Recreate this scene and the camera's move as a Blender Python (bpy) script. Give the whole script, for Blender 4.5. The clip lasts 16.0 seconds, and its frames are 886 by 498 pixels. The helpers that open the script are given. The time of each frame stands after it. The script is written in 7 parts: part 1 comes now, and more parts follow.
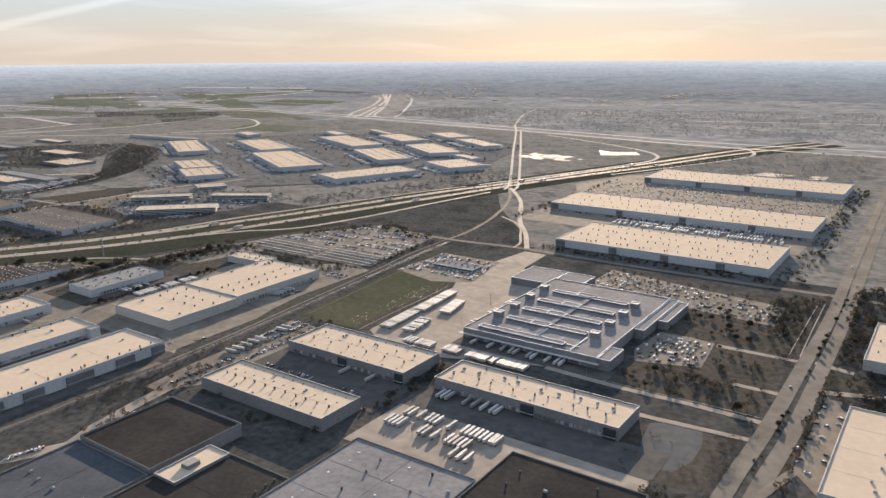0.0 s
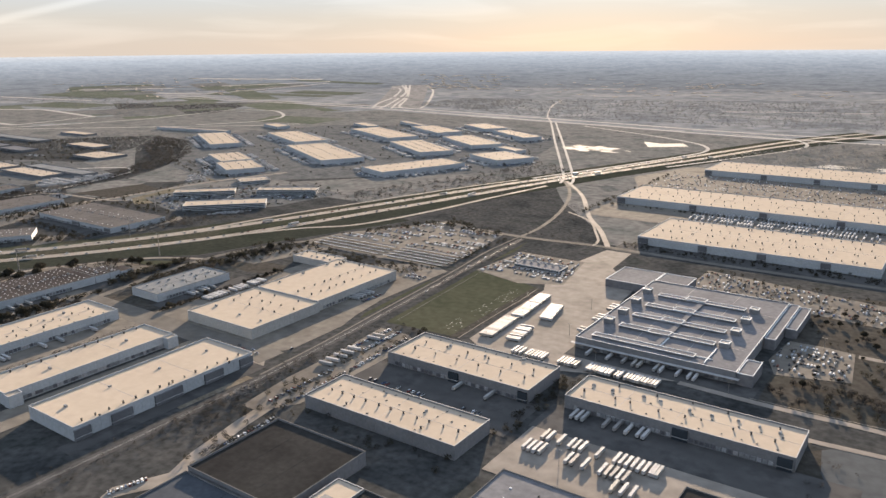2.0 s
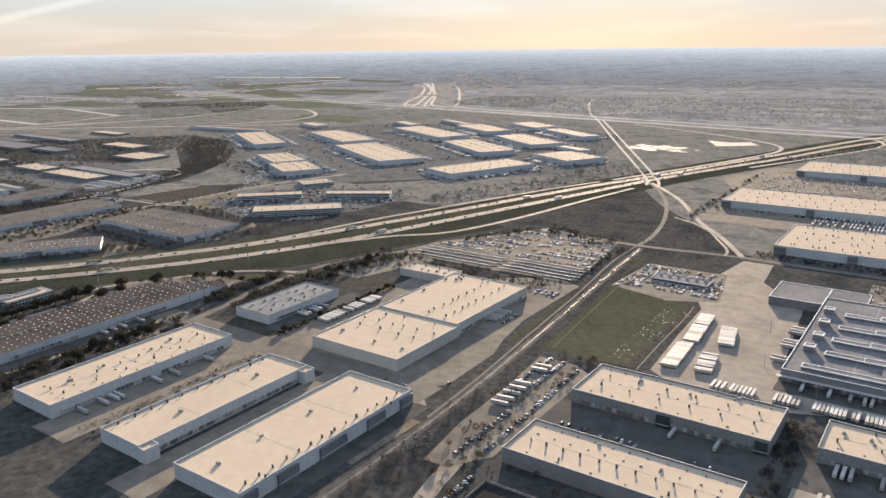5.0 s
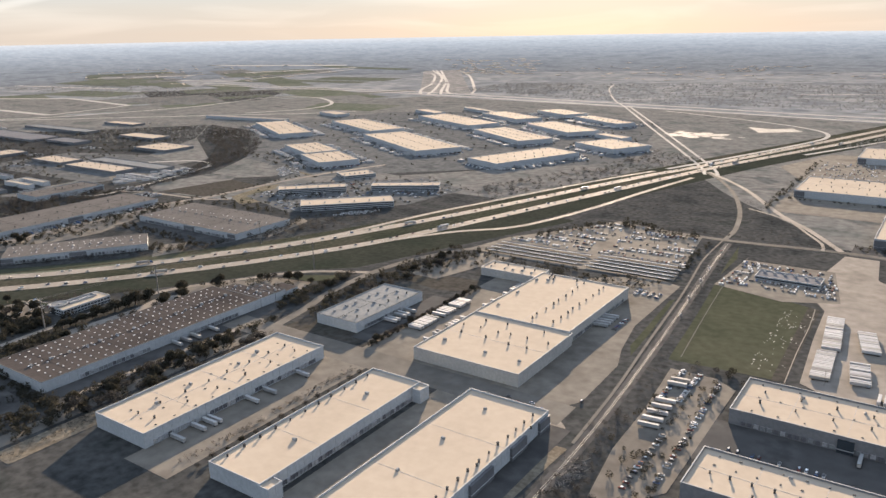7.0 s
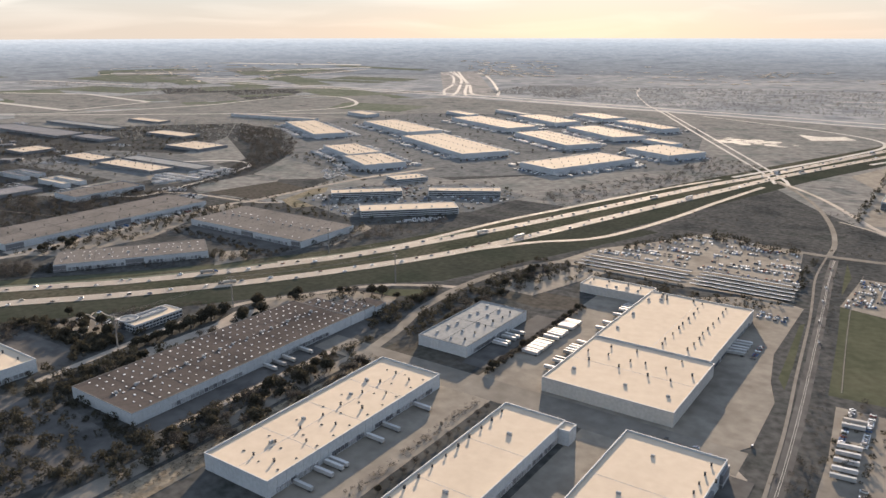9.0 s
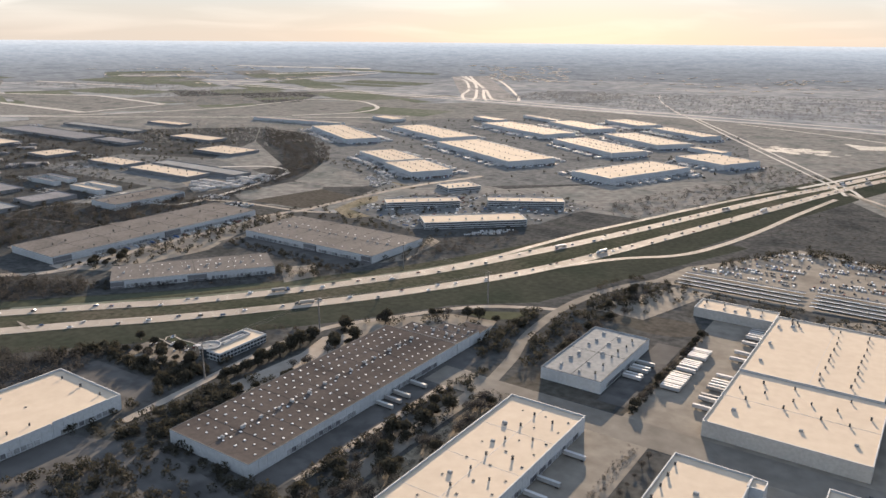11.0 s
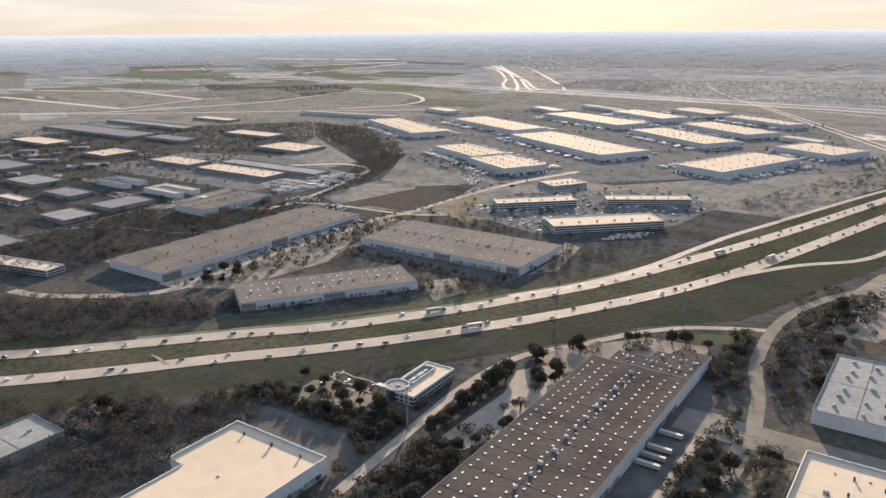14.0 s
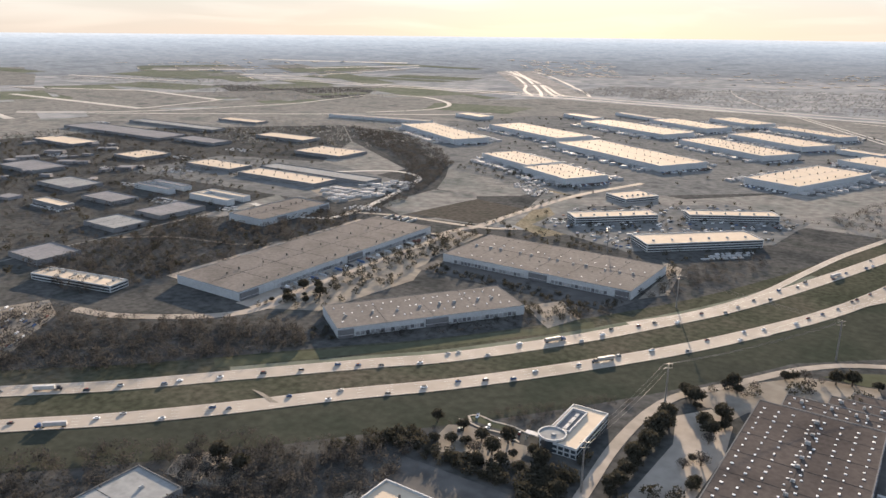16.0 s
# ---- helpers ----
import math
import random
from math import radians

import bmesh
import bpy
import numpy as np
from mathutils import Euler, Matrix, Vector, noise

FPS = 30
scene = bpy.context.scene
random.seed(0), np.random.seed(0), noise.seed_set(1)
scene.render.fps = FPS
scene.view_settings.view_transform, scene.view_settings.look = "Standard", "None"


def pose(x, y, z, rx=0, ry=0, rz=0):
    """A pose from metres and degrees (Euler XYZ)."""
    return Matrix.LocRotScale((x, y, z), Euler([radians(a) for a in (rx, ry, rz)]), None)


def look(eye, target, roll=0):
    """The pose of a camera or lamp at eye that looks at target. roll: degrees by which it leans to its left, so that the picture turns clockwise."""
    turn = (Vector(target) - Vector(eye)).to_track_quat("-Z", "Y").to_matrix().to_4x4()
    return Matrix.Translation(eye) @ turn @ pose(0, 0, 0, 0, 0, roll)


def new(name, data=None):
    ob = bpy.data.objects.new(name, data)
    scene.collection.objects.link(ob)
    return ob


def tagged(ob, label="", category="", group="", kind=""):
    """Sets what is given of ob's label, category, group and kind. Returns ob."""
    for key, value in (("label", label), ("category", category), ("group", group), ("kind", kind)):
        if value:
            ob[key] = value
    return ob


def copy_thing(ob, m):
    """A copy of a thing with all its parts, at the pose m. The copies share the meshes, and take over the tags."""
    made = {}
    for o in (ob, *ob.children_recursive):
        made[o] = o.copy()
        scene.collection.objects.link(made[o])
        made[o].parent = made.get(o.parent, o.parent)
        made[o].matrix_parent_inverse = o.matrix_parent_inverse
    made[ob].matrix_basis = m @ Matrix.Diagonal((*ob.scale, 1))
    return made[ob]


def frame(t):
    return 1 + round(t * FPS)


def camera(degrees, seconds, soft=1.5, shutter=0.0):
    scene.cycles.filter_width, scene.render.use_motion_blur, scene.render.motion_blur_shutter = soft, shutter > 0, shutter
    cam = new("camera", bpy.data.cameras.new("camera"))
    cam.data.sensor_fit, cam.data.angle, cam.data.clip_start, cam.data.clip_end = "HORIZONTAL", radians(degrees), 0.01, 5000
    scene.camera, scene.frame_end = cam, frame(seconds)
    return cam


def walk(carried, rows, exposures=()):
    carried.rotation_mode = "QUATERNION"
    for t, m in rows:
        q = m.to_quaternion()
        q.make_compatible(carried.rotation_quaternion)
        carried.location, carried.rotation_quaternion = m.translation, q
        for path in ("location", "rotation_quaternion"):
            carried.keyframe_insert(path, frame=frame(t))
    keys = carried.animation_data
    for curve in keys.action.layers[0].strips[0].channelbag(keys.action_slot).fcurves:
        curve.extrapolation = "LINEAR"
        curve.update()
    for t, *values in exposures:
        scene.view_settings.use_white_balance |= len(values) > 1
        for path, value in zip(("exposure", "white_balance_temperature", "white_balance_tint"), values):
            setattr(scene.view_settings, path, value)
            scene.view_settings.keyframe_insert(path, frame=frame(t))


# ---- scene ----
# The land is laid out at 1 : 1.8, so that an airliner's speed stays a camera's speed.
cam = camera(60.4, 16.0, soft=1.5)
EXPOSURE = 2.2
ROWS = [
    (0, 0.00, 0.00, 178.00, 34.693, -14.556, 0.362),
    (0.5, -18.63, 0.02, 176.85, 34.751, -14.927, 0.219),
    (1, -37.27, 0.03, 175.70, 34.836, -15.157, 0.215),
    (1.5, -55.92, 0.04, 174.57, 34.951, -15.209, 0.360),
    (2, -74.57, 0.04, 173.45, 35.105, -15.167, 0.544),
    (2.5, -93.23, 0.04, 172.33, 35.212, -15.041, 0.578),
    (3, -111.90, 0.03, 171.23, 35.242, -14.891, 0.512),
    (3.5, -130.58, 0.02, 170.14, 35.227, -14.826, 0.414),
    (4, -149.26, 0.00, 169.05, 35.245, -14.852, 0.408),
    (6.5, -242.80, -0.17, 163.79, 34.844, -16.011, 1.125),
    (7, -261.54, -0.22, 162.77, 34.717, -16.111, 0.997),
    (7.5, -280.27, -0.28, 161.75, 34.681, -16.109, 0.820),
    (8, -299.02, -0.34, 160.75, 34.632, -16.042, 0.528),
    (8.5, -317.77, -0.41, 159.76, 34.569, -16.005, 0.227),
    (9, -336.54, -0.48, 158.77, 34.580, -15.988, 0.055),
    (11.5, -430.46, -0.93, 154.01, 34.075, -15.606, -0.546),
    (12, -449.26, -1.03, 153.09, 34.191, -15.579, -0.189),
    (12.5, -468.08, -1.14, 152.17, 34.426, -15.715, 0.216),
    (13, -486.90, -1.26, 151.27, 34.629, -15.907, 0.538),
    (13.5, -505.73, -1.38, 150.38, 34.794, -16.089, 0.734),
    (14, -524.57, -1.51, 149.50, 34.621, -16.303, 0.428),
    (14.5, -543.42, -1.64, 148.62, 34.463, -16.422, 0.045),
    (15, -562.27, -1.78, 147.76, 34.231, -16.459, -0.335),
    (15.5, -581.13, -1.92, 146.91, 34.096, -16.339, -0.612),
    (16, -600.00, -2.07, 146.07, 34.163, -15.967, -0.633),
]
walk(cam, [(t, pose(x, y, z, 90 + pitch, 0, yaw) @ pose(0, 0, 0, 0, 0, -roll)) for t, x, y, z, yaw, pitch, roll in ROWS],
     exposures=[(0.0, EXPOSURE), (4.0, EXPOSURE + 0.06), (9.0, EXPOSURE + 0.16), (12.0, EXPOSURE + 0.2), (16.0, EXPOSURE + 0.3)])

# ---- light ----
SUN_UP, SUN_TURN = 11.2, 24.3          # height and turn to the left of +y, degrees
world = bpy.data.worlds.new("sky")
scene.world = world
world.use_nodes = True
wn, wl = world.node_tree.nodes, world.node_tree.links
sky = wn.new("ShaderNodeTexSky")
sky.sky_type = "NISHITA"
sky.sun_disc = False
sky.sun_elevation = radians(SUN_UP)
sky.sun_rotation = radians(-SUN_TURN)
sky.altitude = 200
sky.air_density, sky.dust_density, sky.ozone_density = 1.0, 0.6, 1.0
wn["Background"].inputs["Strength"].default_value = 0.0011
wl.new(sky.outputs["Color"], wn["Background"].inputs["Color"])
# a thin veil of high cloud and haze over the clear sky: pale and warm low down, bluish above, with wisps; above the
# view its tones are raised as fill light
way = wn.new("ShaderNodeTexCoord")
sep = wn.new("ShaderNodeSeparateXYZ")
wl.new(way.outputs["Generated"], sep.inputs["Vector"])
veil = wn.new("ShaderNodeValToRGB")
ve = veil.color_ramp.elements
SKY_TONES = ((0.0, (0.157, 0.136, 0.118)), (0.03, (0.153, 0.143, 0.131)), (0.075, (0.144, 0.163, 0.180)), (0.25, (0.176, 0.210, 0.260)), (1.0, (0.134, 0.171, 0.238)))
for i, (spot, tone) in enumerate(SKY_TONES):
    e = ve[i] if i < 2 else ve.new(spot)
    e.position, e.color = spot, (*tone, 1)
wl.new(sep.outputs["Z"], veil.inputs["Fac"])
stretch = wn.new("ShaderNodeMapping")
stretch.inputs["Scale"].default_value = (3.0, 3.0, 26.0)
stretch.inputs["Rotation"].default_value = (radians(6), radians(-5), 0)
wl.new(way.outputs["Generated"], stretch.inputs["Vector"])
wisp = wn.new("ShaderNodeTexNoise")
wisp.inputs["Scale"].default_value, wisp.inputs["Detail"].default_value, wisp.inputs["Distortion"].default_value = 1.6, 6.0, 0.6
wl.new(stretch.outputs["Vector"], wisp.inputs["Vector"])
thick = wn.new("ShaderNodeMapRange")
thick.inputs["From Min"].default_value, thick.inputs["From Max"].default_value = 0.45, 0.75
thick.inputs["To Min"].default_value, thick.inputs["To Max"].default_value = 0.97, 1.14
wl.new(wisp.outputs["Fac"], thick.inputs["Value"])
# one long bright streak of high cloud, low over the land to the west
lower, upper = Vector((-0.899, 0.437, 0.029)), Vector((-0.836, 0.546, 0.060))
off_line = wn.new("ShaderNodeVectorMath")
off_line.operation, off_line.inputs[1].default_value = "DOT_PRODUCT", lower.cross(upper).normalized()
ray = wn.new("ShaderNodeVectorMath")
ray.operation = "NORMALIZE"
wl.new(way.outputs["Generated"], ray.inputs[0])
wl.new(ray.outputs["Vector"], off_line.inputs[0])
aside = wn.new("ShaderNodeMath")
aside.operation = "ABSOLUTE"
wl.new(off_line.outputs["Value"], aside.inputs[0])
band = wn.new("ShaderNodeMapRange")
band.interpolation_type = "SMOOTHSTEP"
band.inputs["From Min"].default_value, band.inputs["From Max"].default_value = 0.0005, 0.0068
band.inputs["To Min"].default_value, band.inputs["To Max"].default_value = 0.20, 0.0
wl.new(aside.outputs["Value"], band.inputs["Value"])
reach = wn.new("ShaderNodeVectorMath")
reach.operation, reach.inputs[1].default_value = "DISTANCE", (lower + upper) / 2
wl.new(ray.outputs["Vector"], reach.inputs[0])
fade = wn.new("ShaderNodeMapRange")
fade.interpolation_type = "SMOOTHSTEP"
fade.inputs["From Min"].default_value, fade.inputs["From Max"].default_value = 0.05, 0.16
fade.inputs["To Min"].default_value, fade.inputs["To Max"].default_value = 1.0, 0.0
wl.new(reach.outputs["Value"], fade.inputs["Value"])
streak = wn.new("ShaderNodeMath")
streak.operation = "MULTIPLY_ADD"
wl.new(band.outputs["Result"], streak.inputs[0])
wl.new(fade.outputs["Result"], streak.inputs[1])
wl.new(thick.outputs["Result"], streak.inputs[2])
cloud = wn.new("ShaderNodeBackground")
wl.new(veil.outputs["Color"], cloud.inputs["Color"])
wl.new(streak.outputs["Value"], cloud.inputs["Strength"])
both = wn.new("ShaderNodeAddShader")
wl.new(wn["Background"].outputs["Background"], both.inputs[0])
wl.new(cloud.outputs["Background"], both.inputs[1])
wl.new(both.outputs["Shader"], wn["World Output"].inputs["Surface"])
sun = new("sun", bpy.data.lights.new("sun", "SUN"))
sun.data.energy, sun.data.angle, sun.data.color = 4.7, radians(0.55), (1.0, 0.785, 0.58)
sun_way = Vector((-math.sin(radians(SUN_TURN)) * math.cos(radians(SUN_UP)), math.cos(radians(SUN_TURN)) * math.cos(radians(SUN_UP)), math.sin(radians(SUN_UP))))
sun.matrix_world = look(sun_way * 900, (0, 0, 0))


# ---- materials ----
def material(name, tones, coarse=0.05, fine=1.2, rough=0.85, gloss=0.3, metal=0.0, relief=0.0, mixfine=0.35, random_tones=False, islands=False, through_light=0.0, plots=0.0):
    """A surface whose colour wanders between its tones at two scales; random_tones takes one tone for each object."""
    m = bpy.data.materials.new(name)
    m.use_nodes = True
    n, l = m.node_tree.nodes, m.node_tree.links
    bsdf = n["Principled BSDF"]
    bsdf.distribution = "MULTI_GGX"
    geo = n.new("ShaderNodeNewGeometry")
    n1 = n.new("ShaderNodeTexNoise")
    n1.inputs["Scale"].default_value, n1.inputs["Detail"].default_value = coarse, 5.0
    n2 = n.new("ShaderNodeTexNoise")
    n2.inputs["Scale"].default_value, n2.inputs["Detail"].default_value = fine, 3.0
    l.new(geo.outputs["Position"], n1.inputs["Vector"])
    l.new(geo.outputs["Position"], n2.inputs["Vector"])
    ramp = n.new("ShaderNodeValToRGB")
    els = ramp.color_ramp.elements
    k = len(tones)
    lo, hi = (0.0, 1.0) if random_tones else (0.33, 0.67)
    for i, tone in enumerate(tones):
        e = els[i] if i < 2 else els.new(0.5)
        e.color = (*tone, 1)
    spots = [lo + (hi - lo) * i / max(1, k if random_tones else k - 1) for i in range(k)]
    for i, tone in enumerate(tones):
        els[i].position = 1.0 if i >= k else spots[i]
        els[i].color = (*tone, 1)
    if k == 1:
        els[1].color = (*tones[0], 1)
    if random_tones:
        ramp.color_ramp.interpolation = "CONSTANT"
        info = geo if islands else n.new("ShaderNodeObjectInfo")
        l.new(info.outputs["Random Per Island" if islands else "Random"], ramp.inputs["Fac"])
    elif plots:
        cells = n.new("ShaderNodeTexVoronoi")
        cells.inputs["Scale"].default_value = plots
        cells.inputs["Randomness"].default_value = 0.8
        l.new(geo.outputs["Position"], cells.inputs["Vector"])
        grey = n.new("ShaderNodeSeparateColor")
        l.new(cells.outputs["Color"], grey.inputs["Color"])
        half = n.new("ShaderNodeMix")
        half.inputs["Factor"].default_value = 0.26
        l.new(n1.outputs["Fac"], half.inputs["A"])
        l.new(grey.outputs["Red"], half.inputs["B"])
        l.new(half.outputs["Result"], ramp.inputs["Fac"])
    else:
        l.new(n1.outputs["Fac"], ramp.inputs["Fac"])
    mul = n.new("ShaderNodeMix")
    mul.data_type, mul.blend_type = "RGBA", "MULTIPLY"
    mul.inputs["Factor"].default_value = 1.0
    scale = n.new("ShaderNodeMapRange")
    scale.inputs["From Min"].default_value, scale.inputs["From Max"].default_value = 0.3, 0.7
    scale.inputs["To Min"].default_value, scale.inputs["To Max"].default_value = 1.0 - mixfine, 1.0 + mixfine * 0.4
    l.new(n2.outputs["Fac"], scale.inputs["Value"])
    l.new(ramp.outputs["Color"], mul.inputs["A"])
    l.new(scale.outputs["Result"], mul.inputs["B"])
    last = mul.outputs["Result"]
    l.new(last, bsdf.inputs["Base Color"])
    bsdf.inputs["Roughness"].default_value = rough
    bsdf.inputs["Metallic"].default_value = metal
    bsdf.inputs["Specular IOR Level"].default_value = gloss
    if through_light:
        thin = n.new("ShaderNodeBsdfTranslucent")
        l.new(last, thin.inputs["Color"])
        blend = n.new("ShaderNodeMixShader")
        blend.inputs["Fac"].default_value = through_light
        l.new(bsdf.outputs["BSDF"], blend.inputs[1])
        l.new(thin.outputs["BSDF"], blend.inputs[2])
        l.new(blend.outputs["Shader"], n["Material Output"].inputs["Surface"])
    if relief:
        bump = n.new("ShaderNodeBump")
        bump.inputs["Strength"].default_value, bump.inputs["Distance"].default_value = 0.6, relief
        l.new(n2.outputs["Fac"], bump.inputs["Height"])
        l.new(bump.outputs["Normal"], bsdf.inputs["Normal"])
    return m


# LAND, SCRUBBY and YARD are lightened to stand for haze over far ground
LAND = material("haze_paled_winter_land", [(0.1341, 0.1398, 0.1456), (0.1657, 0.1687, 0.1722), (0.2053, 0.2034, 0.2011), (0.1493, 0.1548, 0.156), (0.224, 0.2196, 0.2126)], 0.006, 0.03, 1.0, 0.0, mixfine=0.3, plots=0.011)
GRASS = material("green_grass", [(0.046, 0.049, 0.033), (0.056, 0.058, 0.039), (0.066, 0.065, 0.045)], 0.02, 0.2, 1.0, 0.0, mixfine=0.2)
DRYGRASS = material("dry_grass", [(0.116, 0.100, 0.073), (0.157, 0.136, 0.099), (0.091, 0.085, 0.061)], 0.025, 0.4, 1.0, 0.0, mixfine=0.4)
VERGE = material("motorway_verge_grass", [(0.0334, 0.0361, 0.0258), (0.0458, 0.0466, 0.034), (0.0625, 0.0572, 0.0442)], 0.02, 0.3, 1.0, 0.0, mixfine=0.4)
BASIN = material("damp_silt", [(0.062, 0.066, 0.068), (0.076, 0.080, 0.081)], 0.03, 0.2, 0.9, 0.004, mixfine=0.15)
DARK_SHEET = material("dark_blue_sheet_roof", [(0.046, 0.051, 0.058), (0.062, 0.067, 0.075)], 0.05, 0.5, 0.8, 0.004, mixfine=0.15)
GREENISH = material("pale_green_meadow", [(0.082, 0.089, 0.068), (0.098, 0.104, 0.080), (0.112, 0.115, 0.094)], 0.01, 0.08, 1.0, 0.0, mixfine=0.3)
FIELD = material("ploughed_field", [(0.170, 0.162, 0.152), (0.215, 0.200, 0.186), (0.150, 0.148, 0.138)], 0.006, 0.06, 1.0, 0.0)
SCRUBLAND = material("dark_scrubby_ground", [(0.034, 0.0353, 0.0348), (0.0467, 0.0472, 0.0459), (0.0595, 0.0587, 0.0561), (0.0425, 0.0442, 0.0416)], 0.03, 0.25, 1.0, 0.0, mixfine=0.4)
STREET = material("grey_street", [(0.1011, 0.0918, 0.0799), (0.1386, 0.1266, 0.1105)], 0.03, 0.15, 0.9, 0.004, mixfine=0.18)
YARD = material("grey_yard", [(0.0706, 0.0724, 0.0728), (0.1135, 0.1131, 0.1092), (0.089, 0.0905, 0.0888)], 0.03, 0.15, 0.9, 0.0, mixfine=0.3)
DARK_COPING = material("dark_metal_coping", [(0.094, 0.091, 0.088), (0.116, 0.113, 0.110)], 0.1, 1.0, 0.9, 0.0, mixfine=0.1)
# darker copy of the verge grass: the slope's shade is in its colour
SHADED_BANK = material("shade_painted_grass_bank", [(0.026, 0.030, 0.023), (0.035, 0.037, 0.029), (0.029, 0.031, 0.025)], 0.02, 0.25, 1.0, 0.0, mixfine=0.25)
CONCRETE = material("pale_concrete", [(0.1672, 0.1472, 0.124), (0.216, 0.1904, 0.1632), (0.1912, 0.1688, 0.144)], 0.03, 0.15, 0.85, 0.004, mixfine=0.2)
ROAD = material("worn_concrete_road", [(0.1857, 0.1643, 0.1394), (0.2402, 0.2124, 0.1802), (0.213, 0.1875, 0.159)], 0.02, 0.12, 0.85, 0.008, mixfine=0.12)
ASPHALT = material("grey_asphalt", [(0.050, 0.049, 0.048), (0.074, 0.071, 0.068), (0.060, 0.058, 0.056)], 0.04, 0.16, 0.9, 0.003, mixfine=0.2)
LOT = material("faded_car_park_asphalt", [(0.11, 0.0977, 0.0836), (0.1566, 0.1399, 0.1188), (0.132, 0.1179, 0.1003)], 0.03, 0.16, 0.9, 0.003, mixfine=0.2)
DIRT = material("bare_dirt", [(0.116, 0.095, 0.071), (0.164, 0.140, 0.107), (0.089, 0.073, 0.055)], 0.04, 0.5, 1.0, 0.0)
BROWN_GRASS = material("brown_winter_lawn", [(0.047, 0.044, 0.038), (0.062, 0.056, 0.048), (0.053, 0.050, 0.042)], 0.03, 0.25, 1.0, 0.0, mixfine=0.35)
SCRUBBY = material("haze_paled_meadow", [(0.1, 0.1031, 0.096), (0.1281, 0.1261, 0.117), (0.1531, 0.1445, 0.1334), (0.0906, 0.0922, 0.0884)], 0.02, 0.12, 1.0, 0.0, mixfine=0.32)
RAIL = material("steel_rail", [(0.26, 0.25, 0.235)], 0.1, 1.0, 0.6, 0.1)
FAR_ROAD = material("sunlit_concrete_road", [(0.281, 0.262, 0.236), (0.334, 0.312, 0.281)], 0.02, 0.1, 0.9, 0.002, mixfine=0.1)
PAINT = material("road_paint", [(0.360, 0.355, 0.330)], 0.2, 1.0, 0.7)
# matte pale colour stands in for the bright reflection on water
PALE_WATER = material("painted_water_sheen", [(0.26, 0.245, 0.215), (0.34, 0.32, 0.285)], 0.03, 0.3, 0.8, 0.01)
RIM = material("pale_roof_rim", [(0.46, 0.47, 0.47), (0.54, 0.55, 0.55)], 0.1, 1.0, 0.8, 0.05, mixfine=0.1)
WHITE_ROOF = material("white_roof_membrane", [(0.3333, 0.277, 0.2143), (0.3574, 0.2983, 0.232), (0.3453, 0.2872, 0.2231)], 0.02, 0.25, 0.85, 0.0012, mixfine=0.07)
GREY_ROOF = material("grey_roof_membrane", [(0.120, 0.119, 0.123), (0.157, 0.153, 0.157)], 0.04, 0.35, 0.85, 0.003, mixfine=0.2)
BROWN_ROOF = material("brown_gravel_roof", [(0.048, 0.042, 0.039), (0.066, 0.057, 0.052), (0.056, 0.049, 0.045)], 0.03, 0.5, 1.0, 0.0, mixfine=0.22)
# brown roof lightened in its colour for the haze in front of it
HAZE_PALED_ROOF = material("haze_paled_brown_roof", [(0.0883, 0.0812, 0.0752), (0.1133, 0.1038, 0.0965), (0.0998, 0.0916, 0.0844)], 0.03, 0.5, 0.9, 0.002, mixfine=0.22)
PALE_GREY_ROOF = material("pale_grey_roof", [(0.148, 0.150, 0.148), (0.182, 0.184, 0.181)], 0.04, 0.4, 0.85, 0.003, mixfine=0.18)
BLACK_ROOF = material("black_tar_roof", [(0.025, 0.024, 0.023), (0.036, 0.035, 0.033)], 0.04, 0.4, 0.95, 0.0, mixfine=0.2)
TAN_WALL = material("tilt_up_concrete_wall", [(0.2752, 0.2648, 0.248), (0.3232, 0.3128, 0.292)], 0.05, 0.7, 0.85, 0.3, mixfine=0.14)
PALE_WALL = material("pale_blue_grey_wall", [(0.2859, 0.2975, 0.303), (0.3316, 0.3432, 0.3485)], 0.05, 0.7, 0.8, 0.3, mixfine=0.12)
GREY_WALL = material("mid_grey_wall", [(0.1246, 0.1246, 0.127), (0.1533, 0.1533, 0.1562)], 0.05, 0.7, 0.8, 0.3, mixfine=0.14)
DARK_WALL = material("dark_grey_wall", [(0.085, 0.085, 0.09), (0.115, 0.115, 0.12)], 0.05, 0.7, 0.7, 0.3, mixfine=0.14)
COPING = material("light_metal_coping", [(0.288, 0.284, 0.277), (0.338, 0.331, 0.324)], 0.1, 1.0, 0.8, 0.05, mixfine=0.1)
SEAM = material("roof_seam_strip", [(0.30, 0.285, 0.27)], 0.1, 0.8, 0.8)
VENT = material("dark_roof_vent_metal", [(0.060, 0.058, 0.056), (0.085, 0.082, 0.078)], 0.2, 2.0, 0.8, 0.1)
SKYLIGHT = material("milky_skylight_dome", [(0.562, 0.551, 0.540), (0.648, 0.637, 0.616)], 0.2, 2.0, 0.8, 0.03, mixfine=0.1)
HVAC = material("galvanised_unit", [(0.242, 0.242, 0.236), (0.300, 0.294, 0.288)], 0.2, 2.0, 0.8, 0.04)
DOOR = material("dock_door_panel", [(0.20, 0.205, 0.21), (0.30, 0.30, 0.305), (0.10, 0.10, 0.11)], random_tones=True, rough=0.6)
GLASS = material("dark_window_glass", [(0.03, 0.036, 0.042)], 0.1, 1.0, 0.12, 0.6, mixfine=0.1)
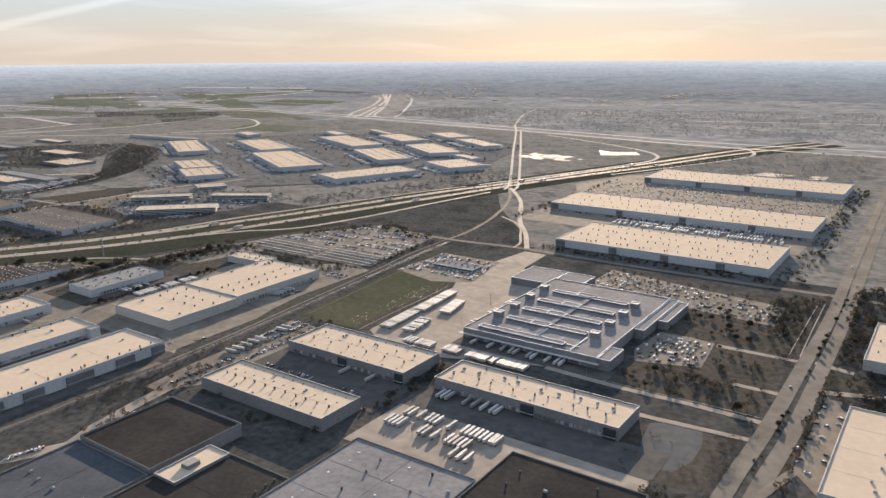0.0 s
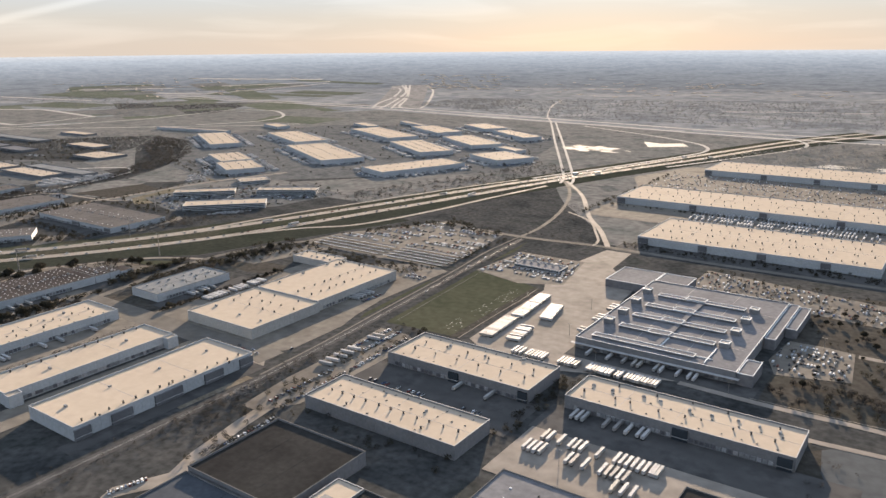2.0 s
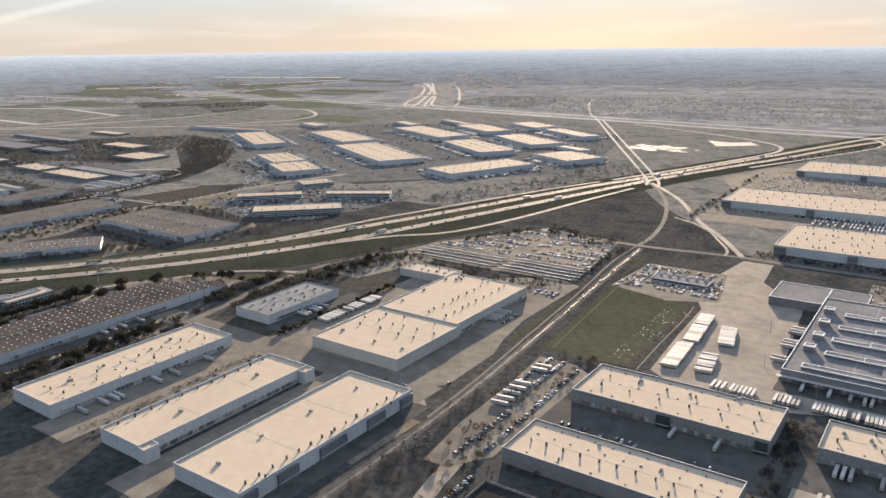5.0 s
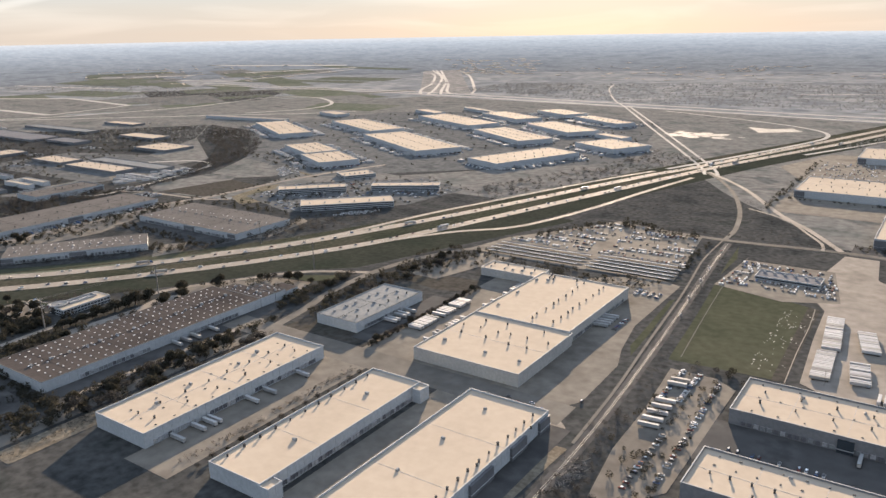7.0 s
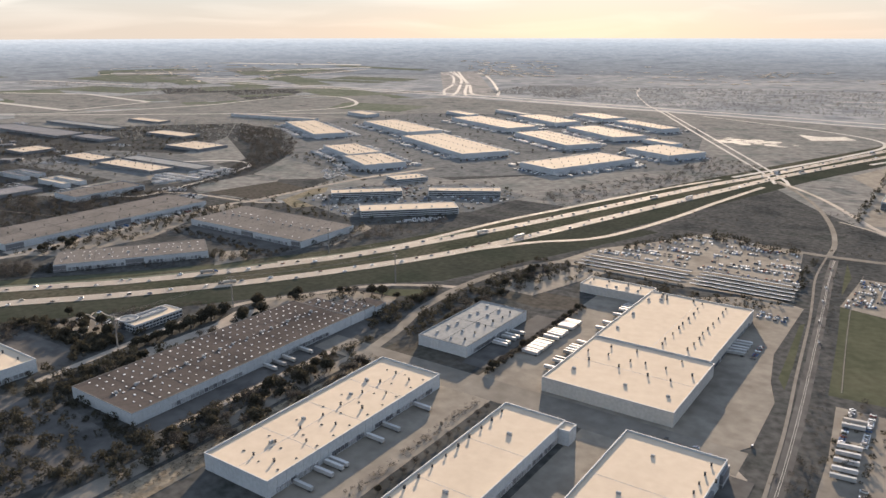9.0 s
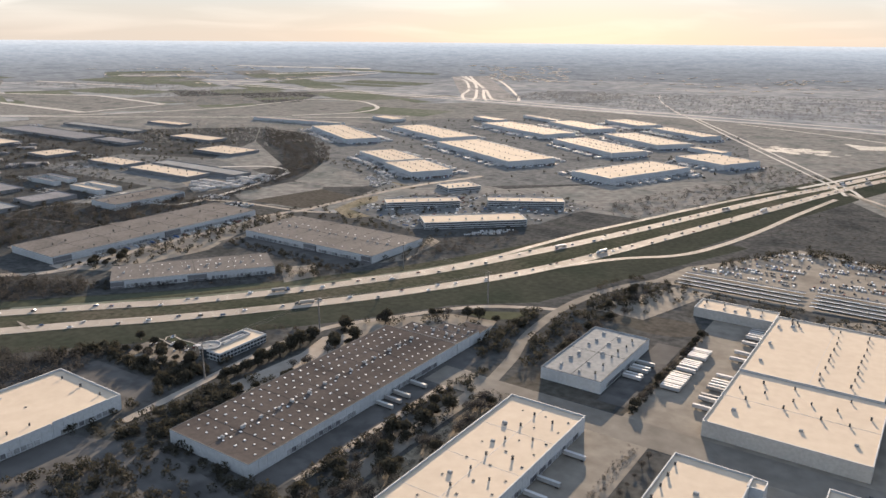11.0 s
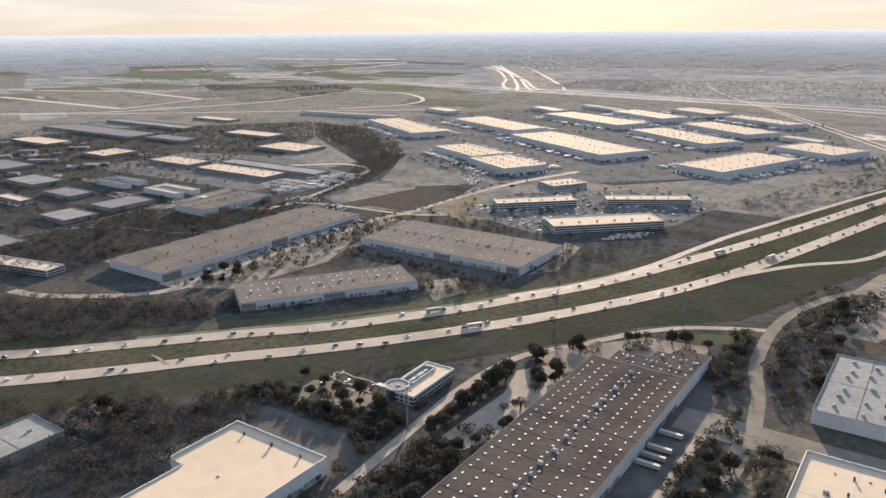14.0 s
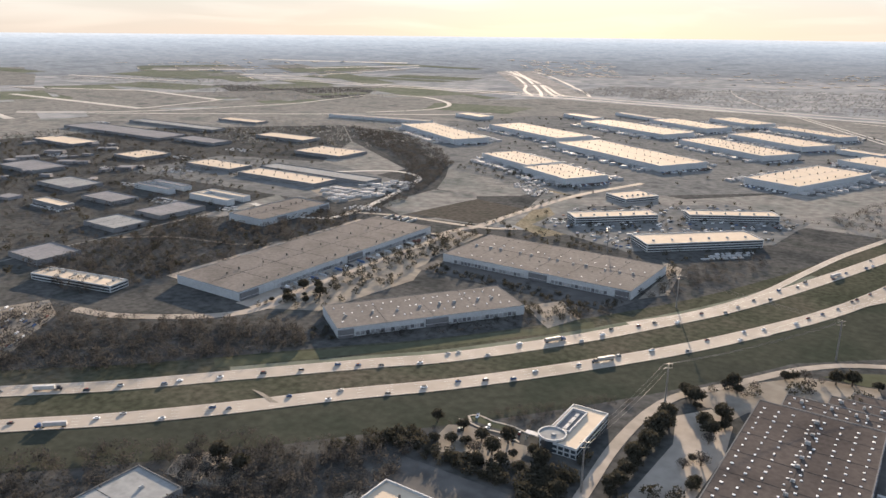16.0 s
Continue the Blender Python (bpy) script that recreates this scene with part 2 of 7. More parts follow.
TRAILER = material("trailer_side_paint", [(0.336, 0.329, 0.318), (0.292, 0.286, 0.278), (0.351, 0.343, 0.333), (0.249, 0.249, 0.242), (0.322, 0.314, 0.307), (0.263, 0.249, 0.227), (0.307, 0.299, 0.292), (0.343, 0.336, 0.329), (0.198, 0.190, 0.182)], random_tones=True, rough=0.6, gloss=0.03, mixfine=0.12, fine=0.6)
CAR = material("car_paint", [(0.62, 0.62, 0.62), (0.05, 0.05, 0.055), (0.33, 0.34, 0.35), (0.68, 0.67, 0.66), (0.17, 0.18, 0.19), (0.13, 0.04, 0.035), (0.06, 0.09, 0.16), (0.40, 0.39, 0.37), (0.04, 0.04, 0.045), (0.10, 0.10, 0.10)], random_tones=True, rough=0.7, gloss=0.05, mixfine=0.06)
FAR_CAR = material("distant_car_paint", [(0.46, 0.46, 0.46), (0.05, 0.05, 0.055), (0.26, 0.27, 0.28), (0.03, 0.03, 0.03), (0.50, 0.49, 0.48), (0.08, 0.08, 0.085), (0.17, 0.18, 0.19), (0.12, 0.06, 0.05), (0.06, 0.09, 0.16), (0.10, 0.10, 0.10), (0.40, 0.40, 0.39), (0.30, 0.30, 0.30)], random_tones=True, islands=True, rough=0.8, gloss=0.03, mixfine=0.06)
FAR_TRAILER = material("distant_trailer_paint", [(0.312, 0.306, 0.300), (0.348, 0.342, 0.336), (0.252, 0.252, 0.252)], random_tones=True, islands=True, rough=0.8, gloss=0.03, mixfine=0.1)
RUBBER = material("black_rubber", [(0.025, 0.025, 0.025)], 0.5, 2.0, 0.9)
CHASSIS = material("dark_steel_chassis", [(0.06, 0.06, 0.06)], 0.5, 2.0, 0.7)
POLE = material("weathered_steel_pole", [(0.132, 0.120, 0.111), (0.162, 0.150, 0.138)], 0.2, 1.5, 0.6, 0.4)
TIMBER = material("grey_cut_timber", [(0.15, 0.135, 0.12), (0.20, 0.18, 0.16)], 0.3, 2.0, 0.95)
BARK = material("grey_brown_bark", [(0.085, 0.068, 0.055), (0.12, 0.098, 0.08)], 0.3, 2.0, 0.95)
OAK = material("evergreen_oak_leaves", [(0.0301, 0.0294, 0.0227), (0.043, 0.0403, 0.0311), (0.055, 0.0504, 0.0386)], 0.25, 1.5, 0.95, 0.0, mixfine=0.4, through_light=0.22)
BARE = material("bare_winter_twigs", [(0.038, 0.036, 0.034), (0.054, 0.051, 0.048), (0.030, 0.029, 0.027)], 0.2, 1.5, 1.0, 0.0, mixfine=0.4, through_light=0.3)
# bare twigs again, paled and blued in colour to imitate haze
HAZED_BARE = material("haze_tinted_winter_woods", [(0.104, 0.109, 0.114), (0.126, 0.130, 0.134), (0.090, 0.095, 0.100)], 0.05, 1.0, 1.0, 0.0, mixfine=0.3, through_light=0.4)
# roof sheet coloured dark to stand for the shadow under the carports
CARPORT_SHADE = material("shade_dark_carport_sheet", [(0.082, 0.082, 0.082), (0.099, 0.099, 0.098)], 0.1, 0.8, 0.8, 0.0, mixfine=0.12)


# ---- building blocks ----
def box(bm, cx, cy, z0, sx, sy, sz, turn=0.0, bevel=0.0):
    """A box standing on z0, centred at cx, cy."""
    m = pose(cx, cy, z0 + sz / 2, 0, 0, turn) @ Matrix.Diagonal((sx, sy, sz, 1))
    made = bmesh.ops.create_cube(bm, size=1.0, matrix=m)
    if bevel:
        edges = {e for v in made["verts"] for e in v.link_edges}
        bmesh.ops.bevel(bm, geom=list(edges), offset=bevel, segments=1, affect="EDGES")
    return bm


def tube(bm, a, b, r0, r1, sides=8):
    """A tapered tube from a to b."""
    a, b = Vector(a), Vector(b)
    made = bmesh.ops.create_cone(bm, cap_ends=True, segments=sides, radius1=r0, radius2=r1, depth=(b - a).length)
    turn = (b - a).to_track_quat("Z", "Y").to_matrix().to_4x4()
    bmesh.ops.transform(bm, matrix=Matrix.Translation((a + b) / 2) @ turn, verts=made["verts"])
    return bm


def mesh_of(name, bm, mat):
    me = bpy.data.meshes.new(name)
    bm.to_mesh(me)
    bm.free()
    me.materials.append(mat)
    return me


def part(name, bm, mat, parent, label=""):
    ob = new(name, bm if isinstance(bm, bpy.types.Mesh) else mesh_of(name, bm, mat))
    ob.parent = parent
    return tagged(ob, label)


def thing(name, m, label, category, group="", kind=""):
    ob = new(name)
    ob.matrix_world = m
    ob.empty_display_size = 0.5
    return tagged(ob, label, category, group, kind)


def sheet(name, pts, z, mat, label="", category="ground"):
    """A flat piece of ground, laid a little above what lies under it."""
    bm = bmesh.new()
    bm.faces.new([bm.verts.new((x, y, z)) for x, y in pts])
    bmesh.ops.recalc_face_normals(bm, faces=bm.faces)
    if bm.faces[:][0].normal.z < 0:
        bmesh.ops.reverse_faces(bm, faces=bm.faces)
    bmesh.ops.triangulate(bm, faces=bm.faces)
    return tagged(new(name, mesh_of(name, bm, mat)), label, category, kind="structure")


def rect(x0, y0, x1, y1):
    return [(x0, y0), (x1, y0), (x1, y1), (x0, y1)]


def spline(pts, step=8.0):
    """Points along a smooth line through pts."""
    p = [Vector((*q, 0)) for q in pts]
    p = [2 * p[0] - p[1]] + p + [2 * p[-1] - p[-2]]
    out = []
    for a, b, c, d in zip(p, p[1:], p[2:], p[3:]):
        n = max(2, int((c - b).length / step))
        for i in range(n):
            t = i / n
            out.append(0.5 * ((2 * b) + (c - a) * t + (2 * a - 5 * b + 4 * c - d) * t * t + (3 * b - a - 3 * c + d) * t ** 3))
    out.append(p[-2])
    return out


def across(line):
    """The way to the left at each point of a line."""
    out = []
    for i in range(len(line)):
        d = (line[min(i + 1, len(line) - 1)] - line[max(i - 1, 0)]).normalized()
        out.append(Vector((-d.y, d.x, 0)))
    return out


def ground_height(r):
    return 0.0 if r < 2500 else 118.0 * ((r - 2500) / 2150) ** 2


def lift(x, y):
    """How far the land, which rises towards the horizon, stands above the plain at a place."""
    r = math.hypot(x + 300, y)
    return ground_height(r) + (0.6 if r > 2450 else 0.0)


def ribbon_mesh(bm, line, lo, hi, z, skip=None):
    side = across(line)
    rows = [[bm.verts.new((*q.xy, z + lift(q.x, q.y))) for q in (p + s * hi, p + s * lo)] for p, s in zip(line, side)]
    for i, (a, b) in enumerate(zip(rows, rows[1:])):
        if not skip or i % skip[0] < skip[1]:
            bm.faces.new((a[0], a[1], b[1], b[0]))
    return bm


def road(name, pts, width, z, mat, label, lanes=0):
    z += 0.1 if z > 0.07 else 0.0
    line = spline(pts)
    bm = ribbon_mesh(bmesh.new(), line, -width / 2, width / 2, z)
    ob = tagged(new(name, mesh_of(name, bm, mat)), label, "road", kind="structure")
    if lanes:
        bm = bmesh.new()
        fine = spline(pts, 3.0)
        for k in range(1, lanes):
            o = -width / 2 + width * k / lanes
            ribbon_mesh(bm, fine, o - 0.08, o + 0.08, z + 0.04, (4, 1))
        for o in (-width / 2 + 0.7, width / 2 - 0.7):
            ribbon_mesh(bm, fine, o - 0.07, o + 0.07, z + 0.04)
        part("lane_marking", bm, PAINT, ob, "faded white lane lines")
    return ob


# ---- ground ----
def disc(name, r0, r1, rings, mat, label, category):
    bm = bmesh.new()
    grid = []
    for i in range(rings + 1):
        r = r0 + (r1 - r0) * i / rings
        grid.append([bm.verts.new((-300 + r * math.cos(a), r * math.sin(a), ground_height(r))) for a in np.linspace(0, 2 * math.pi, 97)[:-1]])
    for a, b in zip(grid, grid[1:]):
        for k in range(96):
            if r0 == 0 and a is grid[0]:
                continue
            bm.faces.new((a[k], b[k], b[(k + 1) % 96], a[(k + 1) % 96]))
    if r0 == 0:
        bm.faces.new(grid[1])
    loose = [v for v in bm.verts if not v.link_faces]
    bmesh.ops.delete(bm, geom=loose, context="VERTS")
    ob = new(name, mesh_of(name, bm, mat))
    for f in ob.data.polygons:
        f.use_smooth = True
    return tagged(ob, label, category, kind="structure")


# haze is painted: a bluish glow added to the land, stronger with distance
HAZE = material("far_land_haze_glow", [(0.0946, 0.1001, 0.1067), (0.1144, 0.1188, 0.1243), (0.1364, 0.1397, 0.143), (0.1056, 0.1111, 0.1166)], 0.010, 0.045, 1.0, 0.0, mixfine=0.25)
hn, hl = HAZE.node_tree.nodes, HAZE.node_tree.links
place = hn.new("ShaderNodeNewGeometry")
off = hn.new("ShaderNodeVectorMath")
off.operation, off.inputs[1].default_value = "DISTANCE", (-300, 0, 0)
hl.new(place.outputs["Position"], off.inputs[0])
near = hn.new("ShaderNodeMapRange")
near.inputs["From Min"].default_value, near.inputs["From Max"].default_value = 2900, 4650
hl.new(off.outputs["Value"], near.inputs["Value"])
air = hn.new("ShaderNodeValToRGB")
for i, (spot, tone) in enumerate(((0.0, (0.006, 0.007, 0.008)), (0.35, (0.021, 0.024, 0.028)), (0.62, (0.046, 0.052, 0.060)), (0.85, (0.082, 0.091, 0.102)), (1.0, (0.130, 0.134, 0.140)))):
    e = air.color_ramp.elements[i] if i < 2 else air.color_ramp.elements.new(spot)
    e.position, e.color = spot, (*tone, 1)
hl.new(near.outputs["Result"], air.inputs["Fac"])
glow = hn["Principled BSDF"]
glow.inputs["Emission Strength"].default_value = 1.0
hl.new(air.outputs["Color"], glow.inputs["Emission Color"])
disc("ground", 0, 2900, 29, LAND, "flat dry winter land, colour paled for haze", "ground")
disc("backdrop", 2900, 4650, 24, HAZE, "distant woodland with painted haze glow at the horizon", "backdrop")

# one dark sheet: scrub, with the shade between buildings in its tone
sheet("industrial_ground", [(-1010, 40), (40, 40), (40, 640), (-330, 615), (-420, 720), (-500, 850), (-560, 800), (-620, 640), (-690, 640), (-720, 560), (-870, 500), (-985, 480), (-1100, 380), (-1100, 220)], 0.012, SCRUBLAND, "scrubby ground darkened for shade between warehouses")
sheet("junction_ground", [(-560, 800), (-500, 850), (-420, 720), (-330, 615), (40, 640), (40, 1480), (-420, 1460), (-700, 1260), (-600, 960)], 0.010, SCRUBBY, "dark rough ground round a road junction")
UPPER = [(-985, 70), (-948, 102), (-913, 133), (-880, 163), (-848, 198), (-803, 247), (-782, 269), (-748, 316), (-723, 357), (-690, 418), (-656, 505), (-630, 580), (-608, 650), (-558, 813), (-522, 908), (-480, 1035), (-432, 1180), (-384, 1330), (-335, 1470), (-250, 1640)]
LOWER = [(-955, 45), (-920, 82), (-884, 118), (-854, 146), (-825, 178), (-796, 213), (-766, 246), (-734, 287), (-700, 336), (-673, 382), (-645, 438), (-623, 498), (-592, 603), (-544, 773), (-503, 915), (-455, 1050), (-410, 1170), (-358, 1330), (-305, 1460), (-220, 1630)]
MIDDLE = [((a[0] + b[0]) / 2, (a[1] + b[1]) / 2) for a, b in zip(UPPER, LOWER)]
road("motorway_verge", MIDDLE, 74, 0.03, VERGE, "mown green and brown grass verge along the motorway")
tag_strip = ribbon_mesh(bmesh.new(), spline(LOWER), -34, -4, 0.035)
tagged(new("motorway_bank", mesh_of("motorway_bank", tag_strip, SHADED_BANK)), "motorway grass bank painted dark as shaded", "ground", kind="structure")
# sunlight on the bank edge, painted as a strip of paler grass
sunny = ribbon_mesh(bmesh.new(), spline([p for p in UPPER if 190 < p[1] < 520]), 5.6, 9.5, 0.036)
tagged(new("sunlit_verge_strip", mesh_of("sunlit_verge_strip", sunny, GREENISH)), "paler verge strip painted as sunlit grass", "ground", kind="structure")
sheet("median_crossover", [(-830, 194.5), (-824, 195), (-812, 192.5), (-815, 190.5), (-820, 192.3)], 0.26, CONCRETE, "pale concrete crossover in the median", "pavement")
road("motorway_northbound", UPPER, 10.5, 0.12, ROAD, "pale worn concrete motorway carriageway", 4)
road("motorway_southbound", LOWER, 10.5, 0.12, ROAD, "pale worn concrete motorway carriageway", 4)
road("frontage_road", [(-668, 384), (-641, 446), (-605, 508), (-571, 545), (-553, 592), (-538, 660), (-525, 740), (-506, 840)], 5.0, 0.10, ROAD, "pale concrete slip road beside the motorway", 2)
road("slip_road", [(-728, 360), (-704, 398), (-683, 450), (-669, 510), (-656, 565), (-638, 622), (-610, 712), (-584, 790), (-556, 860)], 5.0, 0.10, ROAD, "pale concrete slip road beside the motorway", 2)
road("service_road", [(-680, 160), (-684, 205), (-687, 240), (-686, 272), (-681, 293), (-671, 309), (-659, 328), (-646, 349), (-630, 367), (-612, 378), (-600, 384), (-590, 388)], 4.6, 0.09, CONCRETE, "pale concrete service road with curved bends")
road("loop_road", [(-546, 930), (-490, 863), (-450, 787), (-423, 708), (-409, 640), (-407, 600)], 4.0, 0.10, STREET, "curved pale road to a junction")
road("link_road", [(-500, 883), (-443, 807), (-390, 710), (-357, 662), (-326, 608)], 4.8, 0.09, ROAD, "pale concrete link road")
road("inner_link", [(-417, 718), (-380, 690), (-355, 648), (-341, 622), (-338, 604)], 2.4, 0.095, ROAD, "narrow pale link road")
road("tree_street", [(-520, 515), (-556, 484), (-575, 455), (-587, 420), (-591, 385), (-588, 340), (-580, 310), (-574, 275)], 6.0, 0.095, STREET, "pale street winding between trees")
road("back_lane_west", [(-1100, 300), (-1060, 330), (-1000, 350), (-985, 400), (-984, 470)], 4.0, 0.09, STREET, "pale lane between trees")
road("cross_street", [(-470, 602), (-403, 598), (-327, 606), (-231, 604), (-78, 607), (60, 612)], 6.5, 0.08, STREET, "grey concrete two-way street")
road("avenue_west_side", [(-65, 150), (-64, 298), (-62, 366), (-62, 454), (-62, 546), (-66, 670), (-73, 886), (-80, 1115), (-90, 1500)], 7.8, 0.09, STREET, "grey concrete avenue carriageway")
road("avenue_east_side", [(-54, 150), (-53, 298), (-51, 366), (-52, 454), (-53, 546), (-57, 670), (-64, 886), (-71, 1115), (-80, 1500)], 7.8, 0.10, STREET, "grey concrete avenue carriageway")
road("yard_lane", [(-185, 371), (-138, 369), (-100, 370), (-66, 369)], 4.5, 0.08, CONCRETE, "pale concrete access lane")
road("back_lane", [(-125, 345), (-116, 344), (-90, 346), (-66, 348)], 4.0, 0.08, CONCRETE, "pale concrete access lane")
road("north_road_west", [(-500, 866), (-530, 934), (-697, 1239), (-860, 1540), (-938, 1675), (-1067, 1953), (-1132, 2144)], 3.8, 0.11, FAR_ROAD, "pale straight country road")
road("north_road_east", [(-486, 868), (-516, 934), (-682, 1239), (-848, 1540)], 3.8, 0.11, FAR_ROAD, "pale straight country road")
road("far_motorway_near_side", [(-2400, 1640), (-1900, 1660), (-1447, 1640), (-1090, 1585), (-723, 1530), (-416, 1480), (-120, 1480), (400, 1500)], 13.0, 0.14, FAR_ROAD, "distant concrete motorway carriageway")
road("far_motorway_far_side", [(-2400, 1690), (-1900, 1705), (-1447, 1690), (-1090, 1640), (-723, 1585), (-416, 1540), (-120, 1560), (400, 1600)], 13.0, 0.14, FAR_ROAD, "distant concrete motorway carriageway")
road("interchange_loop", [(-548, 880), (-500, 1010), (-450, 1160), (-432, 1240), (-446, 1300), (-497, 1356), (-600, 1420), (-760, 1500)], 6.0, 0.13, FAR_ROAD, "curved concrete interchange ramp")
road("interchange_ramp", [(-430, 1060), (-370, 1200), (-314, 1345), (-312, 1420), (-350, 1475), (-460, 1510)], 6.0, 0.13, FAR_ROAD, "curved concrete interchange ramp")
road("corridor_strip", [(-362, 60), (-363, 200), (-367, 290), (-374, 345), (-382, 430), (-392, 520), (-398, 590)], 9.0, 0.05, SCRUBLAND, "dark brown strip beside the railway")
road("rail_bed", [(-371, 60), (-371, 160), (-372.5, 250), (-376, 307), (-381, 365), (-386, 419), (-392, 480), (-398, 540), (-402, 590)], 5.5, 0.06, ASPHALT, "grey ballast bed of a railway line")
RAILWAY = [(-371, 60), (-371, 160), (-372.5, 250), (-376, 307), (-381, 365), (-386, 419), (-392, 480), (-398, 540), (-402, 590)]
track = thing("railway_track", Matrix.Identity(4), "steel railway track on grey ballast", "railway", kind="structure")
for off in (-0.4, 0.4):
    part("rail", ribbon_mesh(bmesh.new(), spline(RAILWAY), off - 0.07, off + 0.07, 0.16), RAIL, track)
road("rail_path", [(-376, 255), (-380, 310), (-386.5, 370), (-394, 445), (-399, 485), (-406, 540), (-408, 600)], 1.5, 0.09, STREET, "pale gravel path beside the railway")
road("canal_street", [(-980, 205), (-956, 211), (-930, 227), (-907, 248), (-899, 276), (-906, 330), (-912, 400), (-908, 470), (-900, 490), (-897, 560), (-888, 644), (-860, 740)], 7.0, 0.08, CONCRETE, "pale concrete street lined with trees")
road("bend_street", [(-1102, 441), (-1050, 430), (-1012, 440), (-1015, 494), (-1038, 577), (-1060, 630), (-1105, 640), (-1150, 600)], 6.0, 0.09, FAR_ROAD, "curved pale street by a retention meadow")
road("street_by_meadow", [(-1015, 465), (-972, 480), (-900, 487), (-872, 500)], 5.0, 0.09, CONCRETE, "pale concrete street")

road("far_lane", [(-2700, 720), (-2200, 700), (-1900, 640)], 16.0, 0.12, FAR_ROAD, "distant pale lane")
road("far_lane_north", [(-600, 1990), (-200, 2120), (200, 2200), (600, 2200)], 14.0, 0.12, FAR_ROAD, "distant pale lane")
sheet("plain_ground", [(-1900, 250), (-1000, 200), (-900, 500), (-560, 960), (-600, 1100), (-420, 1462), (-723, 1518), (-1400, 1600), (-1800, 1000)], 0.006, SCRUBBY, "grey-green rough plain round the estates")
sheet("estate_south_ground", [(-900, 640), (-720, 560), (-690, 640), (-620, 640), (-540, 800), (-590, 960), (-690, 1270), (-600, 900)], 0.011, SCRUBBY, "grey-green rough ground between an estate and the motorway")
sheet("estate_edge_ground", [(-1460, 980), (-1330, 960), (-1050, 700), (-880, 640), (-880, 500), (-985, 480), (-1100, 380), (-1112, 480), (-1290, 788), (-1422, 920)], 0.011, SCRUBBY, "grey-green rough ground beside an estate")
sheet("creek_ground", [(-1420, 920), (-1260, 900), (-1060, 760), (-1000, 690), (-921, 645), (-900, 570), (-975, 440), (-1040, 440), (-1110, 480), (-1100, 660), (-1290, 790)], 0.02, SCRUBLAND, "dark wooded ground along a creek")
sheet("west_ground", [(-1750, 200), (-1102, 180), (-1102, 380), (-1112, 480), (-1290, 788), (-1422, 920), (-1620, 700)], 0.015, SCRUBLAND, "grey-green ground between distant halls")
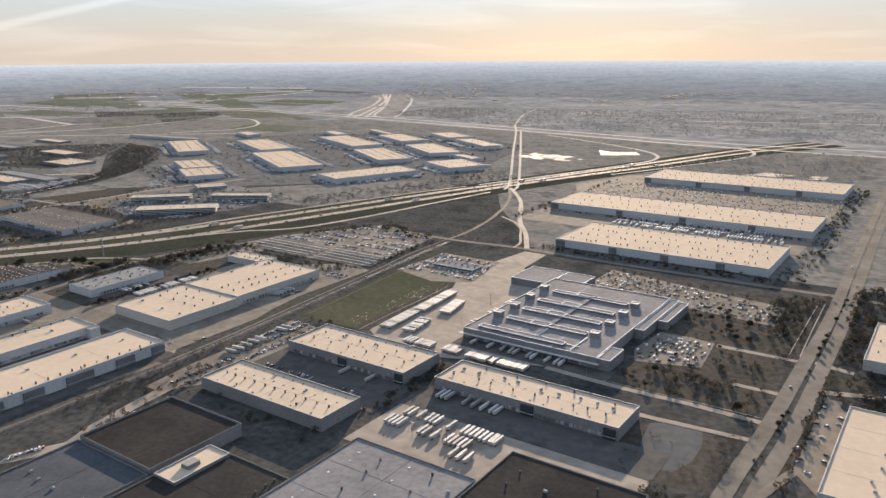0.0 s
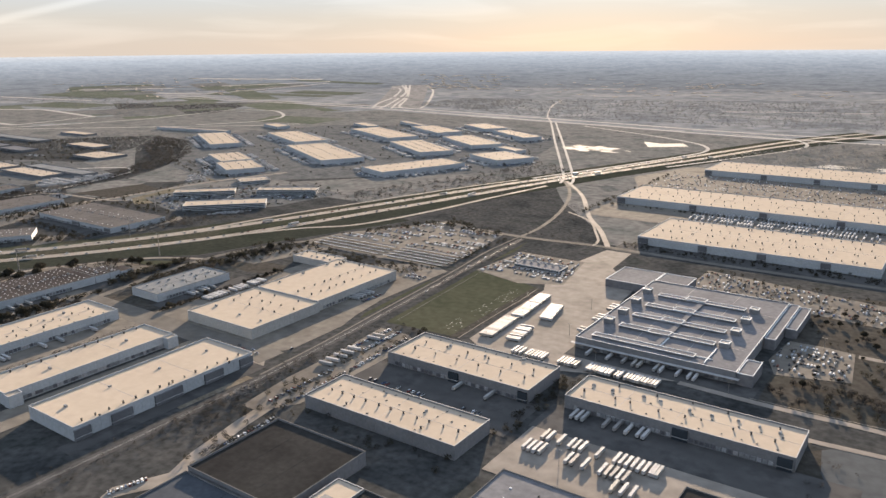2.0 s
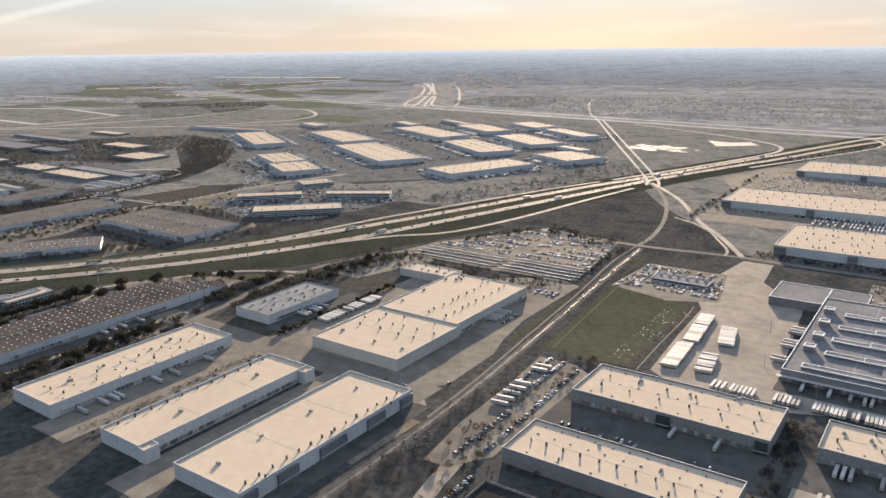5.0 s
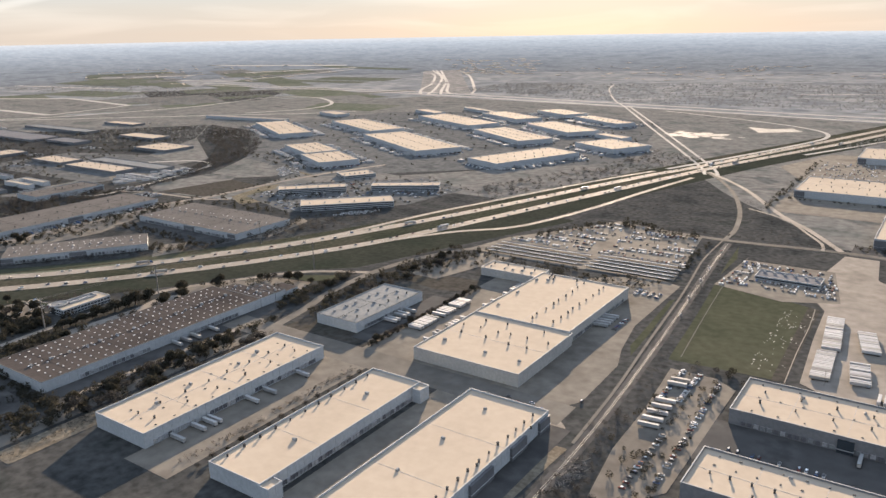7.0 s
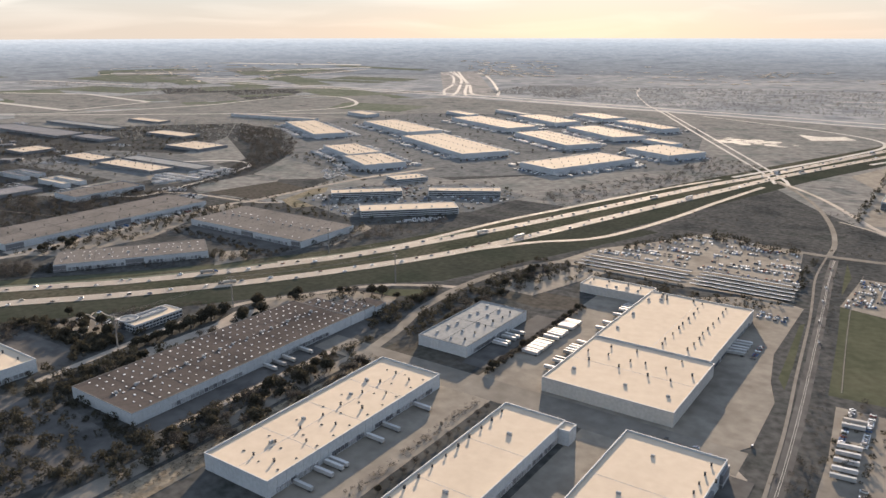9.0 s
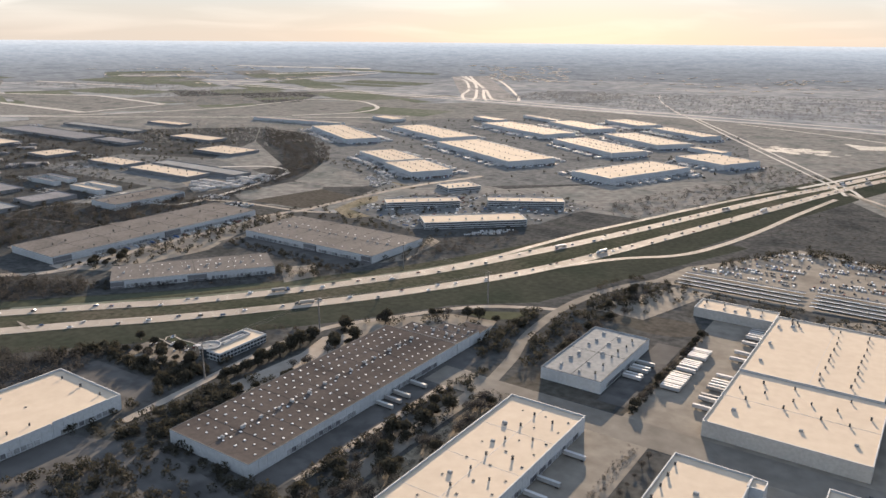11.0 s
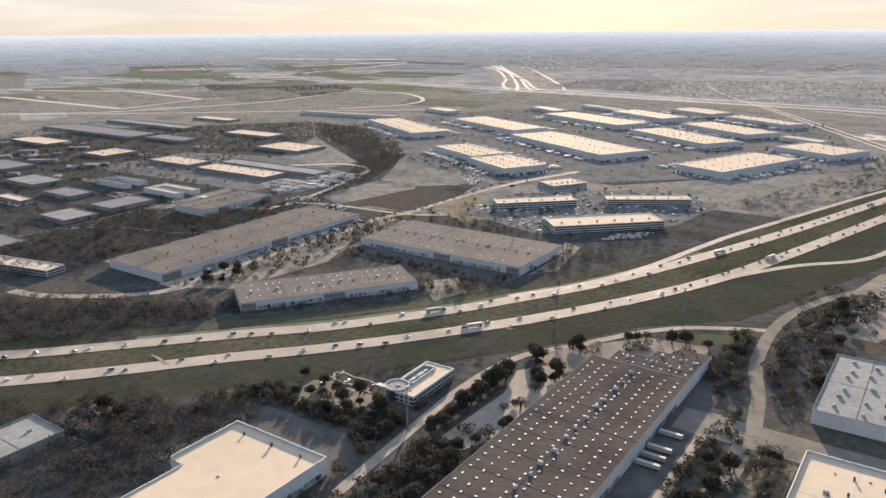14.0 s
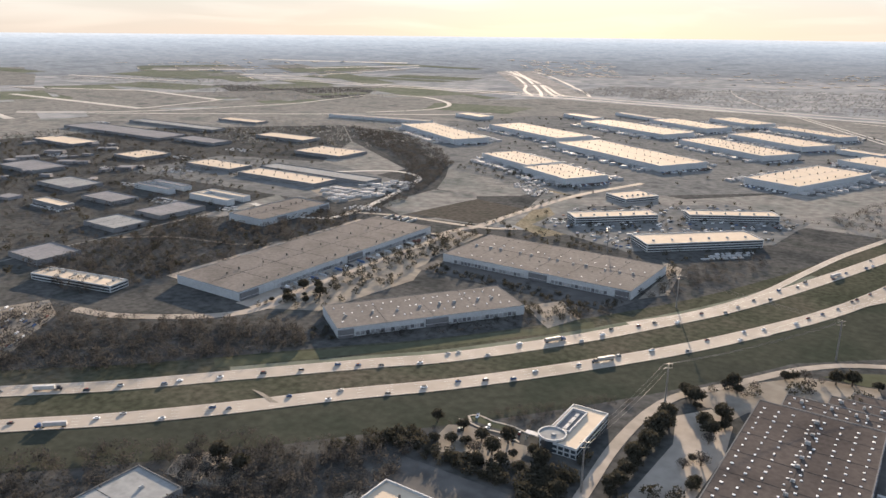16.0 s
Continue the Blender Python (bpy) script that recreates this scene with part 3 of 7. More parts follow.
PADS = [
    ("west_yard", [(-512, 286), (-481, 286), (-481, 424), (-500, 424), (-512, 400)], 0.06, LOT, "brownish lorry court beside a warehouse"),
    ("loop_drive", [(-391, 246), (-385, 247), (-381, 256), (-384, 265), (-391, 272), (-397, 272), (-397, 265), (-390, 262)], 0.066, CONCRETE, "pale loop drive round a warehouse corner"),
    ("west_drive", [(-339, 136), (-334, 146), (-324, 162), (-331, 181), (-338, 214), (-342, 243), (-341, 262), (-348, 262), (-350, 243), (-346, 214), (-339, 181), (-333, 166), (-343, 146)], 0.064, CONCRETE, "pale curved drive beside a black-roofed warehouse"),
    ("hedge_verge", [(-514, 286), (-508, 286), (-507, 400), (-513, 400)], 0.075, BROWN_GRASS, "narrow brown verge with a hedge"),
    ("warehouse_lawn", [(-570, 284), (-517, 285), (-518, 297), (-558, 297), (-561, 310), (-569, 310)], 0.05, BROWN_GRASS, "dark brown winter lawn"),
    ("back_lawn", [(-582, 392), (-560, 388), (-535, 382), (-522, 385), (-510, 395), (-516, 412), (-560, 408), (-580, 404)], 0.05, BROWN_GRASS, "dark brown winter lawn behind a warehouse"),
    ("street_island", [(-528, 279), (-522, 281), (-513, 269), (-514, 264), (-520, 266), (-525, 272)], 0.076, BROWN_GRASS, "brown island in a street junction"),
    ("street_island_east", [(-508, 276), (-498, 281), (-486, 277), (-490, 274), (-502, 273)], 0.076, BROWN_GRASS, "brown island in a street junction"),
    ("north_annex_lot", [(-669, 294), (-660, 310), (-650, 322), (-640, 318), (-646, 300), (-653, 296), (-658, 282)], 0.055, LOT, "sunlit drive round a warehouse corner"),
    ("drum_lot", [(-746, 218), (-745, 210), (-738, 200), (-724, 201), (-711, 208), (-711, 222), (-717, 221), (-730, 221), (-739, 222)], 0.055, LOT, "sunlit tan car park among oaks"),
    ("back_court", [(-747, 162), (-746, 190), (-704, 191), (-690, 182), (-690, 164), (-738, 164)], 0.052, ASPHALT, "grey court behind a warehouse"),
    ("south_west_lot", [(-812, 144), (-805, 152), (-785, 155), (-778, 143), (-793, 135), (-806, 134)], 0.05, LOT, "tan car park with round trees"),
    ("front_planter", [(-49, 365), (-49, 396), (-44, 416), (-42, 377), (-44, 361)], 0.07, BROWN_GRASS, "brown planted bed beside the avenue"),
    ("south_planter", [(-50, 322), (-48, 358), (-41, 363), (-42, 346), (-46, 322)], 0.07, BROWN_GRASS, "brown planted bed beside the avenue"),
    ("staff_lane", [(-112, 458), (-66, 459), (-66, 463), (-112, 463)], 0.06, CONCRETE, "pale concrete lane"),
    ("gate_lane", [(-90, 406), (-66, 406), (-66, 410), (-90, 410)], 0.06, CONCRETE, "pale concrete lane"),
    ("east_drive", [(-53, 418), (-18, 431), (-18, 437), (-53, 424)], 0.06, CONCRETE, "pale concrete drive"),
    ("east_drive_north", [(-57, 462), (-36, 457), (-36, 462), (-57, 467)], 0.06, CONCRETE, "pale concrete drive"),
    ("east_lot", [(-45, 417), (-36, 416), (-35, 364), (-43, 358)], 0.058, LOT, "worn car park beside a warehouse"),
    ("gate_plaza", [(-682, 298), (-664, 318), (-640, 345), (-612, 350), (-604, 318), (-634, 317), (-652, 306), (-668, 290)], 0.055, LOT, "pale entrance drive with trees"),
    ("street_lot", [(-905, 262), (-872, 280), (-862, 352), (-880, 396), (-884, 470), (-908, 470)], 0.05, LOT, "pale car park lined with trees"),
    ("corner_plaza", [(-786, 352), (-760, 330), (-752, 352), (-772, 372)], 0.05, LOT, "pale corner car park"),
    ("side_lot", [(-738, 400), (-726, 418), (-736, 474), (-752, 482), (-740, 455)], 0.05, LOT, "pale car park beside a warehouse"),
    ("link_lot", [(-440, 960), (-400, 1080), (-368, 1080), (-368, 880), (-400, 876)], 0.05, LOT, "tan car park with parked vehicles"),
    ("west_estate", [(-1330, 470), (-1080, 480), (-1060, 600), (-1200, 640), (-1330, 600)], 0.04, YARD, "grey yards between distant halls"),
    ("far_estate", [(-1340, 950), (-1060, 690), (-880, 640), (-600, 900), (-700, 1300), (-930, 1400), (-1250, 1250)], 0.03, YARD, "grey yards of a distant industrial estate"),
    ("trailer_lot", [(-1104, 514), (-1074, 561), (-1030, 530), (-1045, 484)], 0.05, LOT, "pale lot full of parked lorries"),
    ("yard_apron", [(-480, 284), (-394, 280), (-388, 290), (-389, 335), (-395, 355), (-401, 390), (-401, 470), (-425, 480), (-480, 440), (-512, 440), (-512, 284)], 0.05, LOT, "worn tan lorry yard round a warehouse"),
    ("street_south", rect(-602, 265, -388, 284), 0.07, STREET, "worn street between warehouses"),
    ("court_a", rect(-521, 148, -494, 265), 0.05, LOT, "worn lorry court"),
    ("court_b", rect(-450, 140, -428, 265), 0.05, LOT, "worn lorry court between two warehouses"),
    ("court_c", rect(-606, 155, -592, 308), 0.05, ASPHALT, "dark asphalt lorry court"),
    ("court_strip", rect(-592, 170, -588, 285), 0.05, CONCRETE, "narrow pale concrete strip"),
    ("back_street", [(-582, 90), (-572, 90), (-571, 265), (-579, 265)], 0.05, STREET, "worn back street"),
    ("dirt_strip", rect(-569, 120, -556, 262), 0.05, DIRT, "strip of bare brown earth"),
    ("south_lot", [(-690, 80), (-600, 80), (-588, 150), (-652, 156), (-690, 140)], 0.05, ASPHALT, "dark asphalt car park"),
    ("sunny_drive", [(-676, 276), (-666, 290), (-655, 280), (-652, 257), (-653, 223), (-660, 205), (-672, 205), (-670, 254)], 0.05, CONCRETE, "sunlit sandy driveway"),
    ("drive_c", rect(-392, 150, -381, 264), 0.05, ASPHALT, "narrow asphalt drive"),
    ("court_d", rect(-334, 270, -232, 307), 0.05, ASPHALT, "dark asphalt lorry court between two warehouses"),
    ("court_e", rect(-228, 286, -92, 313), 0.05, ASPHALT, "dark asphalt lorry court"),
    ("lorry_yard", [(-226, 242), (-148, 242), (-148, 268), (-92, 268), (-92, 287), (-226, 287)], 0.06, CONCRETE, "pale concrete lorry yard with parked trailers"),
    ("side_parking", [(-366, 346), (-344, 346), (-333, 338), (-333, 242), (-345, 225), (-356, 225), (-361, 260), (-362, 300)], 0.05, LOT, "worn car park"),
    ("sorting_yard", [(-310, 362), (-314, 420), (-316, 470), (-330, 500), (-330, 530), (-322, 597), (-300, 597), (-296, 548), (-262, 505), (-252, 384), (-150, 384), (-150, 376), (-186, 372), (-256, 345), (-285, 345)], 0.05, CONCRETE, "wide pale concrete lorry yard"),
    ("sorting_court", rect(-252, 372, -148, 386), 0.07, ASPHALT, "dark asphalt loading court"),
    ("office_parking", [(-384, 486), (-380, 552), (-322, 552), (-310, 488), (-340, 474)], 0.06, LOT, "worn car park round an office"),
    ("staff_parking", [(-153, 428), (-149, 464), (-131, 465), (-114, 463), (-110, 420), (-131, 413), (-146, 409)], 0.05, LOT, "worn tan car park with trees"),
    ("north_parking", [(-232, 534), (-232, 584), (-92, 560), (-88, 515), (-140, 520)], 0.05, LOT, "worn tan car park with trees"),
    ("canopy_parking", [(-566, 474), (-556, 520), (-522, 570), (-500, 613), (-424, 597), (-408, 478), (-480, 470)], 0.05, LOT, "large worn tan car park"),
    ("trailer_park", rect(-400, 718, -112, 789), 0.05, LOT, "asphalt lorry park between two long warehouses"),
    ("far_parking", rect(-400, 874, -110, 1020), 0.05, LOT, "wide tan car park between two long warehouses"),
    ("south_apron", rect(-320, 600, -112, 631), 0.06, ASPHALT, "asphalt drive along a warehouse"),
    ("corner_lot", [(-44, 330), (-30, 312), (-30, 400), (-44, 420)], 0.05, LOT, "narrow car park by the avenue"),
    ("grey_lot", [(-527, 292), (-514, 292), (-514, 372), (-527, 372)], 0.05, ASPHALT, "asphalt court beside a small warehouse"),
    ("wood_parking", [(-580, 400), (-545, 400), (-525, 470), (-545, 480)], 0.05, LOT, "shaded car park among trees"),
    ("hill_parking", [(-752, 140), (-736, 140), (-736, 164), (-747, 164)], 0.05, LOT, "driveway and car park behind a warehouse"),
    ("dark_court", [(-875, 372), (-745, 372), (-738, 396), (-875, 396)], 0.05, ASPHALT, "asphalt court along a warehouse"),
    ("long_court", rect(-918, 262, -902, 452), 0.05, CONCRETE, "concrete drive along a long warehouse"),
    ("west_court", rect(-990, 270, -972, 452), 0.05, CONCRETE, "concrete drive behind a long warehouse"),
    ("west_parking", [(-1030, 150), (-1005, 205), (-980, 195), (-945, 150), (-960, 110)], 0.05, LOT, "worn car park"),
    ("campus_parking", [(-870, 520), (-780, 490), (-700, 570), (-690, 660), (-760, 690), (-870, 600)], 0.05, YARD, "grey car park round low office blocks"),
]
for i, (name, pts, z, mat, label) in enumerate(PADS):
    sheet(name, pts, z + 0.002 * i, mat, label, "pavement")
MEADOWS = [
    ("estate_green", [(-1050, 690), (-900, 640), (-860, 700), (-900, 790), (-1000, 720)], 0.045, DRYGRASS, "dry grass beside the estate"),
    ("estate_slope", [(-860, 700), (-800, 690), (-640, 880), (-660, 940), (-760, 800), (-800, 830), (-860, 800)], 0.045, SCRUBLAND, "dark scrub beside the estate"),
    ("green_field", [(-394, 540), (-380, 430), (-371, 356), (-316, 360), (-318, 470), (-340, 478), (-386, 486), (-386, 552), (-394, 590)], 0.03, GRASS, "flat green field"),
    ("retention_bank", [(-118, 288), (-70, 290), (-68, 342), (-104, 345), (-120, 330)], 0.03, BROWN_GRASS, "dry grass bank round a basin"),
    ("brown_verge", [(-470, 610), (-400, 604), (-330, 612), (-350, 650), (-440, 755), (-470, 800), (-525, 700), (-540, 640), (-500, 615)], 0.03, SCRUBLAND, "rough brown verge"),
    ("office_lawn", [(-146, 372), (-68, 374), (-68, 595), (-150, 560)], 0.02, BROWN_GRASS, "dark winter lawn"),
    ("meadow", [(-1150, 760), (-1079, 716), (-1040, 650), (-1010, 590), (-960, 585), (-930, 612), (-921, 645), (-960, 690), (-1010, 720), (-1058, 765), (-1110, 790)], 0.04, SCRUBBY, "grey-green retention meadow"),
    ("brown_meadow", [(-972, 492), (-905, 496), (-900, 565), (-955, 575)], 0.04, BROWN_GRASS, "brown fallow plot"),
    ("brown_meadow_west", [(-1012, 520), (-1005, 500), (-972, 484), (-955, 575), (-965, 590), (-1010, 586)], 0.041, SCRUBBY, "grey-brown rough plot"),
    ("east_lawn", [(-56, 452), (-31, 453), (-29, 437), (-52, 426)], 0.05, BROWN_GRASS, "brown winter lawn"),
    ("field_strip", [(-322, 358), (-316, 360), (-318, 470), (-325, 472)], 0.052, BROWN_GRASS, "wet brown strip beside the field"),
    ("rail_verge", [(-393, 362), (-388, 350), (-390, 380), (-396, 445), (-398, 440)], 0.07, GRASS, "narrow green verge"),
    ("park_green", [(-742, 228), (-740, 231), (-726, 231), (-721, 229), (-726, 226), (-738, 226)], 0.058, GRASS, "small green inside a looped path"),
    ("small_lawn", [(-634, 350), (-626, 360), (-600, 376), (-604, 360), (-616, 350)], 0.05, GRASS, "bright green lawn"),
    ("sunny_bank", [(-860, 200), (-800, 268), (-740, 345), (-745, 352), (-806, 274), (-868, 206)], 0.05, GRASS, "sunlit grass bank"),
    ("dirt_patch", [(-384, 205), (-378, 205), (-376, 250), (-384, 250)], 0.08, DIRT, "bare dirt"),
    ("fallow", [(-893, 565), (-887, 584), (-832, 512), (-846, 491), (-880, 510)], 0.05, DRYGRASS, "brown fallow plot"),
    ("service_bank", [(-685, 324), (-628, 375), (-608, 392), (-589, 447), (-558, 531), (-533, 596), (-548, 597), (-600, 519), (-639, 454), (-679, 375)], 0.02, SHADED_BANK, "grass slope coloured as shaded above the service road"),
    ("scrub_field", [(-690, 640), (-640, 640), (-540, 940), (-610, 940)], 0.04, SCRUBBY, "grey-green slope with scrub"),
]
for i, (name, pts, z, mat, label) in enumerate(MEADOWS):
    sheet(name, pts, z - 0.009 + 0.001 * i, mat, label)
WATERS = [
    ("pond_north", [(-561, 1317), (-524, 1304), (-495, 1328), (-473, 1293), (-505, 1268), (-530, 1254)]),
    ("pond_east", [(-268, 1160), (-225, 1165), (-200, 1190), (-240, 1200)]),
    ("pond_far", [(-180, 1165), (-160, 1170), (-160, 1205), (-182, 1200)]),
]
g = random.Random(41)
bm = bmesh.new()
for k in range(26):
    f = g.random()
    x, y, r = -648 + 108 * f + g.uniform(-6, 6), 1200 - 30 * f + g.uniform(-34, 26), g.uniform(4, 13)
    bm.faces.new([bm.verts.new((x + r * g.uniform(0.7, 1.6) * math.cos(a), y + r * g.uniform(0.5, 1.1) * math.sin(a), 0.1 + 0.002 * k)) for a in (0, 0.7, 1.4, 2.1, 2.8, 3.5, 4.2, 4.9, 5.6)])
tagged(new("flooded_ground", mesh_of("flooded_ground", bm, PALE_WATER)), "pools painted with sky glint on a flooded building plot", "water", kind="stuff")
for name, pts in WATERS:
    sheet(name, pts, 0.1, PALE_WATER, "still pond painted pale as a sky reflection", "water")
sheet("basin", [(-100, 298), (-108, 318), (-111, 338), (-103, 346), (-88, 348), (-83, 330), (-82.6, 314), (-87, 300)], 0.06, BASIN, "grey-green shallow retention basin", "ground")

def field(name, corners, mat, label, z=0.07, cells=14):
    """A four-cornered piece of far land, laid over the rising ground."""
    bm = bmesh.new()
    a, b, c, d = [Vector((*q, 0)) for q in corners]
    grid = []
    for i in range(cells + 1):
        u = i / cells
        grid.append([bm.verts.new((*q.xy, z + lift(q.x, q.y))) for q in (a.lerp(b, u).lerp(d.lerp(c, u), k / cells) for k in range(cells + 1))])
    for p, q in zip(grid, grid[1:]):
        for k in range(cells):
            bm.faces.new((p[k], q[k], q[k + 1], p[k + 1]))
    bmesh.ops.recalc_face_normals(bm, faces=bm.faces)
    if bm.faces[:][0].normal.z < 0:
        bmesh.ops.reverse_faces(bm, faces=bm.faces)
    return tagged(new(name, mesh_of(name, bm, mat)), label, "ground", kind="structure")


# airfield and farm fields far to the north-west
field("north_field", [(-2595, 996), (-2258, 1145), (-1922, 1092), (-1889, 878)], SCRUBBY, "grey-brown field inside pale lanes", 0.08)
field("green_corner", [(-1922, 1092), (-1788, 1110), (-1834, 947), (-1894, 930)], GREENISH, "pale green field corner", 0.09, 6)
field("west_field", [(-2384, 892), (-1889, 878), (-1800, 920), (-2005, 705)], SCRUBBY, "grey-green field", 0.075)
field("dark_field", [(-2300, 1383), (-1897, 1605), (-1741, 1340), (-1850, 1130)], SCRUBLAND, "dark fallow land beside an airfield", 0.085)
field("loop_field", [(-1760, 1300), (-1560, 1390), (-1480, 1230), (-1560, 1120)], SCRUBBY, "dark field inside a looping road", 0.085)
for name, a, b, w in (("farm_lane", (-2595, 996), (-2258, 1145), 16), ("farm_lane", (-2258, 1145), (-1922, 1092), 16), ("farm_lane", (-1922, 1092), (-1889, 878), 9), ("farm_lane", (-1889, 878), (-2384, 892), 18),
                      ("runway", (-2579, 1729), (-2391, 1791), 30), ("runway", (-2391, 1791), (-2360, 2420), 16), ("taxiway", (-3018, 2239), (-2512, 2543), 40), ("taxiway", (-2633, 2083), (-2408, 2483), 26), ("taxiway", (-2936, 1647), (-2710, 1906), 28), ("taxiway", (-2900, 1330), (-2480, 1420), 24)):
    road(name, [a, ((a[0] + b[0]) / 2, (a[1] + b[1]) / 2), b], w, 0.12, FAR_ROAD, "distant pale " + name.replace("_", " "))
road("field_road", [(-2005, 705), (-1884, 799), (-1806, 926), (-1772, 1036), (-1746, 1134), (-1758, 1284), (-1763, 1405), (-1657, 1446), (-1537, 1377), (-1472, 1294), (-1466, 1201), (-1520, 1095)], 9.0, 0.12, FAR_ROAD, "pale country road with a wide loop")
road("estate_road", [(-1985, 695), (-1717, 898), (-1499, 1072), (-1396, 1145), (-1330, 1230)], 8.0, 0.12, FAR_ROAD, "pale estate road")
# a big road-building site of fanned pale lanes
field("earthworks", [(-2039, 2454), (-1944, 2568), (-1340, 1701), (-1500, 1690)], FIELD, "bare earth of a big building site", 0.15)
for pts in ([(-2011, 2408), (-1894, 2319), (-1669, 1987), (-1563, 1788), (-1458, 1634)], [(-2022, 2494), (-1793, 2221), (-1530, 1806), (-1440, 1644)], [(-2010, 2500), (-1700, 2110), (-1490, 1780), (-1410, 1660)], [(-1995, 2510), (-1625, 2010), (-1446, 1742), (-1381, 1678)], [(-1918, 2521), (-1737, 2312), (-1433, 1860), (-1340, 1701)]):
    road("haul_road", pts, 8.0, 0.15, FAR_ROAD, "pale haul road of a building site")
# strips of farmland towards the horizon
g = random.Random(31)
for k in range(46):
    a, r = radians(g.uniform(38, 76) + 90), g.uniform(1750, 3300)
    cx, cy, turn = -300 + r * math.cos(a), r * math.sin(a), radians(g.choice((-27, 63, 8)) + g.uniform(-4, 4))
    if cx > -1500 and cy < 1750:
        continue
    u, v = Vector((math.cos(turn), math.sin(turn))) * g.uniform(80, 260), Vector((-math.sin(turn), math.cos(turn))) * g.uniform(25, 90)
    c = Vector((cx, cy))
    field("farm_strip", [c - u - v, c + u - v, c + u + v, c - u + v], (SCRUBBY, GREENISH)[k % 2], "strip of distant farmland", 0.05 + 0.002 * k, 6)

road("garden_path", [(-745, 224), (-740, 225), (-743, 228), (-740, 231), (-733, 230), (-726, 231), (-719, 230)], 0.9, 0.13, ROAD, "narrow pale garden path")
road("garden_path_south", [(-740, 224), (-734, 223), (-728, 224), (-723, 224), (-717, 222)], 0.9, 0.135, ROAD, "narrow pale garden path")
road("field_kerb", [(-316, 358), (-318, 400), (-319, 440), (-321, 470)], 0.5, 0.14, ROAD, "pale kerb between a field and a yard")
road("field_track", [(-366, 362), (-370, 400), (-375, 450), (-379, 500), (-380, 560)], 0.5, 0.10, STREET, "faint pale track across a field")
g = random.Random(14)
bm = bmesh.new()
for k in range(80):
    f = g.random()
    x, y = -335 + 16 * g.random() ** 1.4, 366 + 96 * f
    r = g.uniform(0.18, 0.55)
    bm.faces.new([bm.verts.new((x + r * g.uniform(0.6, 1.2) * math.cos(a), y + 1.7 * r * g.uniform(0.6, 1.2) * math.sin(a), 0.12 + 0.001 * k)) for a in (0, 0.9, 1.8, 2.7, 3.6, 4.5, 5.4)])
tagged(new("puddles", mesh_of("puddles", bm, PALE_WATER)), "shallow puddles painted bright as glints on brown ground", "puddles", kind="stuff")

for x0, x1 in ((-72, -74), (-66, -70)):
    road("channel_edge", [(x0, 469), ((x0 + x1) / 2, 520), (x1, 585)], 0.7, 0.15, ROAD, "pale concrete edge of a drainage channel")
road("boundary_kerb", [(-150, 372.5), (-120, 373), (-90, 374), (-68, 374)], 0.5, 0.14, ROAD, "pale kerb line")
road("front_drive", [(-52, 299), (-46, 321), (-40, 341), (-38.5, 361), (-38.5, 415)], 4.6, 0.11, LOT, "worn front drive of a warehouse")


# ---- buildings ----
def vent_mesh():
    bm = bmesh.new()
    box(bm, 0, 0, 0, 0.8, 0.8, 0.5)
    box(bm, 0, 0, 0.5, 0.6, 0.6, 0.5)
    box(bm, 0, 0, 1.0, 0.95, 0.95, 0.6, bevel=0.12)
    return mesh_of("roof_vent", bm, VENT)


def hatch_mesh():
    bm = bmesh.new()
    box(bm, 0, 0, 0, 1.1, 0.8, 0.2)
    box(bm, 0, 0, 0.2, 0.95, 0.65, 0.14, bevel=0.06)
    return mesh_of("roof_hatch", bm, VENT)


def skylight_mesh():
    bm = bmesh.new()
    box(bm, 0, 0, 0, 1.4, 0.95, 0.14)
    box(bm, 0, 0, 0.14, 1.3, 0.85, 0.2, bevel=0.09)
    return mesh_of("skylight", bm, SKYLIGHT)


def unit_mesh():
    bm = bmesh.new()
    box(bm, 0, 0, 0.0, 2.0, 1.3, 0.2)
    box(bm, 0, 0, 0.2, 1.9, 1.2, 0.9, bevel=0.06)
    tube(bm, (-0.45, 0, 1.1), (-0.45, 0, 1.25), 0.4, 0.4, 10)
    tube(bm, (0.45, 0, 1.1), (0.45, 0, 1.25), 0.4, 0.4, 10)
    return mesh_of("rooftop_unit", bm, HVAC)


def dock_mesh():
    bm = bmesh.new()
    for x in (-0.82, 0.82):
        box(bm, x, -0.16, 0.55, 0.16, 0.32, 1.75)
    box(bm, 0, -0.16, 2.3, 1.8, 0.32, 0.18)
    box(bm, 0, -0.04, 0.6, 1.48, 0.06, 1.7)
    return mesh_of("dock_door", bm, DOOR)


def window_mesh():
    bm = bmesh.new()
    box(bm, 0, -0.05, 0, 0.62, 0.08, 0.55)
    return mesh_of("window", bm, GLASS)


VENT_M, HATCH_M, SKY_M, UNIT_M, DOCK_M, PANE_M = vent_mesh(), hatch_mesh(), skylight_mesh(), unit_mesh(), dock_mesh(), window_mesh()
PIECES = {"roof_vent": VENT_M, "roof_hatch": HATCH_M, "skylight": SKY_M, "rooftop_unit": UNIT_M}
PIECE_LABEL = {"roof_vent": "dark metal roof vent", "roof_hatch": "low dark roof hatch", "skylight": "milky white skylight dome", "rooftop_unit": "grey rooftop air unit"}


FOOTPRINTS = []


def on_roof(root, kind, x, y, z, turn=0.0, size=1.0):
    ob = part(kind, PIECES[kind], None, root, PIECE_LABEL[kind])
    ob.matrix_basis = pose(x, y, z, 0, 0, turn) @ Matrix.Diagonal((size, size, size, 1))
    return ob


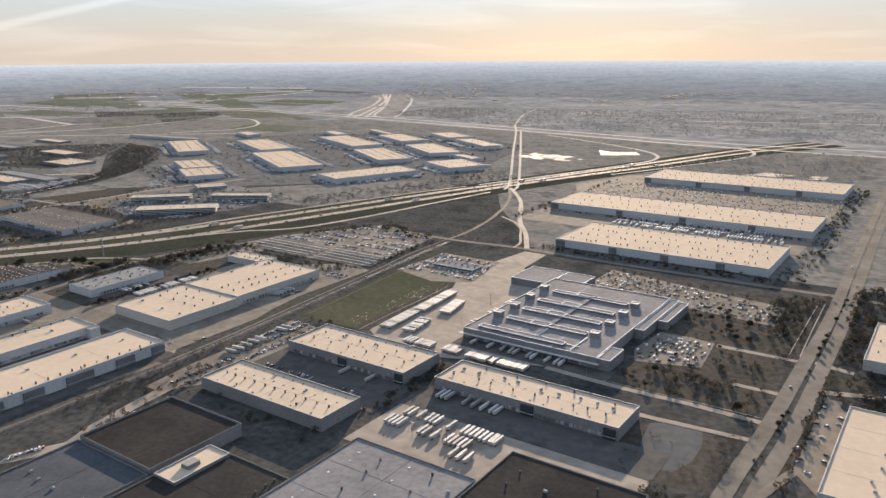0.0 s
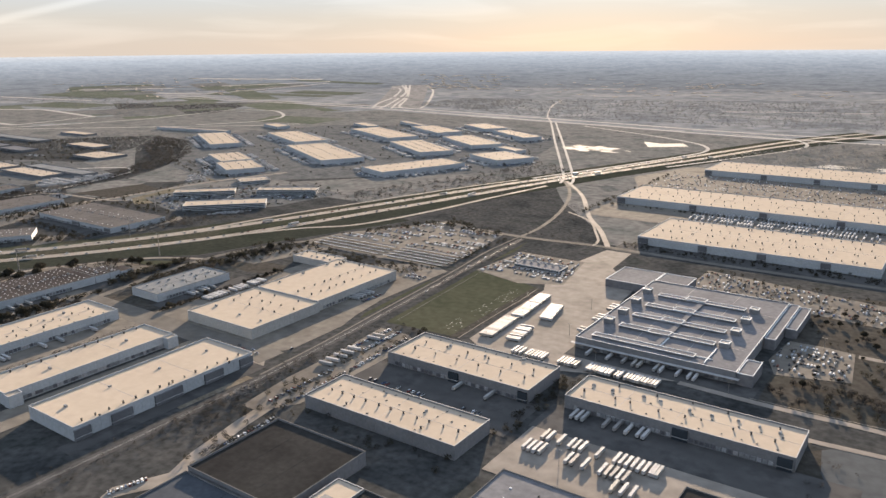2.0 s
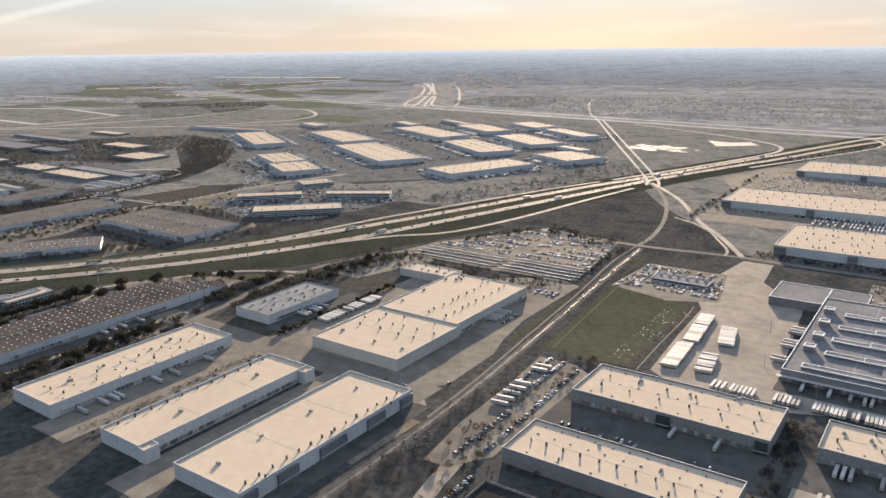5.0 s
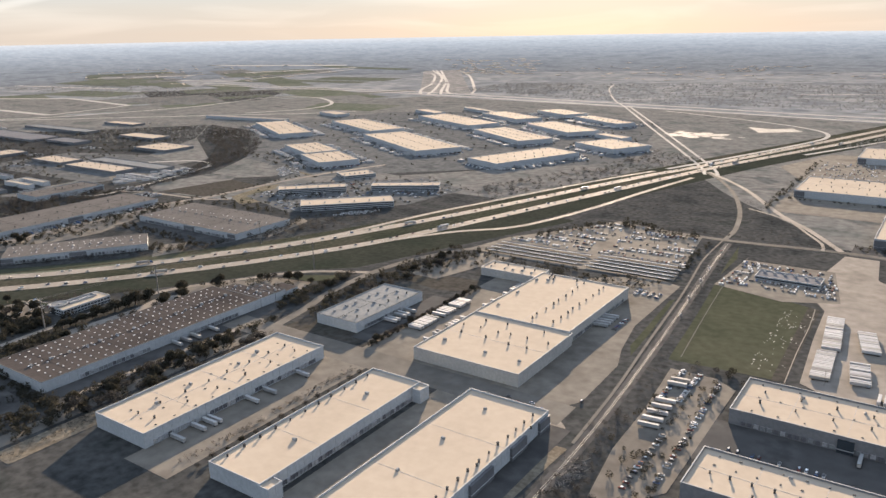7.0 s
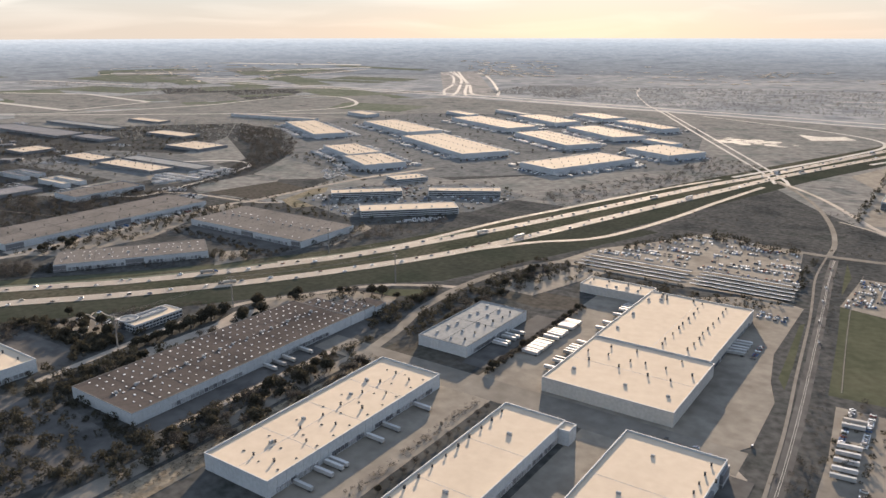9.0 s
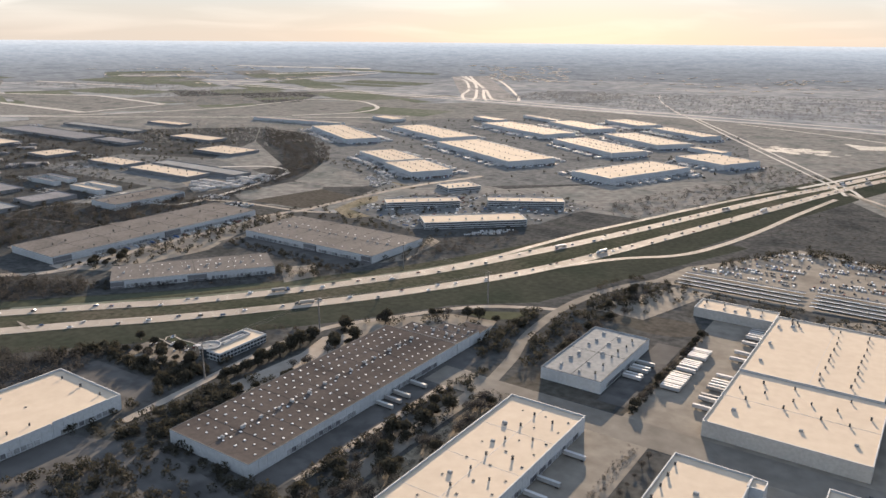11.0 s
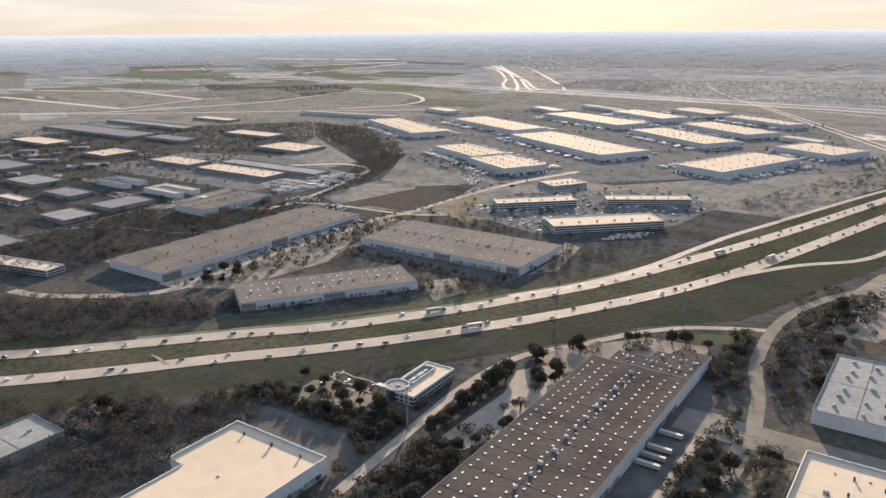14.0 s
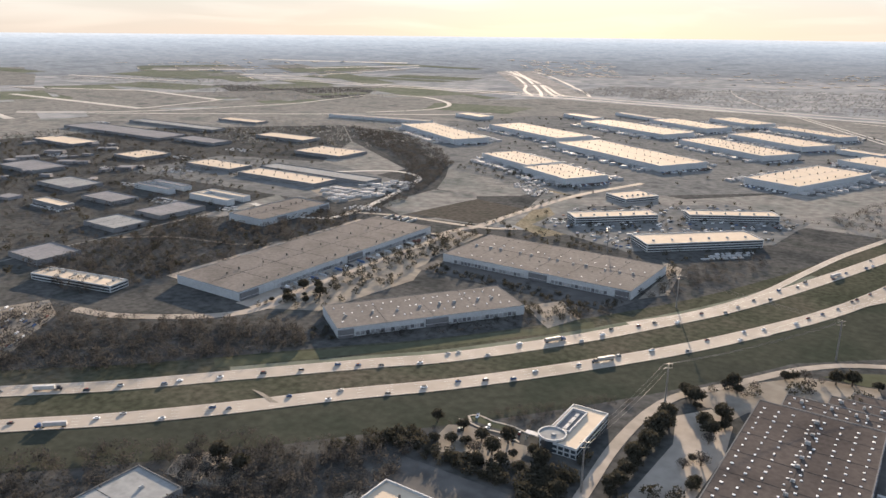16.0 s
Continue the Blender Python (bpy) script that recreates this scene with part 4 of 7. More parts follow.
def side_frame(side, lx, ly):
    """Where a wall begins, which way it runs and how long it is; outward is to the right of that way."""
    return {"S": ((-lx / 2, -ly / 2), 0, lx), "E": ((lx / 2, -ly / 2), 90, ly), "N": ((lx / 2, ly / 2), 180, lx), "W": ((-lx / 2, ly / 2), 270, ly)}[side]


def on_wall(side, lx, ly, along, z=0.0, out=0.0):
    (x, y), turn, _ = side_frame(side, lx, ly)
    return pose(x, y, 0, 0, 0, turn) @ pose(along, -out, z)


def shell(root, lx, ly, h, roof, wall, panel=4.4, rise=0.45, coping=COPING, seams=3, cross=1, seam_mat=SEAM, open_sides=""):
    """Four tilt-up walls with panel joints, a sunk roof deck with seams, and a coping."""
    for side in "SENW":
        bm = bmesh.new()
        (sx, sy), turn, length = side_frame(side, lx, ly)
        inset = 0.0 if side in "SN" else 0.3
        top = h - 0.03 if side in open_sides else h + rise - 0.02
        box(bm, length / 2, 0.2, 0, length - 2 * inset, 0.2, top)
        n = max(1, round(length / panel))
        w = (length - 2 * inset) / n
        for i in range(n):
            box(bm, inset + w * (i + 0.5), 0.05, 0, w - 0.09, 0.1, top)
        ob = part("wall", bm, wall, root)
        ob.matrix_basis = pose(sx, sy, 0, 0, 0, turn)
    south, north = (0.0 if side in open_sides else 0.31 for side in "SN")
    part("roof", box(bmesh.new(), 0, (south - north) / 2, h - 0.4, lx - 0.62, ly - south - north, 0.4), roof, root)
    bm = bmesh.new()
    for s in (-1, 1):
        if "SN"[s > 0] not in open_sides:
            box(bm, 0, s * (ly / 2 - 0.15), h + rise - 0.02, lx + 0.1, 0.42, 0.1)
        box(bm, s * (lx / 2 - 0.15), 0, h + rise - 0.02, 0.42, ly - 0.55, 0.1)
    part("coping", bm, coping, root)
    bm = bmesh.new()
    along = lx >= ly
    for i in range(1, seams + 1):
        o = -0.5 + i / (seams + 1)
        if along:
            box(bm, o * lx, 0, h, 0.16, ly - 0.8, 0.05)
        else:
            box(bm, 0, o * ly, h, lx - 0.8, 0.16, 0.05)
    for i in range(1, cross + 1):
        o = -0.5 + i / (cross + 1)
        if along:
            box(bm, 0, o * ly, h, lx - 0.8, 0.2, 0.06)
        else:
            box(bm, o * lx, 0, h, 0.2, ly - 0.8, 0.06)
    if bm.verts:
        part("roof_seam", bm, seam_mat, root)
    else:
        bm.free()


def docks(root, side, lx, ly, first, last, step=2.25):
    a = first
    while a < last:
        ob = part("dock_door", DOCK_M, None, root)
        ob.matrix_basis = on_wall(side, lx, ly, a)
        a += step


def entrance(root, side, lx, ly, along, width, h, mat=GLASS, deep=1.2):
    """A glazed or dark corner block standing out of the wall, with a flat canopy."""
    bm = bmesh.new()
    box(bm, 0, -deep / 2 + 0.05, 0, width, deep, h + 0.7)
    ob = part("entrance_block", bm, mat, root, "dark glazed office corner")
    ob.matrix_basis = on_wall(side, lx, ly, along)
    bm = box(bmesh.new(), 0, -deep / 2, 1.7, width + 0.3, deep + 0.5, 0.14)
    ob = part("canopy", bm, COPING, root)
    ob.matrix_basis = on_wall(side, lx, ly, along)


def warehouse(cx, cy, lx, ly, h, roof, wall, label, ang=0.0, rows=(), seams=3, cross=1, dock=(), blocks=(), coping=None, group="warehouses", rise=0.45, seed=1, open_sides=""):
    rng = random.Random(seed)
    FOOTPRINTS.append((pose(cx, cy, 0, 0, 0, ang).inverted(), lx / 2 + 1.2, ly / 2 + 1.2))
    root = thing("warehouse", pose(cx, cy, 0, 0, 0, ang), label, "warehouse", group)
    shell(root, lx, ly, h, roof, wall, rise=rise, open_sides=open_sides, seams=seams, cross=cross, coping=coping or (COPING if roof is WHITE_ROOF else DARK_COPING), seam_mat=SEAM if roof is WHITE_ROOF else DARK_COPING if roof is GREY_ROOF else BLACK_ROOF)
    along = lx >= ly
    for kind, count, frac, jitter in rows:
        for i in range(count):
            a = -0.5 + (i + 0.5) / count
            if along:
                x, y = a * lx * 0.94 + rng.uniform(-jitter, jitter), (frac - 0.5) * ly + rng.uniform(-jitter, jitter) * 0.4
            else:
                x, y = (frac - 0.5) * lx + rng.uniform(-jitter, jitter) * 0.4, a * ly * 0.94 + rng.uniform(-jitter, jitter)
            on_roof(root, kind, x, y, h, rng.choice((0, 0, 90)), rng.uniform(0.7, 1.0) * (0.8 if kind == "skylight" else 1.0))
    for side, first, last, step in dock:
        docks(root, side, lx, ly, first, last, step)
    for side, along_, width in blocks:
        entrance(root, side, lx, ly, along_, width, h - 1.4, DARK_WALL if wall is PALE_WALL else GLASS)
    return root


def span(x0, y0, x1, y1):
    return (x0 + x1) / 2, (y0 + y1) / 2, x1 - x0, y1 - y0


WHITE = "pale concrete warehouse with white membrane roof"
V, H_, S_, U_ = "roof_vent", "roof_hatch", "skylight", "rooftop_unit"
# block by the lorry yard
warehouse(*span(-328, 241, -239, 270), 6.3, WHITE_ROOF, GREY_WALL, WHITE + " beside a court", rise=0.8, rows=[(V, 11, 0.42, 0.4), (H_, 11, 0.88, 0.4), (H_, 11, 0.64, 0.5), (H_, 6, 0.1, 0.4), (V, 2, 0.2, 9), (U_, 2, 0.8, 9)], dock=[("N", 8, 80, 2.6)], blocks=[("N", 42, 7)], seed=2)
warehouse(*span(-328, 306, -239, 341), 6.3, WHITE_ROOF, GREY_WALL, WHITE + " and loading docks", rise=0.8, rows=[(V, 6, 0.37, 0.5), (V, 6, 0.68, 0.5), (H_, 11, 0.9, 0.5), (H_, 9, 0.52, 0.5), (H_, 8, 0.12, 0.5), (U_, 3, 0.85, 12)], dock=[("S", 6, 40, 2.6), ("S", 49, 84, 2.6)], blocks=[("S", 44.5, 6), ("S", 86, 5)], seed=3)
warehouse(*span(-222, 312, -117, 340), 6.3, WHITE_ROOF, GREY_WALL, WHITE + " above a dark lorry court", rise=0.7, rows=[(U_, 9, 0.7, 3), (V, 9, 0.38, 3), (H_, 12, 0.15, 1), (H_, 10, 0.55, 1), (V, 5, 0.9, 6)], dock=[("S", 6, 52, 2.4), ("S", 62, 96, 2.4)], blocks=[("S", 57, 7), ("S", 101, 6)], seed=4)
# double warehouse in the middle
warehouse(*span(-480, 287, -419, 346), 6.5, WHITE_ROOF, TAN_WALL, "big square warehouse with white roof and blank concrete walls", rows=[(V, 4, 0.5, 3), (V, 6, 0.68, 2), (U_, 3, 0.25, 5), (V, 3, 0.9, 6)], seams=0, cross=1, dock=[("W", 4, 55, 2.4)], seed=5)
bb = warehouse(*span(-480, 346.4, -421, 431), 6.9, WHITE_ROOF, TAN_WALL, "big white-roofed warehouse joined to a square one", rows=[(V, 9, 0.55, 1.5), (V, 9, 0.78, 1.5), (U_, 3, 0.08, 3)], seams=0, cross=1, dock=[("W", 4, 78, 2.4), ("E", 6, 78, 3.0)], seed=6)
for x, y in ((-3.0, 37.5), (-18.5, 37.0), (-20.5, 34.0), (-17.0, 32.0), (-21.5, 39.0)):
    on_roof(bb, "roof_vent", x, y, 6.9)
on_roof(bb, "rooftop_unit", -19.5, 29.5, 6.9)
an = warehouse(*span(-524, 424, -481, 442), 5.2, WHITE_ROOF, TAN_WALL, "low white-roofed annex beside a large warehouse", rows=[(U_, 5, 0.4, 3), (V, 4, 0.7, 3)], seams=1, cross=0, seed=7)
# row of long warehouses
warehouse(*span(-554, 157, -520, 263), 6.3, WHITE_ROOF, PALE_WALL, "long white-roofed warehouse with tall roof vents and dock doors", rows=[(V, 8, 0.47, 0.8), (V, 6, 0.74, 0.8), (H_, 10, 0.9, 0.6), (H_, 9, 0.61, 0.6), (H_, 7, 0.3, 1.5), (U_, 4, 0.33, 9)], dock=[("E", 5, 26, 2.4), ("E", 34, 52, 2.4), ("E", 60, 100, 2.4)], seed=8, rise=0.8)
warehouse(*span(-481, 158, -453, 256), 6.3, WHITE_ROOF, PALE_WALL, "long white-roofed warehouse with a sunk row of dock doors", rows=[(V, 11, 0.09, 0.3), (U_, 2, 0.62, 8)], dock=[("E", 8, 92, 1.9)], cross=0, seams=2, seed=9, rise=0.8)
for y in (161, 252.5):
    warehouse(-451, y, 5.6, 7, 6.3, WHITE_ROOF, PALE_WALL, "short end wing of a long white-roofed warehouse", seams=0, cross=0, group="warehouse wings", seed=10)
warehouse(*span(-430, 158, -391, 263), 6.3, WHITE_ROOF, PALE_WALL, "long white-roofed warehouse with dark glazed bays", rows=[(V, 14, 0.89, 0.5), (U_, 4, 0.33, 6), (V, 3, 0.95, 6)], dock=[("W", 8, 98, 1.9)], cross=0, seams=2, blocks=[("E", 4, 8), ("E", 24, 11), ("E", 50, 16), ("E", 78, 12), ("E", 100, 9)], seed=11, rise=0.8)
# brown-roofed warehouse with skylights
warehouse(*span(-650, 161, -605, 298), 5.8, BROWN_ROOF, PALE_WALL, "long brown-roofed warehouse dotted with white skylights", rows=[(S_, 27, 0.07, 0.5), (S_, 27, 0.19, 0.5), (S_, 27, 0.31, 0.5), (S_, 30, 0.46, 1.2), (U_, 14, 0.50, 1.5), (S_, 30, 0.54, 1.2), (S_, 27, 0.68, 0.5), (S_, 27, 0.80, 0.5), (S_, 27, 0.92, 0.5)], rise=0.03, seams=8, cross=1, dock=[("E", 20, 60, 2.5), ("E", 85, 120, 2.5)], seed=12)
warehouse(*span(-642, 298.4, -605, 310), 5.8, BROWN_ROOF, PALE_WALL, "stepped brown-roofed end of a long warehouse", rows=[(S_, 9, 0.25, 1), (U_, 4, 0.6, 3), (S_, 7, 0.8, 1)], rise=0.03, seams=0, cross=1, group="warehouse wings", seed=13)
warehouse(*span(-627, 310.4, -605, 319), 5.8, BROWN_ROOF, PALE_WALL, "narrow brown-roofed end step of a long warehouse", rows=[(U_, 3, 0.4, 2), (S_, 4, 0.7, 1)], seams=0, cross=0, rise=0.03, group="warehouse wings", seed=33)
warehouse(*span(-620, 319.4, -605, 330), 4.4, BROWN_ROOF, PALE_WALL, "low brown-roofed annex of a long warehouse", seams=0, cross=0, rise=0.03, group="warehouse wings", seed=34)
warehouse(*span(-558, 298, -528, 361), 5.6, PALE_GREY_ROOF, PALE_WALL, "small grey-roofed warehouse with pale walls", rows=[(U_, 6, 0.25, 3), (U_, 5, 0.55, 3), (V, 6, 0.8, 3)], seams=1, cross=1, dock=[("E", 8, 40, 2.6)], seed=14)
warehouse(*span(-735.5, 136.4, -690, 166.5), 6.2, WHITE_ROOF, PALE_WALL, "white-roofed warehouse with a broad pale parapet", rows=[(V, 3, 0.85, 0.5), (H_, 1, 0.06, 0.1)], seams=0, cross=0, rise=0.9, open_sides="S", dock=[("E", 4, 26, 2.6)], seed=15)
warehouse(*span(-728.5, 90, -690, 136.4), 6.2, WHITE_ROOF, PALE_WALL, "narrower white-roofed half of a notched warehouse", rows=[(V, 5, 0.83, 0.4)], seams=0, cross=0, rise=0.5, open_sides="N", dock=[("E", 6, 40, 2.6)], group="warehouse wings", seed=16)
warehouse(*span(-812, 96, -789, 128.5), 3.6, PALE_GREY_ROOF, GREY_WALL, "small grey-roofed hall among trees", rows=[(U_, 2, 0.5, 3)], seams=1, cross=0, seed=17)
# dark roofs near the yard
warehouse(*span(-321, 167, -268, 217), 6.0, BLACK_ROOF, GREY_WALL, "square warehouse with a black tar roof and grey parapet", seams=2, cross=0, rise=0.9, seed=18)
warehouse(*span(-321, 120, -268, 166), 4.6, DARK_SHEET, GREY_WALL, "dark blue-roofed low hall behind a black-roofed one", rows=[(U_, 4, 0.4, 4)], seams=1, cross=0, rise=0.6, seed=19)
warehouse(*span(-264, 120, -214, 196), 5.6, BLACK_ROOF, GREY_WALL, "dark-roofed warehouse with a row of vents", rows=[(V, 14, 0.92, 0.6)], seams=2, cross=0, seed=20)
ph = warehouse(*span(-263.4, 166, -250, 195), 6.6, WHITE_ROOF, GREY_WALL, "white-roofed raised block on a dark warehouse", rows=[(U_, 1, 0.4, 0)], seams=0, cross=0, group="warehouse wings", seed=21)
part("roof_box", box(bmesh.new(), 0.5, -1.5, 6.6, 4.6, 6.5, 1.9, bevel=0.1), GREY_WALL, ph, "grey plant box on the roof")
warehouse(*span(-213, 130, -149, 238), 6.2, GREY_ROOF, GREY_WALL, "wide grey-roofed warehouse with many small vents", rows=[(S_, 9, 0.15, 3), (V, 8, 0.35, 3), (S_, 9, 0.55, 3), (V, 8, 0.75, 3), (U_, 6, 0.95, 3)], seams=4, cross=1, seed=22)
warehouse(*span(-148, 150, -86, 267), 6.0, BLACK_ROOF, GREY_WALL, "wide warehouse with a black tar roof", rows=[(V, 7, 0.2, 4), (U_, 4, 0.45, 5), (V, 7, 0.7, 4)], seams=2, cross=1, seed=23)
# east side of the avenue
warehouse(*span(-31, 306, 60, 398), 6.4, WHITE_ROOF, TAN_WALL, WHITE + " beside the avenue", rows=[(U_, 6, 0.2, 5), (V, 6, 0.5, 5), (U_, 6, 0.8, 5)], seed=24)
warehouse(*span(-33, 468, 45, 541), 6.4, WHITE_ROOF, TAN_WALL, WHITE + " beside the avenue", rows=[(V, 8, 0.2, 5), (V, 6, 0.5, 5)], seed=25)
warehouse(*span(-30, 640, 60, 720), 6.4, WHITE_ROOF, TAN_WALL, WHITE + " beside the avenue", rows=[(V, 8, 0.3, 5)], seed=26)
# three very long warehouses
for (x0, y0, x1, y1), sd in (((-308, 631, -119, 716), 27), ((-393, 790, -113, 871), 28), ((-366, 1022, -117, 1110), 29)):
    warehouse(*span(x0, y0, x1, y1), 7.0, WHITE_ROOF, PALE_WALL, "very long white-roofed warehouse with pale walls", rows=[(V, 24, 0.12, 4), (V, 22, 0.38, 4), (V, 22, 0.64, 4), (V, 20, 0.88, 4)], seams=4, cross=1, blocks=[("S", 5, 9), ("S", (x1 - x0) * 0.3, 7), ("S", (x1 - x0) * 0.55, 7), ("S", (x1 - x0) * 0.8, 7), ("W", 5, 9)], seed=sd)
# brown roofs beyond the motorway
warehouse(*span(-870, 396, -741, 457), 5.4, HAZE_PALED_ROOF, PALE_WALL, "brown-roofed warehouse with pale walls and many roof vents", rows=[(S_, 15, 0.12, 2), (H_, 14, 0.35, 2), (U_, 12, 0.5, 3), (S_, 15, 0.65, 2), (H_, 14, 0.88, 2)], rise=0.03, seams=5, cross=1, dock=[("S", 10, 60, 2.6), ("S", 80, 115, 2.6)], blocks=[("S", 70, 12), ("S", 124, 8)], seed=30)
warehouse(*span(-972, 265, -918, 450), 5.4, HAZE_PALED_ROOF, PALE_WALL, "very long brown-roofed warehouse with a pale wall", rows=[(V, 14, 0.9, 3), (V, 10, 0.4, 4)], rise=0.03, seams=6, cross=1, dock=[("E", 30, 85, 2.6), ("E", 110, 180, 2.6)], blocks=[("E", 7, 13), ("E", 98, 14)], seed=31)
warehouse(-823, 309, 35, 102, 5.2, HAZE_PALED_ROOF, PALE_WALL, "brown-roofed warehouse set at an angle to the motorway", ang=-35, rows=[(S_, 18, 0.2, 2), (S_, 16, 0.45, 2), (U_, 8, 0.55, 3), (S_, 16, 0.75, 2)], rise=0.03, seams=3, cross=0, blocks=[("E", 52, 12), ("E", 4, 8)], dock=[("E", 10, 44, 2.6), ("E", 62, 98, 2.6)], seed=32)
warehouse(*span(-1071, 389, -1033, 464), 5.4, HAZE_PALED_ROOF, PALE_WALL, "grey-brown roofed warehouse behind trees", rows=[(V, 8, 0.4, 3)], seams=3, cross=1, blocks=[("E", 20, 9), ("E", 68, 10)], seed=33)
# far estate, turned against the grid
FAR = [(-725, 855, 59, 136, -21), (-1019, 773, 92, 48, -27), (-940, 724, 79, 53, -29), (-939, 895, 201, 69, -29.5), (-1124, 1018, 175, 61, -27), (-1025, 1153, 187, 62, -27),
       (-970, 1253, 132, 53, -31), (-842, 1028, 154, 57, -33.5), (-811, 1138, 139, 57, -34.5), (-911, 1346, 98, 50, -32), (-790, 1262, 131, 36, -33), (-666, 998, 80, 65, -27), (-1231, 923, 188, 54, -31)]
for i, (cx, cy, lx, ly, ang) in enumerate(FAR):
    dense = i in (1, 2, 7)
    warehouse(cx, cy, lx, ly, 6.4, WHITE_ROOF, PALE_WALL, "white-roofed warehouse in a distant industrial estate", ang=ang, rows=[(V, int(max(lx, ly) / (9 if dense else 14)), f, 3) for f in ((0.2, 0.5, 0.8) if dense else (0.15, 0.5, 0.85))], seams=4, cross=1, group="warehouses of the distant estate", seed=40 + i)
STRIPS = [(-1318, 1150, 70, 30, -20), (-1160, 1260, 80, 26, -27), (-1420, 1010, 200, 14, 6), (-1085, 1330, 110, 14, -28), (-700, 1085, 60, 20, -27)]
for cx, cy, lx, ly, ang in STRIPS:
    warehouse(cx, cy, lx, ly, 5.0, WHITE_ROOF, PALE_WALL, "narrow white-roofed hall in a distant industrial estate", ang=ang, seams=2, cross=0, group="warehouses of the distant estate", seed=60)
# far roofs to the west
WEST = [(-1162, 540, 108, 31, WHITE_ROOF), (-1270, 545, 70, 32, WHITE_ROOF), (-1397, 538, 46, 45, WHITE_ROOF), (-1238, 690, 74, 50, WHITE_ROOF), (-1376, 753, 92, 33, WHITE_ROOF), (-1577, 548, 94, 37, WHITE_ROOF),
        (-1576, 850, 90, 26, WHITE_ROOF), (-1150, 575, 150, 24, PALE_GREY_ROOF), (-1610, 655, 230, 48, GREY_ROOF), (-1610, 745, 200, 26, PALE_GREY_ROOF), (-1212, 376, 46, 26, GREY_ROOF), (-1300, 391, 56, 34, PALE_GREY_ROOF), (-1130, 378, 34, 44, GREY_ROOF), (-1126, 326, 40, 30, PALE_GREY_ROOF), (-1230, 335, 44, 12, WHITE_ROOF),
        (-1420, 420, 70, 40, GREY_ROOF), (-1480, 330, 60, 34, GREY_ROOF), (-1360, 270, 56, 26, BROWN_ROOF), (-1700, 470, 90, 40, BROWN_ROOF), (-1440, 660, 80, 30, GREY_ROOF), (-1090, 250, 36, 30, GREY_ROOF)]
for i, (cx, cy, lx, ly, roof) in enumerate(WEST):
    warehouse(cx, cy, lx, ly, 3.2, roof, GREY_WALL, {WHITE_ROOF: "white-roofed", GREY_ROOF: "grey-roofed", PALE_GREY_ROOF: "pale grey-roofed"}.get(roof, "brown-roofed") + " hall among trees far to the west", rows=[(V, 6, 0.3, 4), (V, 6, 0.7, 4)] if i < 4 else [], seams=2, cross=0, group="halls far to the west", seed=70 + i)
for dx, dy, lx, ly in ((0, -9, 50, 8), (0, 9, 50, 8), (-21, 0, 8, 10)):
    warehouse(-1136 + dx, 434 + dy, lx, ly, 4.5, WHITE_ROOF, PALE_WALL, "white-roofed wing of a low school-like block", seams=0, cross=0, group="school wings", seed=90)
    warehouse(-1215 + dx, 433 + dy, lx, ly, 4.5, GREY_ROOF, PALE_WALL, "grey-roofed wing of a low courtyard block", seams=0, cross=0, group="courtyard wings", seed=91)


